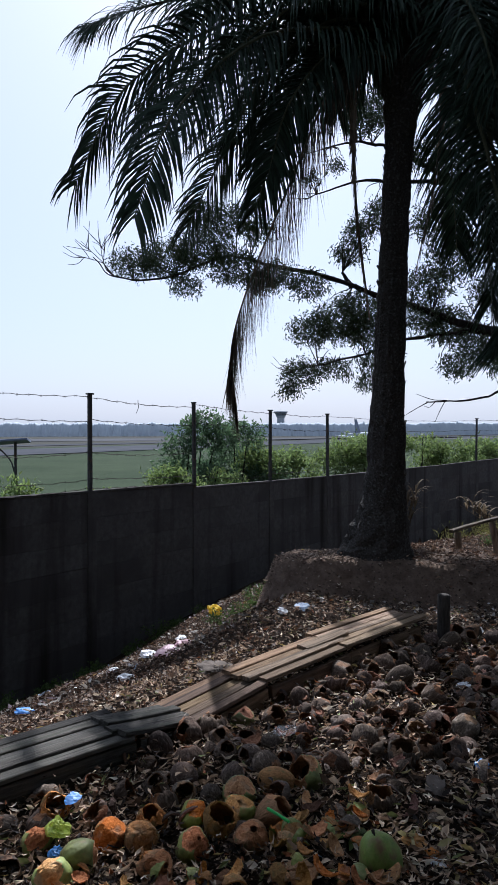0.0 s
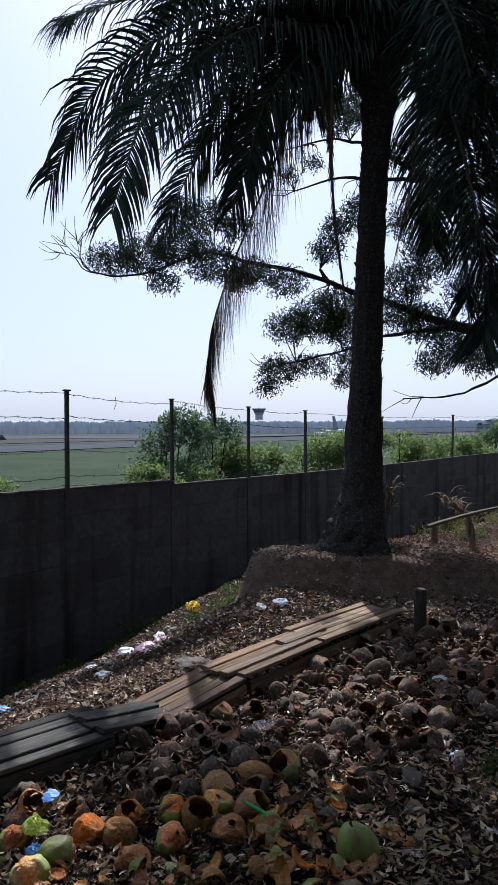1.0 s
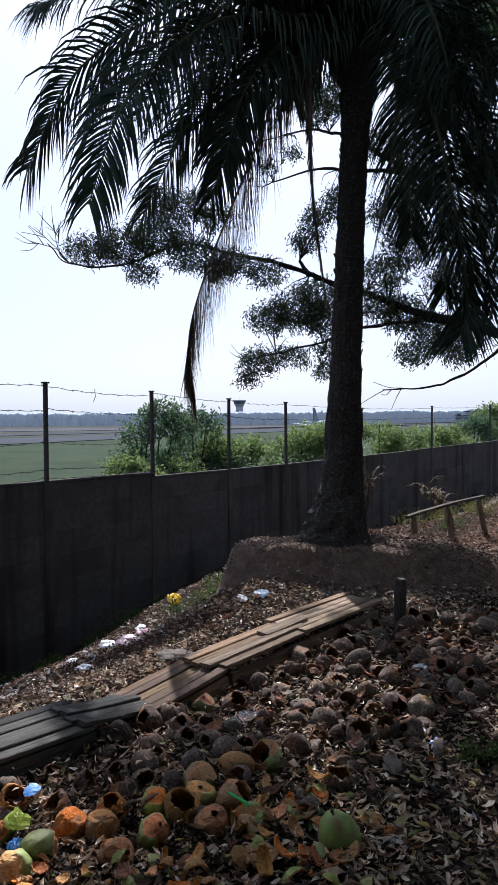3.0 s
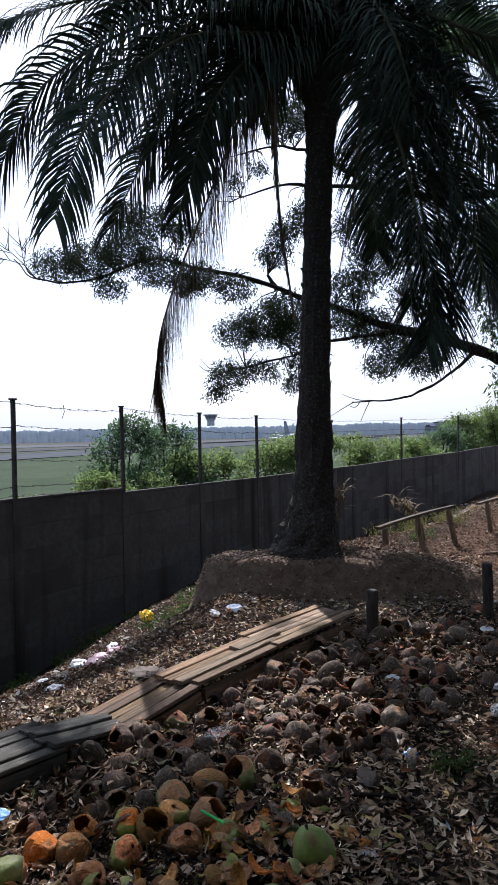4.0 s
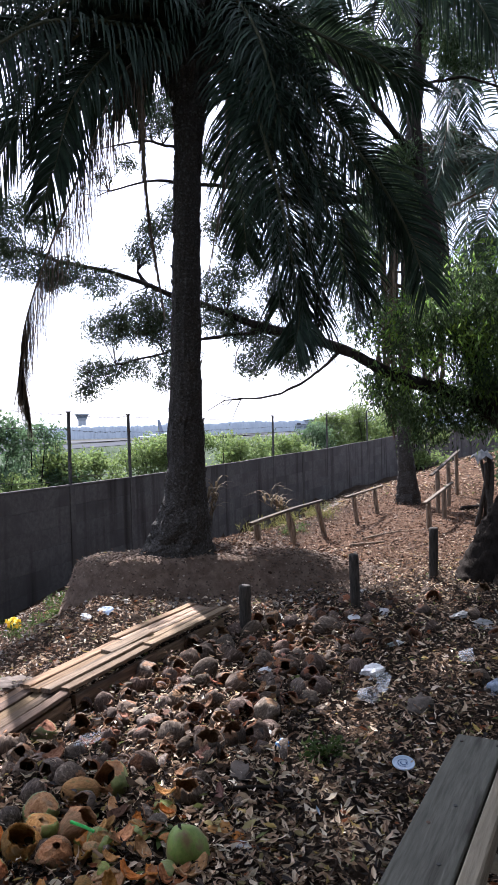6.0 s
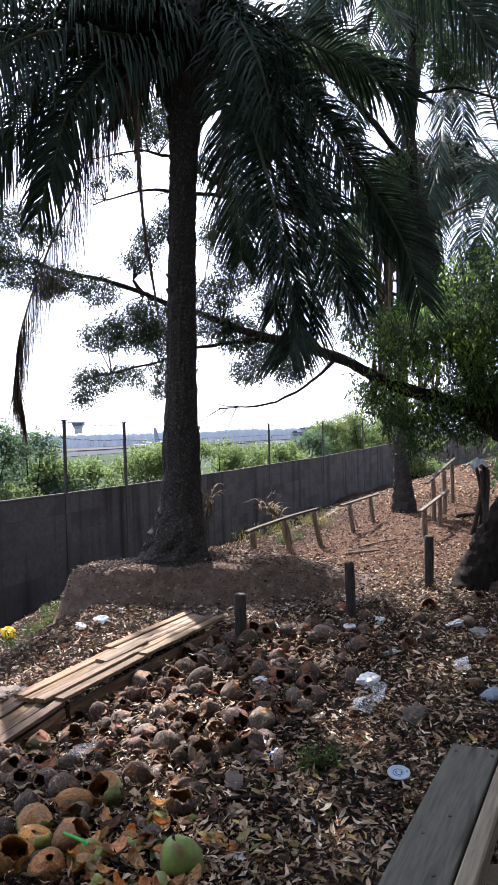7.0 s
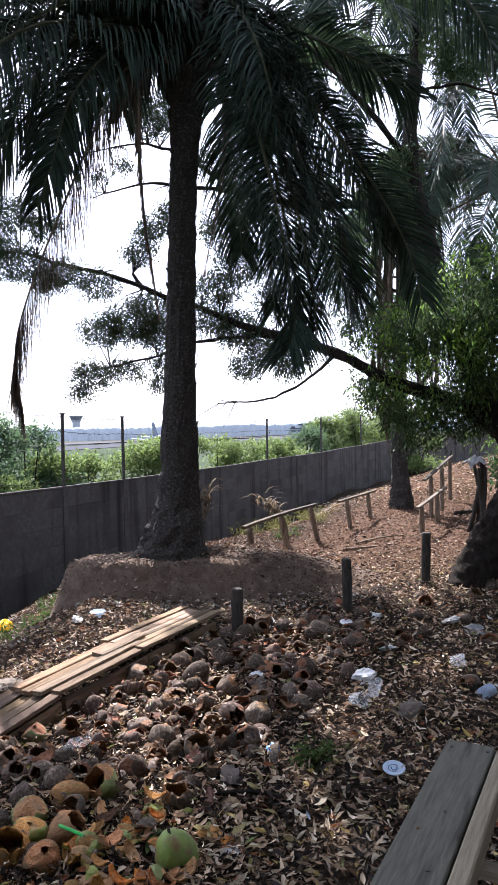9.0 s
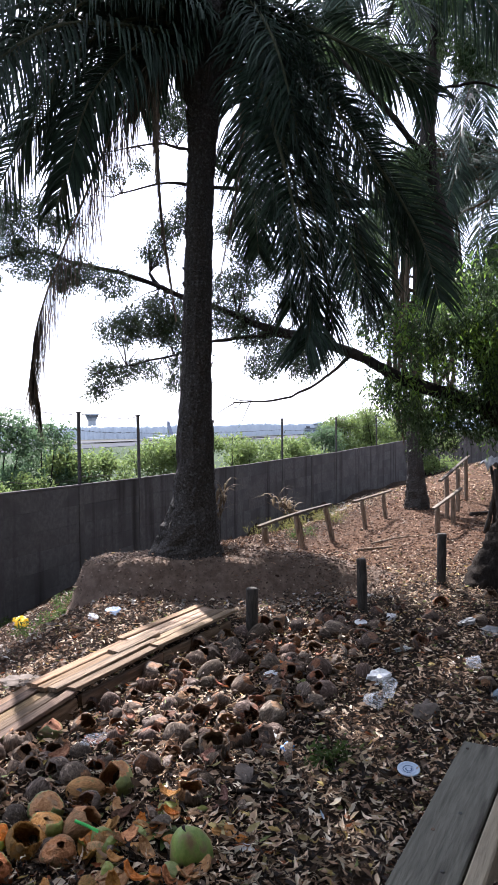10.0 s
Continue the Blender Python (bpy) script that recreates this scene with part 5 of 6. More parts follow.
def build_rail(posts, rail_pts, label, width=0.056):
    x, y = posts[0][:2]
    rail = thing("wooden_rail", (x, y, ground_z(x, y)), label, "railing", "rails beside the path")
    rng = random.Random(int(x * 100))
    for px, py, top, lean in posts:
        z = ground_z(px, py)
        g = Geo()
        n = 8
        g.tube([(px + lean * i / n, py, z - 0.12 + (top - z + 0.12) * i / n) for i in range(n + 1)], [0.036 + 0.004 * rng.random() for _ in range(n + 1)], 10, 0.15, grain=8)
        part("post", g, POST_WOOD, rail, smooth=True).matrix_world = Matrix()
    for a, b in zip(rail_pts, rail_pts[1:]):
        m, ln = set_on(a, b)
        g = Geo()
        g.box((ln + 0.04, width, 0.03), worn=0.01)
        part("handrail", g, RAIL_WOOD, rail).matrix_world = m


build_rail([(2.24, 7.5, 0.5, -0.04), (2.98, 8.42, 0.5, -0.11), (3.76, 9.38, 0.48, -0.13)], [(2.1, 7.38, 0.53), (2.86, 8.4, 0.52), (3.72, 9.43, 0.5)], "low weathered wooden rail on short round posts")
build_rail([(4.68, 10.32, 0.44, -0.08), (5.5, 11.3, 0.42, -0.07)], [(4.28, 9.88, 0.47), (5.76, 11.67, 0.44)], "short low wooden rail on round posts")
build_rail([(5.25, 9.15, 0.42, 0), (6.1, 10.15, 0.5, 0)], [(5.02, 8.86, 0.44), (6.57, 10.68, 0.53)], "sloping wooden handrail on grey posts")
build_rail([(6.4, 10.85, 0.72, 0), (7.1, 11.65, 0.8, 0), (7.95, 12.75, 0.92, 0)], [(6.0, 10.36, 0.7), (8.18, 13.02, 0.96)], "wooden handrail climbing beside the earth steps")


# ---- earth steps and fallen sticks ----
def build_stick(pts, r, label, name="fallen_stick", mat=None):
    p0 = Vector((pts[0][0], pts[0][1], ground_z(*pts[0][:2])))
    ob = thing(name, p0, label, "stick", "fallen sticks")
    g = Geo()
    line = curve([Vector((x, y, ground_z(x, y) + h)) - p0 for x, y, h in pts], 16)
    g.tube(line, [r * (1 - 0.5 * i / 15) for i in range(16)], 7, 0.3, grain=12)
    part("wood", g, mat or TREE_BARK, ob, smooth=True)


build_stick([(3.7, 8.42, 0.03), (3.95, 8.45, 0.03), (4.2, 8.43, 0.03)], 0.022, "fallen palm stalk on the red path", mat=POST_WOOD)
build_stick([(4.1, 8.9, 0.02), (4.6, 9.12, 0.03), (5.05, 9.18, 0.02)], 0.016, "thin root across the path", mat=POST_WOOD)
build_stick([(6.6, 9.8, 0.03), (7.2, 10.2, 0.05), (7.9, 10.5, 0.04)], 0.05, "dark log edging an earth step")
build_stick([(6.9, 10.9, 0.03), (7.5, 11.1, 0.05), (8.2, 11.4, 0.04)], 0.05, "dark log edging an earth step")
build_stick([(0.7, 2.95, 0.03), (0.9, 2.88, 0.04), (1.1, 2.72, 0.02)], 0.012, "thin grey twig on leaf litter")
build_stick([(2.0, 2.6, 0.02), (2.2, 2.9, 0.03), (2.5, 3.0, 0.02)], 0.008, "thin grey twig on leaf litter")


# ---- coconut husks ----
def husk_geo(seed, hole, squash, ribs=0.03, whole=False, low=0.2, torn=0.45, seg=22, rings=13, flat=False):
    """A hollow nut: outer skin, cut rim, inner wall; slot 0 outside, slot 1 inside."""
    rng = random.Random(seed)
    off = Vector((seed * 3.7, seed * 1.3, 0))
    geo = Geo()
    verts = []
    tilt = rng.uniform(-0.35, 0.35)

    lobes = 0.0 if whole else rng.uniform(0.02, 0.06)
    cuts = [Vector((math.cos(b), math.sin(b), rng.uniform(0.5, 1.1))).normalized() for b in (seed, seed + 2.1, seed + 4.0)][: rng.choice((1, 2, 3))]
    limit = 0.8
    if flat:
        cuts, limit = [Vector((0.4 * math.cos(seed), 0.4 * math.sin(seed), 1)).normalized(), Vector((math.cos(seed + 2.5), math.sin(seed + 2.5), 0.9)).normalized()], 0.68
    sliced = []

    def skin(theta, a, k):
        q = Vector((math.sin(theta) * math.cos(a), math.sin(theta) * math.sin(a), math.cos(theta)))
        r = k * (1 + (0.08 if whole else low) * noise.noise(q * 1.5 + off) + (0.03 if whole else low * 0.45) * noise.noise(q * 4 + off) + (0.0 if whole else low * 0.25) * noise.noise(q * 11 + off) + (ribs + lobes) * math.cos(3 * a + seed) * math.sin(theta))
        p = q * r
        hit = False
        if not whole and k == 1.0:
            for cut in cuts:
                over = p.dot(cut) - limit
                if over > 0:
                    p -= cut * over * 0.95
                    hit = True
        sliced.append(hit)
        p.z *= squash
        return p

    for layer, k in ((0, 1.0), (1, 0.84)):
        for i in range(rings):
            for j in range(seg):
                a = 2 * math.pi * j / seg
                start = 0.02 if whole else hole * (1 + 0.25 * math.cos(a + seed) * tilt * 2 + torn * noise.noise(Vector((math.cos(a) * 2.2, math.sin(a) * 2.2, seed * 1.7))))
                theta = start + (math.pi - 0.02 - start) * i / (rings - 1)
                verts.append(skin(theta, a, k if i > 0 or layer == 0 else 0.9))
        if whole:
            break
    faces, slots = [], []
    for layer in range(1 if whole else 2):
        for i in range(rings - 1):
            for j in range(seg):
                a, b = layer * rings * seg + i * seg + j, layer * rings * seg + i * seg + (j + 1) % seg
                faces.append((a, a + seg, b + seg, b) if layer == 0 else (a, b, b + seg, a + seg))
                slots.append(1 if layer or all(sliced[q] for q in faces[-1]) else 0)
    if not whole:
        for j in range(seg):
            b = (j + 1) % seg
            faces.append((j, b, rings * seg + b, rings * seg + j))
            slots.append(1)
    geo.v, geo.f, geo.slot = [tuple(v) for v in verts], faces, slots
    return geo


HUSKS = {}
for kind, skin_mat, inside, low, torn, hole, step, flat in (
        ("old", OLD_HUSK, HUSK_INSIDE, 0.2, 0.45, 0.45, 0.2, False), ("fresh", FRESH_HUSK, FLESH, 0.12, 0.35, 0.62, 0.09, False),
        ("green", GREEN_HUSK, FLESH, 0.1, 0.3, 0.5, 0.1, False), ("fresh_cut", FRESH_HUSK, FLESH, 0.12, 0.4, 0.05, 0.05, True), ("green_cut", GREEN_HUSK, FLESH, 0.1, 0.4, 0.04, 0.04, True)):
    fine = (22, 13) if kind == "old" else (44, 28)
    HUSKS[kind] = [husk_geo(s + 10 * len(kind), hole + step * (s % 5), 0.95 + 0.09 * (s % 4), 0.03, False, low, torn, *fine, flat).mesh(f"{kind}_husk", [skin_mat, inside], True) for s in range(11)]
for kind, skin_mat in (("old", OLD_HUSK), ("fresh", FRESH_HUSK), ("green", GREEN_NUT)):
    HUSKS[kind + "_whole"] = [husk_geo(s + 91, 0.0, 1.1, 0.03, True).mesh(f"{kind}_nut", skin_mat, True) for s in range(3)]

HUSK_RNG = random.Random(21)
PLACED = []


def put_husk(x, y, r, kind, label, tip=None, up=0.0, group="coconut husks"):
    rng = HUSK_RNG
    z = ground_z(x, y)
    mesh = rng.choice(HUSKS[kind])
    ob = new("coconut" if "whole" in kind else "coconut_husk", mesh)
    over, side = tip if tip is not None else (rng.uniform(5, 85), rng.uniform(-180, 180))
    ob.matrix_world = pose(x, y, z + r * 0.62 + up, 0, 0, side) @ pose(0, 0, 0, over) @ pose(0, 0, 0, 0, 0, rng.uniform(0, 360)) @ Matrix.Diagonal((r, r * rng.uniform(0.9, 1.05), r * (1.3 if "whole" in kind else 1), 1))
    PLACED.append((x, y, r))
    return tagged(ob, label, "coconut", group)


def place_husks():
    rng = HUSK_RNG
    fresh = "opened coconut husk with orange cut flesh"
    green = "green coconut husk cut open at the top"
    # place, radius, kind, how far the mouth leans over and to which side of the viewer
    front = (
        (-0.11, 2.77, 0.074, "fresh", 30, 10), (0.01, 2.68, 0.066, "fresh_cut", 25, 20), (0.1, 2.85, 0.073, "fresh", 55, 75), (-0.04, 2.87, 0.066, "green_cut", 20, 10),
        (-0.04, 3.01, 0.072, "green_cut", 22, -20), (0.12, 3.11, 0.06, "fresh_whole", 86, 70), (0.25, 3.14, 0.078, "green", 48, -40), (-0.22, 2.83, 0.063, "green_cut", 55, 60),
        (-0.39, 2.8, 0.064, "fresh", 28, 10), (-0.41, 2.67, 0.066, "fresh_cut", 50, 15), (-0.21, 2.63, 0.067, "green_cut", 35, 40), (-0.53, 2.69, 0.068, "fresh_cut", 40, -20),
        (-0.61, 2.54, 0.072, "green_cut", 85, 120), (-0.68, 2.44, 0.066, "green_cut", 40, -30), (-0.8, 2.9, 0.064, "fresh", 35, 30), (-0.8, 2.66, 0.06, "green_cut", 30, 0),
        (-0.6, 2.28, 0.06, "fresh_cut", 40, 0), (0.17, 2.74, 0.052, "green_cut", 70, 30), (-0.33, 2.5, 0.06, "fresh_cut", 60, 50), (-0.03, 3.82, 0.066, "green_cut", 15, 0))
    middle = (
        (0.14, 3.81, 0.064, 40, 30), (0.31, 3.76, 0.058, 25, -40), (-0.14, 3.57, 0.06, 40, 0), (-0.01, 3.55, 0.06, 35, -15), (0.29, 3.54, 0.05, 60, 60), (0.18, 3.31, 0.054, 75, -40),
        (-0.11, 3.39, 0.06, 30, 20), (0.43, 4.15, 0.055, 30, 0), (0.64, 4.25, 0.06, 25, 30), (0.8, 4.49, 0.063, 35, -20), (0.6, 3.94, 0.05, 60, 180), (0.5, 3.7, 0.064, 85, 40),
        (0.59, 3.57, 0.066, 70, 170), (0.53, 3.37, 0.05, 40, 0), (0.64, 3.39, 0.06, 80, 75), (0.75, 3.75, 0.065, 30, 0), (-0.07, 3.16, 0.058, 70, 150), (-0.16, 3.0, 0.052, 80, -160),
        (-0.52, 3.04, 0.054, 50, 90), (-0.41, 3.1, 0.054, 30, 0), (-0.61, 2.84, 0.058, 45, -40), (-0.28, 3.01, 0.06, 55, 20), (-0.25, 3.23, 0.054, 30, 40), (-0.46, 3.3, 0.045, 70, 60),
        (0.99, 3.42, 0.066, 60, -60), (0.86, 3.6, 0.064, 50, 20), (1.57, 4.71, 0.065, 50, 90), (1.76, 4.74, 0.056, 70, -30), (1.56, 4.16, 0.054, 40, 10), (1.26, 4.16, 0.054, 45, 20),
        (1.42, 3.96, 0.06, 60, 120), (1.21, 3.89, 0.06, 55, -80), (1.28, 3.77, 0.06, 35, 0), (1.41, 3.77, 0.06, 65, 80), (1.07, 3.82, 0.06, 30, 20), (2.51, 4.58, 0.06, 30, 10))
    for x, y, r, kind, over, side in front:
        label = fresh if kind.startswith("fresh") else green
        put_husk(x, y, r, kind, "smooth brown coconut lying on its side" if kind == "fresh_whole" else label, (over, side))
    for x, y, r, over, side in middle:
        put_husk(x, y, r, "old", "old dry grey-brown coconut husk, cut open", (over, side))
    put_husk(0.475, 2.55, 0.077, "green_whole", "whole green coconut lying on the leaf litter", (14, -60), -0.005)
    old = "old dry grey-brown coconut husk, cut open"
    tries = 0
    while len(PLACED) < 172 and tries < 9000:
        tries += 1
        x, y = rng.uniform(-1.5, 3.0), rng.uniform(2.2, 5.5)
        t = (x + 1.1) / 2.27
        edge = 3.1 + t * 2.37 - 0.3
        if (y < 2.95 and -0.75 < x < 0.5) or y > edge or x > lerp(y, (2.2, 2.6, 3.2, 4.2, 5.5), (0.1, 0.35, 0.75, 1.75, 2.4)) + rng.uniform(-0.2, 0.25):
            continue
        r = rng.uniform(0.05, 0.078)
        if any((x - a) ** 2 + (y - b) ** 2 < (0.74 * (r + c)) ** 2 for a, b, c in PLACED):
            continue
        put_husk(x, y, r, "old" if rng.random() < 0.93 else "old_whole", old, up=rng.uniform(-0.02, 0.012))
    count = 0
    while count < 34:
        x, y = rng.uniform(2.0, 4.6), rng.uniform(3.3, 6.0)
        if abs(x - 1.5 - (y - 3.3) * 0.9) < 0.5 and rng.random() < 0.7:
            continue
        put_husk(x, y, rng.uniform(0.05, 0.075), "old", "old dry coconut husk among dead leaves", up=-0.015)
        count += 1
    for i in range(20):
        put_husk(4.25 + rng.uniform(-0.3, 0.9), 5.7 + rng.uniform(-0.4, 0.4), rng.uniform(0.055, 0.08), "old", "old grey coconut husk heaped by the tree", up=rng.uniform(0, 0.05))


place_husks()


def shard_mesh(seed, mats):
    """A curved, torn piece of husk."""
    rng = random.Random(seed)
    geo = Geo()
    n, m = 6, 4
    verts = []
    bend, wide = rng.uniform(0.9, 1.6), rng.uniform(0.5, 0.9)
    for layer in (0, 1):
        for i in range(n):
            for j in range(m):
                u, v = i / (n - 1) - 0.5, j / (m - 1) - 0.5
                a = u * bend * 1.6
                taper = math.cos(u * 2.6) ** 0.7
                r = 1.0 - 0.12 * layer + 0.06 * noise.noise(Vector((u * 4, v * 4, seed)))
                verts.append(Vector((math.sin(a) * r, v * wide * taper + 0.08 * noise.noise(Vector((u * 6, seed, v))), math.cos(a) * r - 0.85 - 0.35 * v * v)))
    faces, slots = [], []
    k = n * m
    for i in range(n - 1):
        for j in range(m - 1):
            a = i * m + j
            faces += [(a, a + m, a + m + 1, a + 1), (k + a, k + a + 1, k + a + m + 1, k + a + m)]
            slots += [0, 1]
    rim = [i * m for i in range(n)] + [(n - 1) * m + j for j in range(1, m)] + [i * m + m - 1 for i in range(n - 2, -1, -1)] + [j for j in range(m - 2, 0, -1)]
    for a, b in zip(rim, rim[1:] + rim[:1]):
        faces.append((a, b, b + k, a + k))
        slots.append(1)
    geo.v, geo.f, geo.slot = [tuple(v) for v in verts], faces, slots
    return geo.mesh("husk_shard", mats)


def place_shards():
    rng = random.Random(9)
    fresh = [shard_mesh(s, [GREEN_HUSK if s % 3 == 0 else FRESH_HUSK, FLESH]) for s in range(6)]
    old = [shard_mesh(s + 30, [OLD_HUSK, HUSK_INSIDE if s % 2 else RED_HUSK]) for s in range(8)]
    for i in range(285):
        new_one = i < 130
        if new_one:
            x, y = rng.uniform(-0.75, 0.55), rng.uniform(2.15, 2.9)
            if x < 0.1 and y > 2.5 or y > 2.75 + x * 0.3 and rng.random() < 0.6:
                continue
            if (x - 0.475) ** 2 + (y - 2.5) ** 2 < 0.02:
                continue
        else:
            y = rng.uniform(2.6, 5.2)
            x = lerp(y, (2.6, 5.2), (-0.2, 1.9)) + rng.uniform(-0.7, 0.8)
        ob = new("husk_shard", rng.choice(fresh if new_one else old))
        s = rng.uniform(0.035, 0.062) if new_one else rng.uniform(0.035, 0.075)
        ob.matrix_world = pose(x, y, ground_z(x, y) + 0.025 + rng.uniform(0, 0.05), rng.uniform(-32, 32) + 180 * (rng.random() < 0.4), rng.uniform(-32, 32), rng.uniform(0, 360)) @ Matrix.Scale(s, 4)
        tagged(ob, "torn orange piece of fresh coconut husk" if new_one else "dry brown piece of coconut husk", "husk piece", "husk pieces")
    for i in range(50):
        x, y = (rng.uniform(0.1, 0.5), rng.uniform(2.4, 2.98)) if i % 5 < 3 else (rng.uniform(-0.6, 0.2), rng.uniform(2.15, 2.5))
        ob = new("husk_shard", rng.choice(fresh))
        ob.matrix_world = pose(x, y, ground_z(x, y) + rng.uniform(0.03, 0.07), rng.uniform(-24, 24) + 180 * (rng.random() < 0.5), rng.uniform(-24, 24), rng.uniform(0, 360)) @ Matrix.Scale(rng.uniform(0.04, 0.072), 4)
        tagged(ob, "torn orange piece of fresh coconut husk", "husk piece", "husk pieces")


place_shards()


# ---- rubbish ----
def crumpled(name, x, y, size, mat, label, seed, flat=0.35, up=0.02, squeeze=1.0):
    """A crushed bag or wrapper: a folded closed skin."""
    rng = random.Random(seed)
    geo = Geo()
    seg, rings = 26, 15
    verts = []
    off = Vector((seed * 2.1, seed * 0.7, seed))
    for i in range(rings):
        th = 0.03 + (math.pi - 0.06) * i / (rings - 1)
        for j in range(seg):
            a = 2 * math.pi * j / seg
            q = Vector((math.sin(th) * math.cos(a), math.sin(th) * math.sin(a), math.cos(th)))
            r = 1.0 + 0.45 * noise.noise(q * 1.4 + off) + 0.22 * noise.noise(q * 3.5 + off) - 0.3 * abs(noise.noise(q * 6 + off)) - 0.2 * abs(noise.noise(q * 13 + off))
            p = q * r * size
            verts.append((p.x, p.y * squeeze, p.z * flat))
    faces = [(i * seg + j, i * seg + seg + j, i * seg + seg + (j + 1) % seg, i * seg + (j + 1) % seg) for i in range(rings - 1) for j in range(seg)]
    geo.add(verts, faces)
    ob = new(name, geo.mesh(name, mat))
    ob.matrix_world = pose(x, y, ground_z(x, y) + up, rng.uniform(-15, 15), rng.uniform(-15, 15), rng.uniform(0, 360))
    return tagged(ob, label, "rubbish", "scattered rubbish")


RUBBISH_BY_HUSKS = [
    ("plastic_bag", 0.17, 3.45, 0.075, CLEAR_PLASTIC, "crumpled pale grey-blue plastic bag on husks", 0.22, 0.12),
    ("foil_wrapper", 0.74, 3.4, 0.055, WHITE_PLASTIC, "white foil wrapper on dry leaves", 0.25, 0.03),
    ("plastic_bag", 1.04, 3.44, 0.044, WHITE_PLASTIC, "small crumpled white plastic bag", 0.6, 0.03),
    ("wrapper", 1.09, 3.3, 0.04, BLUE_PLASTIC, "small crushed blue wrapper", 0.3, 0.03),
    ("plastic_bag", 1.72, 5.43, 0.075, WHITE_PLASTIC, "crumpled white plastic bag by the stub post", 0.45, 0.04),
    ("plastic_bag", -0.36, 7.46, 0.085, YELLOW_PLASTIC, "bright yellow plastic bag on the slope", 0.7, 0.1),
    ("plastic_bag", -1.57, 4.95, 0.07, BLUE_PLASTIC, "dusty blue plastic scrap on the slope", 0.3, 0.03),
    ("plastic_bag", -0.97, 6.85, 0.08, WHITE_PLASTIC, "dirty white plastic bottle-like bag on the slope", 0.4, 0.04),
    ("plastic_bag", -0.72, 6.2, 0.1, PINK_PLASTIC, "dirty pinkish plastic sheet on the slope", 0.3, 0.04),
    ("plastic_bag", -0.6, 6.45, 0.08, PINK_PLASTIC, "dirty pinkish plastic sheet on the slope", 0.4, 0.05),
    ("wrapper", -0.69, 4.42, 0.05, OLD_HUSK, "rusty orange scrap on the slope", 0.25, 0.02),
]
RUBBISH_ON_SLOPE = [
    ("wrapper", -0.78, 4.6, 0.04, OLD_HUSK, "rusty orange scrap on the slope", 0.25, 0.02),
    ("plastic_bag", -1.27, 6.7, 0.07, WHITE_PLASTIC, "white plastic scrap on the slope", 0.3, 0.03),
    ("plastic_bag", -0.9, 5.18, 0.075, WHITE_PLASTIC, "white plastic scrap on the slope", 0.4, 0.03),
    ("plastic_bag", -0.66, 7.0, 0.07, WHITE_PLASTIC, "white plastic scrap on the slope", 0.4, 0.03),
    ("plastic_bag", -0.2, 4.62, 0.14, STONE, "flat pale stone beside the planks", 0.25, 0.02),
    ("plastic_bag", -0.72, 2.66, 0.048, LIME_PLASTIC, "crumpled lime-yellow snack packet", 0.75, 0.09),
    ("wrapper", -0.72, 2.88, 0.035, BLUE_PLASTIC, "bright blue scrap of plastic", 0.2, 0.09),
    ("wrapper", -0.7, 2.56, 0.03, BLUE_PLASTIC, "torn blue plastic wrapper", 0.8, 0.05),
    ("plastic_bag", 1.94, 4.08, 0.085, WHITE_PLASTIC, "crumpled clear-white plastic bag on dry leaves", 0.45, 0.05),
    ("plastic_bag", 3.17, 5.05, 0.085, SHEET, "dirty white plastic bag among leaves", 0.35, 0.04),
    ("plastic_bag", 3.21, 4.77, 0.085, SHEET, "flattened white plastic bag among leaves", 0.25, 0.03),
]
RUBBISH_IN_LEAVES = [
    ("plastic_bag", 2.34, 4.55, 0.06, WHITE_PLASTIC, "pale plastic scrap among leaves", 0.3, 0.03),
    ("wrapper", 1.33, 4.5, 0.06, YELLOW_PLASTIC, "faded yellow wrapper among husks", 0.25, 0.04),
    ("wrapper", 1.5, 4.47, 0.05, PALE_BLUE, "small pale blue wrapper among husks", 0.4, 0.04),
    ("plastic_bag", 1.3, 4.27, 0.05, WHITE_PLASTIC, "small white scrap among husks", 0.4, 0.05),
    ("wrapper", 0.63, 2.67, 0.05, FLESH, "orange peel scraps on dry leaves", 0.25, 0.02),
    ("wrapper", 0.68, 2.6, 0.03, FLESH, "orange peel scraps on dry leaves", 0.25, 0.02),
    ("plastic_bag", 0.44, 5.85, 0.06, PALE_BLUE, "blue-white scrap on the bank", 0.4, 0.03),
    ("plastic_bag", 0.28, 5.85, 0.05, WHITE_PLASTIC, "white scrap on the bank", 0.4, 0.03),
    ("plastic_bag", 2.66, 5.37, 0.045, WHITE_PLASTIC, "crushed white cup among leaves", 0.8, 0.03),
    ("plastic_bag", 0.68, 2.55, 0.03, WHITE_PLASTIC, "white paper scrap on dry leaves", 0.15, 0.02),
]
for name, x, y, size, mat, label, flat, up in RUBBISH_BY_HUSKS + RUBBISH_ON_SLOPE + RUBBISH_IN_LEAVES:
    crumpled(name, x, y, size, mat, label, int(abs(x * 131 + y * 57)), flat, up)


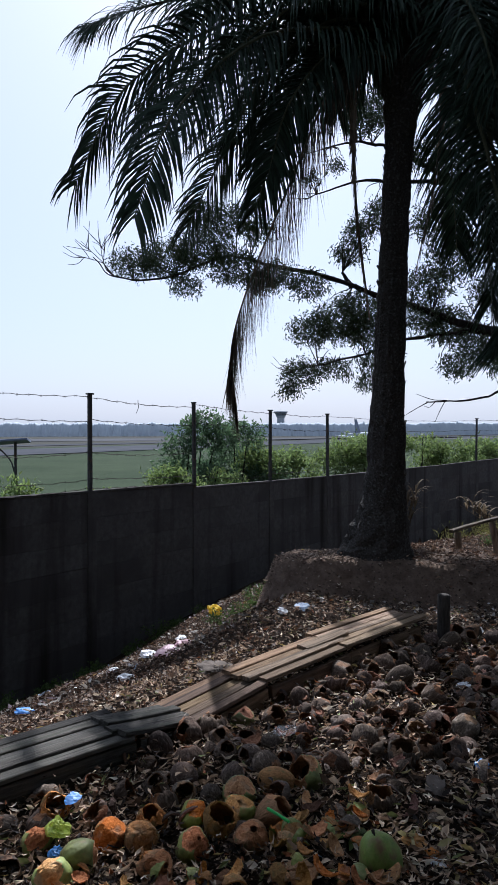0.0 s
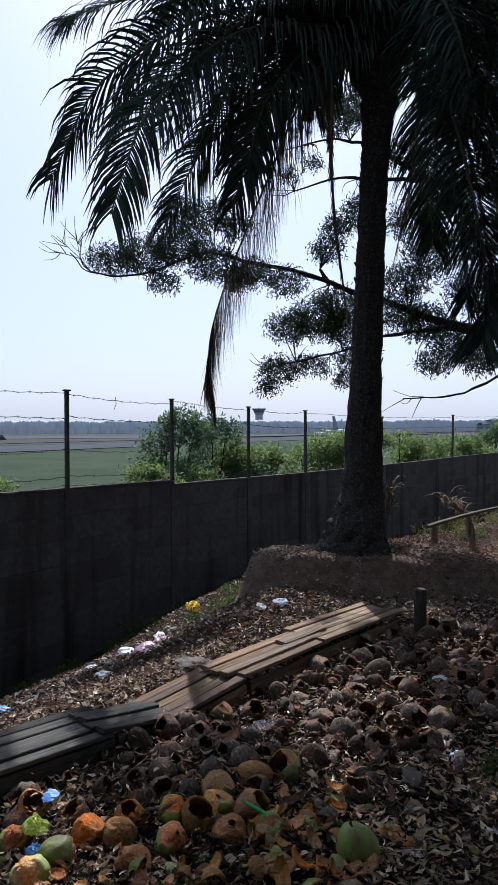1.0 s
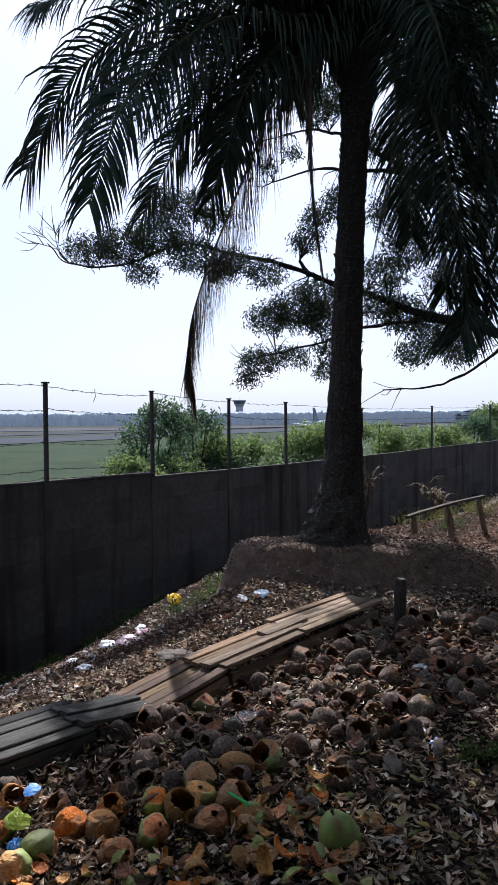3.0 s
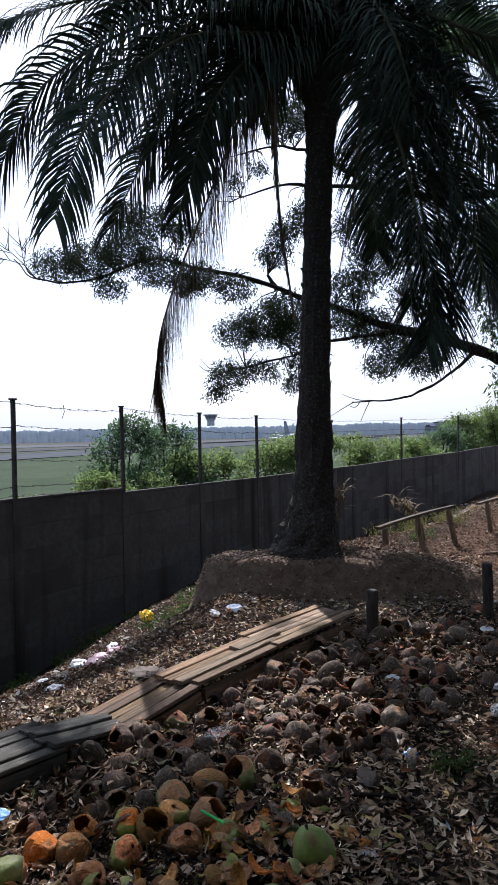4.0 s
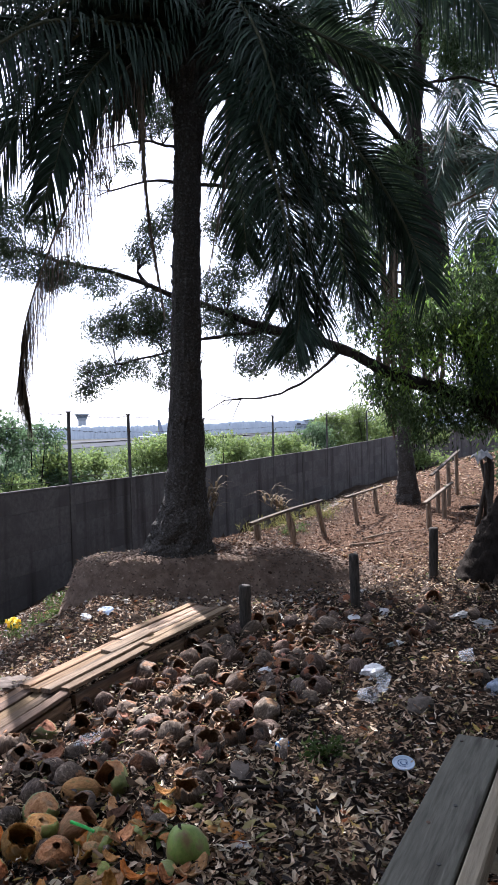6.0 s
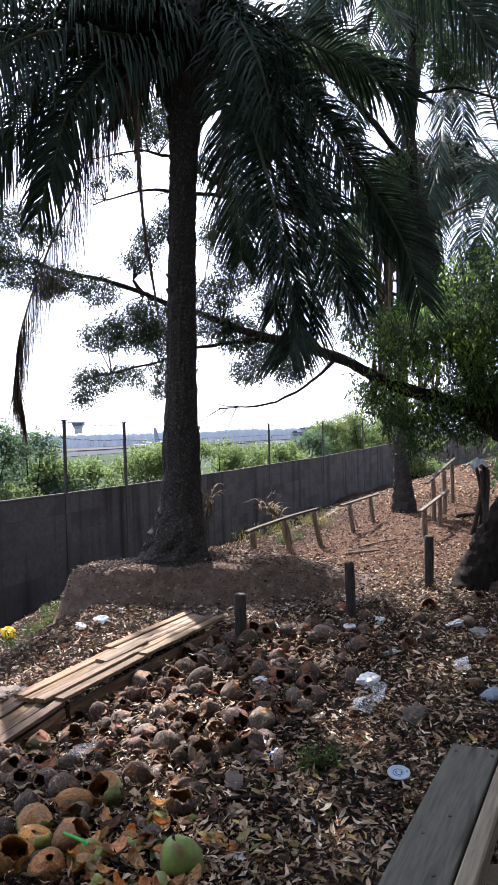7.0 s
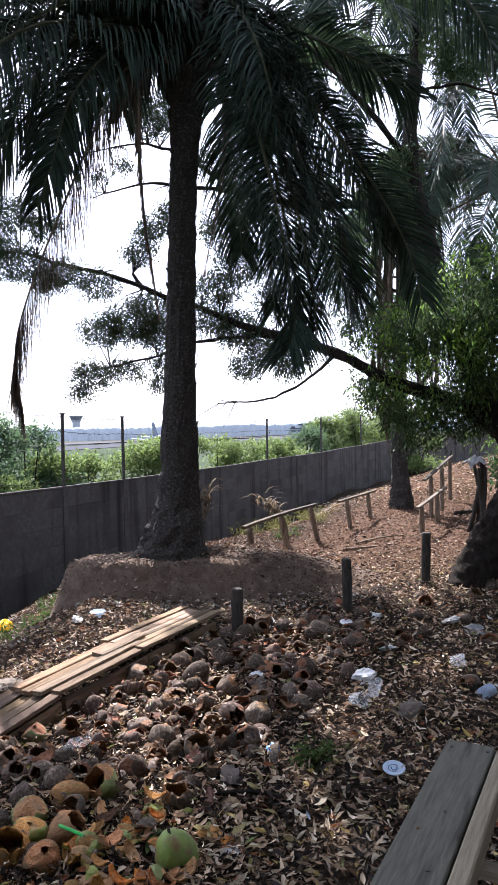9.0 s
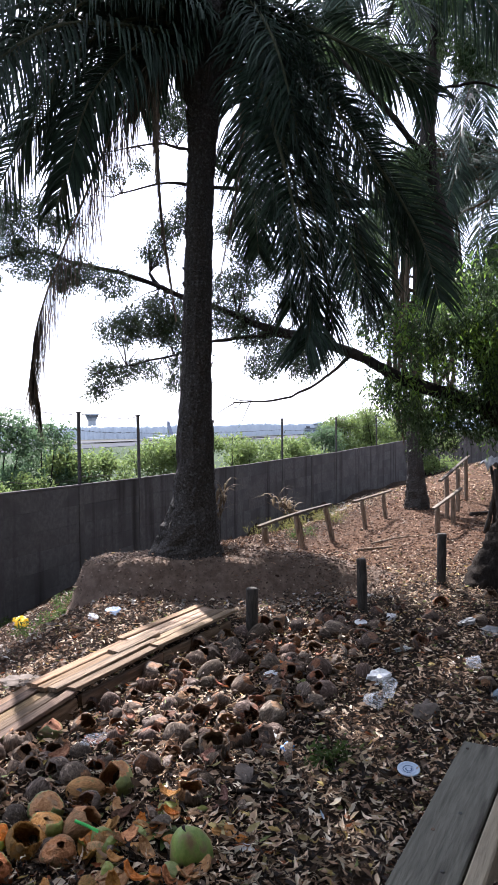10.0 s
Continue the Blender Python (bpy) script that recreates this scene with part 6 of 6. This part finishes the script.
def build_cup(x, y, tip, turn, label):
    cup = thing("plastic_cup", (x, y, ground_z(x, y) + 0.065), label, "cup", "plastic cups")
    g = Geo()
    seg = 20
    prof = [(0.0, 0.002), (0.03, 0.002), (0.031, 0.0), (0.043, 0.09), (0.046, 0.092), (0.043, 0.094), (0.041, 0.092), (0.029, 0.004), (0.0, 0.004)]
    verts = [(r * math.cos(2 * math.pi * j / seg), r * math.sin(2 * math.pi * j / seg), z) for r, z in prof for j in range(seg)]
    g.add(verts, [(i * seg + j, i * seg + (j + 1) % seg, i * seg + seg + (j + 1) % seg, i * seg + seg + j) for i in range(len(prof) - 1) for j in range(seg)])
    part("cup", g, CUP_PLASTIC, cup, smooth=True).matrix_local = pose(0, 0, 0, tip, 0, turn)


build_cup(1.69, 3.7, 75, 20, "clear plastic cup lying open on dry leaves")
build_cup(1.83, 3.72, 14, 0, "clear plastic cup standing in dry leaves")
build_cup(2.53, 4.04, 80, 60, "clear plastic cup lying in dry leaves")


def build_lid(x, y, r, mat, label, printed=False):
    lid = thing("plastic_plate", (x, y, ground_z(x, y) + 0.062), label, "plate", "plastic plates")
    g = Geo()
    seg = 28
    prof = [(0.0, 0.0), (0.55, 0.0), (0.6, 0.06), (0.66, 0.0), (0.8, 0.0), (0.86, 0.1), (0.97, 0.1), (1.0, 0.03), (0.97, -0.02), (0.0, -0.03)]
    g.add([(r * a * math.cos(2 * math.pi * j / seg), r * a * math.sin(2 * math.pi * j / seg), r * z) for a, z in prof for j in range(seg)],
          [(i * seg + j, i * seg + (j + 1) % seg, i * seg + seg + (j + 1) % seg, i * seg + seg + j) for i in range(len(prof) - 1) for j in range(seg)])
    disc = part("disc", g, mat, lid, smooth=True)
    disc.matrix_local = pose(0, 0, 0, 10, -4, 0)
    if printed:
        g = Geo()
        n = 20
        for inner, outer, start, end in ((0.46, 0.53, 0.4, 4.6), (0.2, 0.3, 2.0, 6.6), (0.36, 0.4, 3.8, 6.9)):
            angles = [start + (end - start) * i / n for i in range(n + 1)]
            g.add([(r * k * math.cos(a), r * k * math.sin(a), r * 0.03) for a in angles for k in (inner, outer)], [(2 * i, 2 * i + 1, 2 * i + 3, 2 * i + 2) for i in range(n)])
        part("print", g, INK, disc, "dark blue printed strokes")


build_lid(1.5, 2.84, 0.05, LID_PLASTIC, "round pale blue plastic plate on dry leaves", True)
build_lid(2.29, 5.14, 0.05, WHITE_PLASTIC, "round white plastic plate among leaves")


def build_bottle(x, y):
    bottle = thing("plastic_bottle", (x, y, ground_z(x, y) + 0.06), "clear plastic water bottle with pale blue label", "bottle", turn=25)
    g = Geo()
    g.tube([(-0.1, 0, 0), (-0.095, 0, 0), (0.0, 0, 0.005), (0.06, 0, 0), (0.09, 0, 0), (0.12, 0, 0)], [0.025, 0.035, 0.036, 0.034, 0.016, 0.013], 16, 0.1)
    part("body", g, CLEAR_PLASTIC, bottle, smooth=True)
    g = Geo()
    g.tube([(-0.06, 0, 0), (0.02, 0, 0.003)], [0.039, 0.039], 16)
    part("label_sleeve", g, PALE_BLUE, bottle, "pale blue label sleeve")
    g = Geo()
    g.tube([(0.12, 0, 0), (0.135, 0, 0)], [0.016, 0.016], 12)
    part("cap", g, BLUE_PLASTIC, bottle)


build_bottle(2.47, 3.54)


def build_brick(x, y, s, turn):
    bm = bmesh.new()
    bmesh.ops.create_cube(bm, size=1.0)
    bmesh.ops.subdivide_edges(bm, edges=bm.edges[:], cuts=5, use_grid_fill=True)
    for v in bm.verts:
        p = v.co.copy()
        p *= 1 - 0.22 * smooth(0.55, 0.85, p.length) + 0.28 * noise.noise(p * 2.3 + Vector((x, y, 0))) + 0.1 * noise.noise(p * 7)
        v.co = Vector((p.x * 0.17, p.y * 0.11, p.z * 0.09)) * s
    mesh = bpy.data.meshes.new("broken_brick")
    bm.to_mesh(mesh)
    bm.free()
    mesh.materials.append(STONE)
    ob = new("broken_brick", mesh)
    ob.matrix_world = pose(x, y, ground_z(x, y) + 0.022 * s, 4, -6, turn)
    tagged(ob, "broken lump of grey-brown brick among leaves", "brick")


build_brick(1.95, 3.5, 1.0, 30)
build_brick(0.81, 3.07, 0.8, 70)

straw = Geo()
straw.tube([(-0.05, 0, 0), (0.0, 0, 0.002), (0.05, 0, 0.0)], [0.006, 0.006, 0.006], 8)
straw_ob = new("drinking_straw", straw.mesh("drinking_straw", GREEN_PLASTIC))
straw_ob.matrix_world = pose(0.11, 2.66, ground_z(0.11, 2.66) + 0.14, 0, 12, -35)
tagged(straw_ob, "bright green plastic straw lying on husks", "straw")


def build_weed(x, y, size, label, seed, name="weed", leaf=None):
    """A low clump of small leaves, or of upright blades."""
    weed = thing(name, (x, y, ground_z(x, y)), label, "plant")
    rng = random.Random(seed)
    tall = name == "grass_tuft"
    clumps = [((rng.uniform(-1, 1) * size, rng.uniform(-1, 1) * size, size * rng.uniform(0.3, 1.1)), size * rng.uniform(0.4, 0.7)) for _ in range(5)]
    part("foliage", leaf_cloud(clumps, 170, 0.09 if tall else 0.04, 0.009 if tall else 0.017, -1.2 if tall else -0.2, seed), leaf or WEED_LEAF, weed)
    stem = Geo()
    for c, r in clumps:
        stem.tube([(0, 0, -0.01), (c[0] * 0.6, c[1] * 0.6, c[2] * 0.6), c], [0.003, 0.0025, 0.0015], 4)
    part("stem", stem, BUSH_LEAF, weed)


def build_sprig(x, y, n, size, mat, label, seed, name="green_sprig"):
    rng = random.Random(seed)
    sprig = thing(name, (x, y, ground_z(x, y)), label, "leaves")
    stem, blades = Geo(), Geo()
    for i in range(n):
        a = rng.uniform(0, 6.28)
        d = Vector((math.cos(a), math.sin(a), rng.uniform(0.15, 0.7))).normalized()
        side = d.cross(Vector((0, 0, 1))).normalized()
        p, verts = Vector((rng.uniform(-0.04, 0.04), rng.uniform(-0.04, 0.04), 0.02)), []
        for j in range(4):
            w = size * (0.12, 0.22, 0.16, 0.02)[j]
            verts += [p - side * w, p + side * w]
            p = p + d * size * 0.3
            d = (d + Vector((0, 0, -0.3))).normalized()
        blades.add(verts, [(2 * j, 2 * j + 1, 2 * j + 3, 2 * j + 2) for j in range(3)])
        stem.tube([(0, 0, 0), verts[2].lerp(verts[3], 0.5)], [0.004, 0.002], 4)
    part("foliage", blades, mat, sprig)
    part("stem", stem, TREE_BARK, sprig)


build_weed(1.18, 3.1, 0.05, "wilted green sprig lying on dry leaves", 2)
build_weed(1.3, 3.14, 0.05, "wilted green sprig lying on dry leaves", 7)
build_sprig(0.4, 2.72, 9, 0.1, BUSH_LEAF, "small green leaves among husk pieces", 3)
for i, (sx, sy) in enumerate(((-0.1, 6.75), (0.0, 6.95), (-0.25, 6.6), (0.1, 7.3), (2.3, 7.9), (3.3, 9.6), (3.5, 9.9))):
    build_weed(sx, sy, 0.1, "small green weed growing at the foot of the bank", 40 + i)


for i in range(24):
    u, w = HUSK_RNG.uniform(-3.0, 2.2), HUSK_RNG.uniform(0.22, 0.6)
    q = wall_point(u) + w * Vector((WALL_D.y, -WALL_D.x))
    build_weed(q.x, q.y, HUSK_RNG.uniform(0.06, 0.12), "small green weed growing at the wall foot", 240 + i)


for i in range(9):
    u, w = HUSK_RNG.uniform(5.2, 8.6), HUSK_RNG.uniform(2.6, 4.0)
    q = wall_point(u) + w * Vector((WALL_D.y, -WALL_D.x))
    build_weed(q.x, q.y, HUSK_RNG.uniform(0.08, 0.15), "low tuft of yellow-green grass behind the rail", 140 + i, "grass_tuft", TUFT_LEAF)


def build_stall():
    x, y = 6.14, 9.15
    z = ground_z(x, y)
    stall = thing("pole_frame", (x, y, z), "leaning dark poles draped with a white plastic sheet", "frame")
    rng = random.Random(6)
    for i in range(5):
        g = Geo()
        a = Vector((rng.uniform(-0.12, 0.16), rng.uniform(-0.2, 0.2), -0.05))
        b = Vector((rng.uniform(-0.15, 0.2), rng.uniform(-0.15, 0.15), rng.uniform(0.95, 1.12)))
        g.tube(curve([a, a.lerp(b, 0.5) + Vector((0.03, 0, 0)), b], 8), [0.04 - 0.002 * k for k in range(8)], 8, 0.2)
        part("pole", g, STUB, stall, smooth=True)
    g = Geo()
    n = 16
    verts = []
    for i in range(n):
        for j in range(n):
            u, v = i / (n - 1) - 0.5, j / (n - 1) - 0.5
            verts.append((u * 0.3, v * 0.26, 1.13 - 0.35 * (u * u + v * v) + 0.05 * noise.noise(Vector((u * 5, v * 5, 4)))))
    g.add(verts, [(i * n + j, i * n + n + j, i * n + n + j + 1, i * n + j + 1) for i in range(n - 1) for j in range(n - 1)])
    part("plastic_sheet", g, SHEET, stall, "crumpled dirty white plastic sheet", True)


build_stall()


def build_dry_plant(x, y, h, lean, label, seed):
    """Upright straw stems with a few limp blades at their tops."""
    plant = thing("dry_plant", (x, y, ground_z(x, y)), label, "plant")
    rng = random.Random(seed)
    for i in range(6):
        q = Vector((rng.uniform(-0.09, 0.09), rng.uniform(-0.09, 0.09), 0))
        top = q + Vector((lean + rng.uniform(-0.05, 0.05), 0, h * rng.uniform(0.75, 1.05)))
        line = curve([q * 0.4, q * 0.8 + Vector((lean * 0.2, 0, h * 0.5)), top], 10)
        g = Geo()
        g.tube(line, [0.007 - 0.0004 * k for k in range(10)], 5)
        stem = part("stem", g, DRY_GRASS, plant)
        for k in range(7):
            g = Geo()
            a = rng.uniform(0, 6.28)
            p = line[rng.randint(5, 9)].copy()
            d = Vector((math.cos(a) * 0.35, math.sin(a) * 0.35, 0.9)).normalized()
            side = d.cross(Vector((0, 0, 1))).normalized()
            ln, verts = rng.uniform(0.16, 0.34), []
            for n in range(6):
                w = (0.006, 0.011, 0.012, 0.01, 0.006, 0.001)[n]
                verts += [p - side * w, p + side * w]
                p = p + d * ln / 5
                d = (d + Vector((0, 0, -0.48))).normalized()
            g.add(verts, [(2 * n, 2 * n + 1, 2 * n + 3, 2 * n + 2) for n in range(5)])
            part("leaf", g, DRY_GRASS, stem)


build_dry_plant(1.62, 7.35, 0.6, 0.06, "dried pale palm seedling behind the trunk", 5)
build_dry_plant(3.2, 9.1, 0.68, -0.36, "dried bent grassy plume beside the rail", 6)


# ---- solar panel lamp beyond the wall ----
def build_solar():
    x, y, _ = polar(-18.6, 12.0, 0)
    lamp = thing("solar_panel_stand", (x, y, ground_z(x, y)), "small dark tilted solar panel on a bent pole", "solar panel")
    z = 1.38 - ground_z(x, y)
    g = Geo()
    g.box((0.62, 0.4, 0.035), pose(0, 0, z, -8, -4, 10))
    part("panel", g, JET_DARK, lamp)
    g = Geo()
    g.tube([(0.1, 0, 0), (0.1, 0, z)], [0.025, 0.022], 8)
    g.tube(curve([(0.1, 0, z - 0.6), (0.02, 0, z - 0.3), (-0.22, 0, z - 0.05)], 8), [0.012] * 8, 6)
    part("pole", g, IRON, lamp)


build_solar()


# ---- dead leaves and scraps over the ground ----
def heap_top(x, y):
    """Height of the husks that lie at a place, above the ground."""
    best = 0.0
    for a, b, r in PLACED:
        d2 = (x - a) ** 2 + (y - b) ** 2
        if d2 < r * r:
            best = max(best, r * 0.6 + 0.9 * math.sqrt(r * r - d2))
    return best


def scatter(name, count, where, size, mat, label, seed, curl=0.5, on=None, slim=(0.06, 0.17)):
    rng = random.Random(seed)
    geo = Geo()
    V, Fc = [], []
    n = 0
    while n < count:
        x, y = where(rng)
        if x is None:
            continue
        n += 1
        ln = rng.uniform(*size)
        w = ln * rng.uniform(*slim)
        m = pose(x, y, ground_z(x, y) + rng.uniform(0.003, 0.046) + (on(x, y) if on else 0), rng.uniform(-45, 45), rng.uniform(-26, 26), rng.uniform(0, 360))
        c = rng.uniform(-0.15, curl) * ln
        f, g = rng.uniform(0.0, 2.1) * w, rng.uniform(-0.5, 2.1) * w
        bow, tw = rng.uniform(-0.12, 0.12) * ln, rng.uniform(-0.5, 0.5) * w
        k = len(V)
        for p in ((-ln / 2, 0, c * 0.6), (-ln * 0.15, w + bow, f + tw), (-ln * 0.12, bow, 0), (-ln * 0.15, bow - w, g - tw), (ln * 0.2, bow + w * 0.85, f - tw), (ln * 0.22, bow, 0.02 * ln), (ln * 0.2, bow - w * 0.85, g + tw), (ln / 2, 0, c)):
            V.append(tuple(m @ Vector(p)))
        Fc += [(k, k + 2, k + 1), (k, k + 3, k + 2), (k + 1, k + 2, k + 5, k + 4), (k + 2, k + 3, k + 6, k + 5), (k + 4, k + 5, k + 7), (k + 5, k + 6, k + 7)]
    geo.v, geo.f, geo.slot = V, Fc, [0] * len(Fc)
    tagged(new(name, geo.mesh(name, mat)), label, "leaves", kind="stuff")


def near_floor(rng):
    y = 1.3 + 7.0 * rng.random() ** 1.35
    x = rng.uniform(-0.75, 1.05) * (y + 0.9) * 0.75 + 0.18 * y
    s, w = along_wall(x, y)
    if w < 0.3 or (x < -0.1 and w < 3.3 and rng.random() < 0.96) or (y > 7.4 and rng.random() < 0.6) or ((x - MOUND[0]) / 1.7) ** 2 + ((y - MOUND[1]) / 0.66) ** 2 < 1 and rng.random() < 0.97:
        return None, None
    return x, y


def path_floor(rng):
    x, y = rng.uniform(1.5, 9), rng.uniform(6.3, 14)
    s, w = along_wall(x, y)
    return (x, y) if w > 0.4 else (None, None)


def behind_viewer(rng):
    x, y = rng.uniform(-4, 7), rng.uniform(-4, 3.2)
    return (x, y) if along_wall(x, y)[1] > 0.4 and (y < 1.5 or rng.random() < 0.5) else (None, None)


def far_path(rng):
    x, y = rng.uniform(4.5, 14), rng.uniform(12.5, 24)
    s, w = along_wall(x, y)
    return (x, y) if w > 0.4 else (None, None)


def lower_slope(rng):
    p = wall_point(rng.uniform(-3.5, 2.2)) + rng.uniform(0.6, 2.6) * Vector((WALL_D.y, -WALL_D.x))
    return p.x, p.y


def slope_floor(rng):
    s, w = rng.uniform(-8, 4), 0.25 + 3.6 * rng.random() ** 0.9
    p = wall_point(s) + w * Vector((WALL_D.y, -WALL_D.x))
    if ((p.x - MOUND[0]) / 1.7) ** 2 + ((p.y - MOUND[1]) / 0.7) ** 2 < 1 and rng.random() < 0.96:
        return None, None
    return p.x, p.y


def fresh_floor(rng):
    x, y = near_floor(rng)
    return (x, y) if x is not None and y < 5.2 and along_wall(x, y)[1] > 3.0 else (None, None)


scatter("fallen_leaves", 4200, fresh_floor, (0.04, 0.085), LITTER, "large curled dead leaves on top of the litter", 51, 0.5, slim=(0.07, 0.16))


# where the painted sun patch of pale leaves lies
def sun_patch_floor(rng):
    x, y = rng.gauss(0.95, 0.32), rng.gauss(2.55, 0.4)
    return (x, y) if x > 0.5 and y > 1.7 else (None, None)


scatter("fallen_leaves", 330, sun_patch_floor, (0.035, 0.09), PALE_LITTER, "pale curled leaves lightened as a sunlit patch", 52, 0.5, slim=(0.07, 0.16))
scatter("leaf_litter", 66000, near_floor, (0.018, 0.058), LITTER, "thick litter of dry curled brown leaves", 1)
scatter("leaf_litter", 26000, path_floor, (0.016, 0.058), PATH_LITTER, "thin scatter of dry leaves on the red path", 2, 0.3)
scatter("leaf_litter", 14000, behind_viewer, (0.03, 0.09), LITTER, "dry leaves over the trodden yard", 16)
scatter("leaf_litter", 15000, far_path, (0.03, 0.09), LITTER, "dry leaves strewn over the far path", 12)
scatter("leaf_litter", 42000, slope_floor, (0.012, 0.042), SLOPE_LITTER, "dry leaves and chips on the slope", 3, slim=(0.08, 0.24))
def husk_floor(rng):
    a, b, r = rng.choice(PLACED[21:])
    return a + rng.uniform(-1, 1) * r, b + rng.uniform(-1, 1) * r


scatter("leaf_chips", 800, husk_floor, (0.02, 0.055), LITTER, "dry leaves and fibre fallen over the husks", 18, on=heap_top)
scatter("leaf_chips", 26000, near_floor, (0.012, 0.034), LITTER, "crumbled bits of dry leaf on the ground", 8)
scatter("rubbish_scraps", 450, lower_slope, (0.03, 0.1), SCRAP, "pale scraps of paper and plastic on the slope", 24)
scatter("rubbish_scraps", 1500, slope_floor, (0.012, 0.05), STONE_SCRAP, "small pale scraps of rubbish on the slope", 4)


def mound_foot(rng):
    a = rng.uniform(3.4, 5.3)
    k = rng.uniform(1.05, 1.75)
    return MOUND[0] + 1.7 * k * math.cos(a), MOUND[1] + 0.66 * k * math.sin(a)


scatter("rubbish_scraps", 420, mound_foot, (0.02, 0.06), STONE_SCRAP, "grey stones and rags along the foot of the mound", 36, 0.3, slim=(0.15, 0.32))


def clods(name, count, where, size, mat, label, seed):
    """Crumbs of earth and pebbles lying loose."""
    rng = random.Random(seed)
    V, Fc = [], []
    n = 0
    while n < count:
        x, y = where(rng)
        if x is None:
            continue
        n += 1
        r, k = rng.uniform(*size) * rng.uniform(0.5, 1), len(V)
        m = pose(x, y, ground_z(x, y) + r * 0.25, rng.uniform(-40, 40), rng.uniform(-40, 40), rng.uniform(0, 360))
        for p in ((1, 0, 0.1), (0.3, 0.8, 0), (-0.7, 0.6, 0.1), (-0.8, -0.5, 0), (0.4, -0.9, 0.1), (0.1, 0.1, 0.7), (0, 0, -0.6)):
            V.append(tuple(m @ (Vector(p) * r * rng.uniform(0.75, 1.2))))
        for j in range(5):
            Fc += [(k + j, k + (j + 1) % 5, k + 5), (k + (j + 1) % 5, k + j, k + 6)]
    geo = Geo()
    geo.v, geo.f, geo.slot = V, Fc, [0] * len(Fc)
    tagged(new(name, geo.mesh(name, mat)), label, "earth", kind="stuff")


def mound_top(rng):
    x, y = MOUND[0] + rng.uniform(-1.75, 1.9), MOUND[1] + rng.uniform(-0.75, 0.7)
    return (x, y) if ((x - MOUND[0]) / 1.8) ** 2 + ((y - MOUND[1]) / 0.75) ** 2 < 1 else (None, None)


clods("earth_clods", 7000, mound_top, (0.006, 0.019), CLOD, "crumbly earth and pebbles on the mound", 71)
clods("earth_clods", 2600, path_floor, (0.01, 0.035), CLOD, "clods and pebbles on the red path", 72)
clods("earth_clods", 5000, slope_floor, (0.008, 0.03), CLOD, "clods and pebbles on the slope", 73)


def wall_foot(rng):
    s, w = rng.uniform(1, 22), 0.25 + 2.4 * rng.random() ** 1.3
    p = wall_point(s) + w * (Vector((WALL_D.y, -WALL_D.x)) if s < 12 else Vector((WALL_E.y, -WALL_E.x)))
    return p.x, p.y


scatter("leaf_litter", 9000, wall_foot, (0.03, 0.12), LITTER, "dead leaves heaped along the wall foot", 15)
def rubble_strip(rng):
    s, w = rng.uniform(7, 16), rng.uniform(0.3, 1.6)
    p = wall_point(s) + w * (Vector((WALL_D.y, -WALL_D.x)) if s < 12 else Vector((WALL_E.y, -WALL_E.x)))
    return p.x, p.y


scatter("rubble", 1500, rubble_strip, (0.05, 0.13), SCRAP, "pale broken rubble along the foot of the wall", 34)
scatter("rubbish_scraps", 500, wall_foot, (0.04, 0.14), SCRAP, "grey rubbish and stones along the wall foot", 14)
scatter("rubbish_scraps", 160, near_floor, (0.03, 0.07), SCRAP, "small pale scraps of rubbish in the leaves", 5)
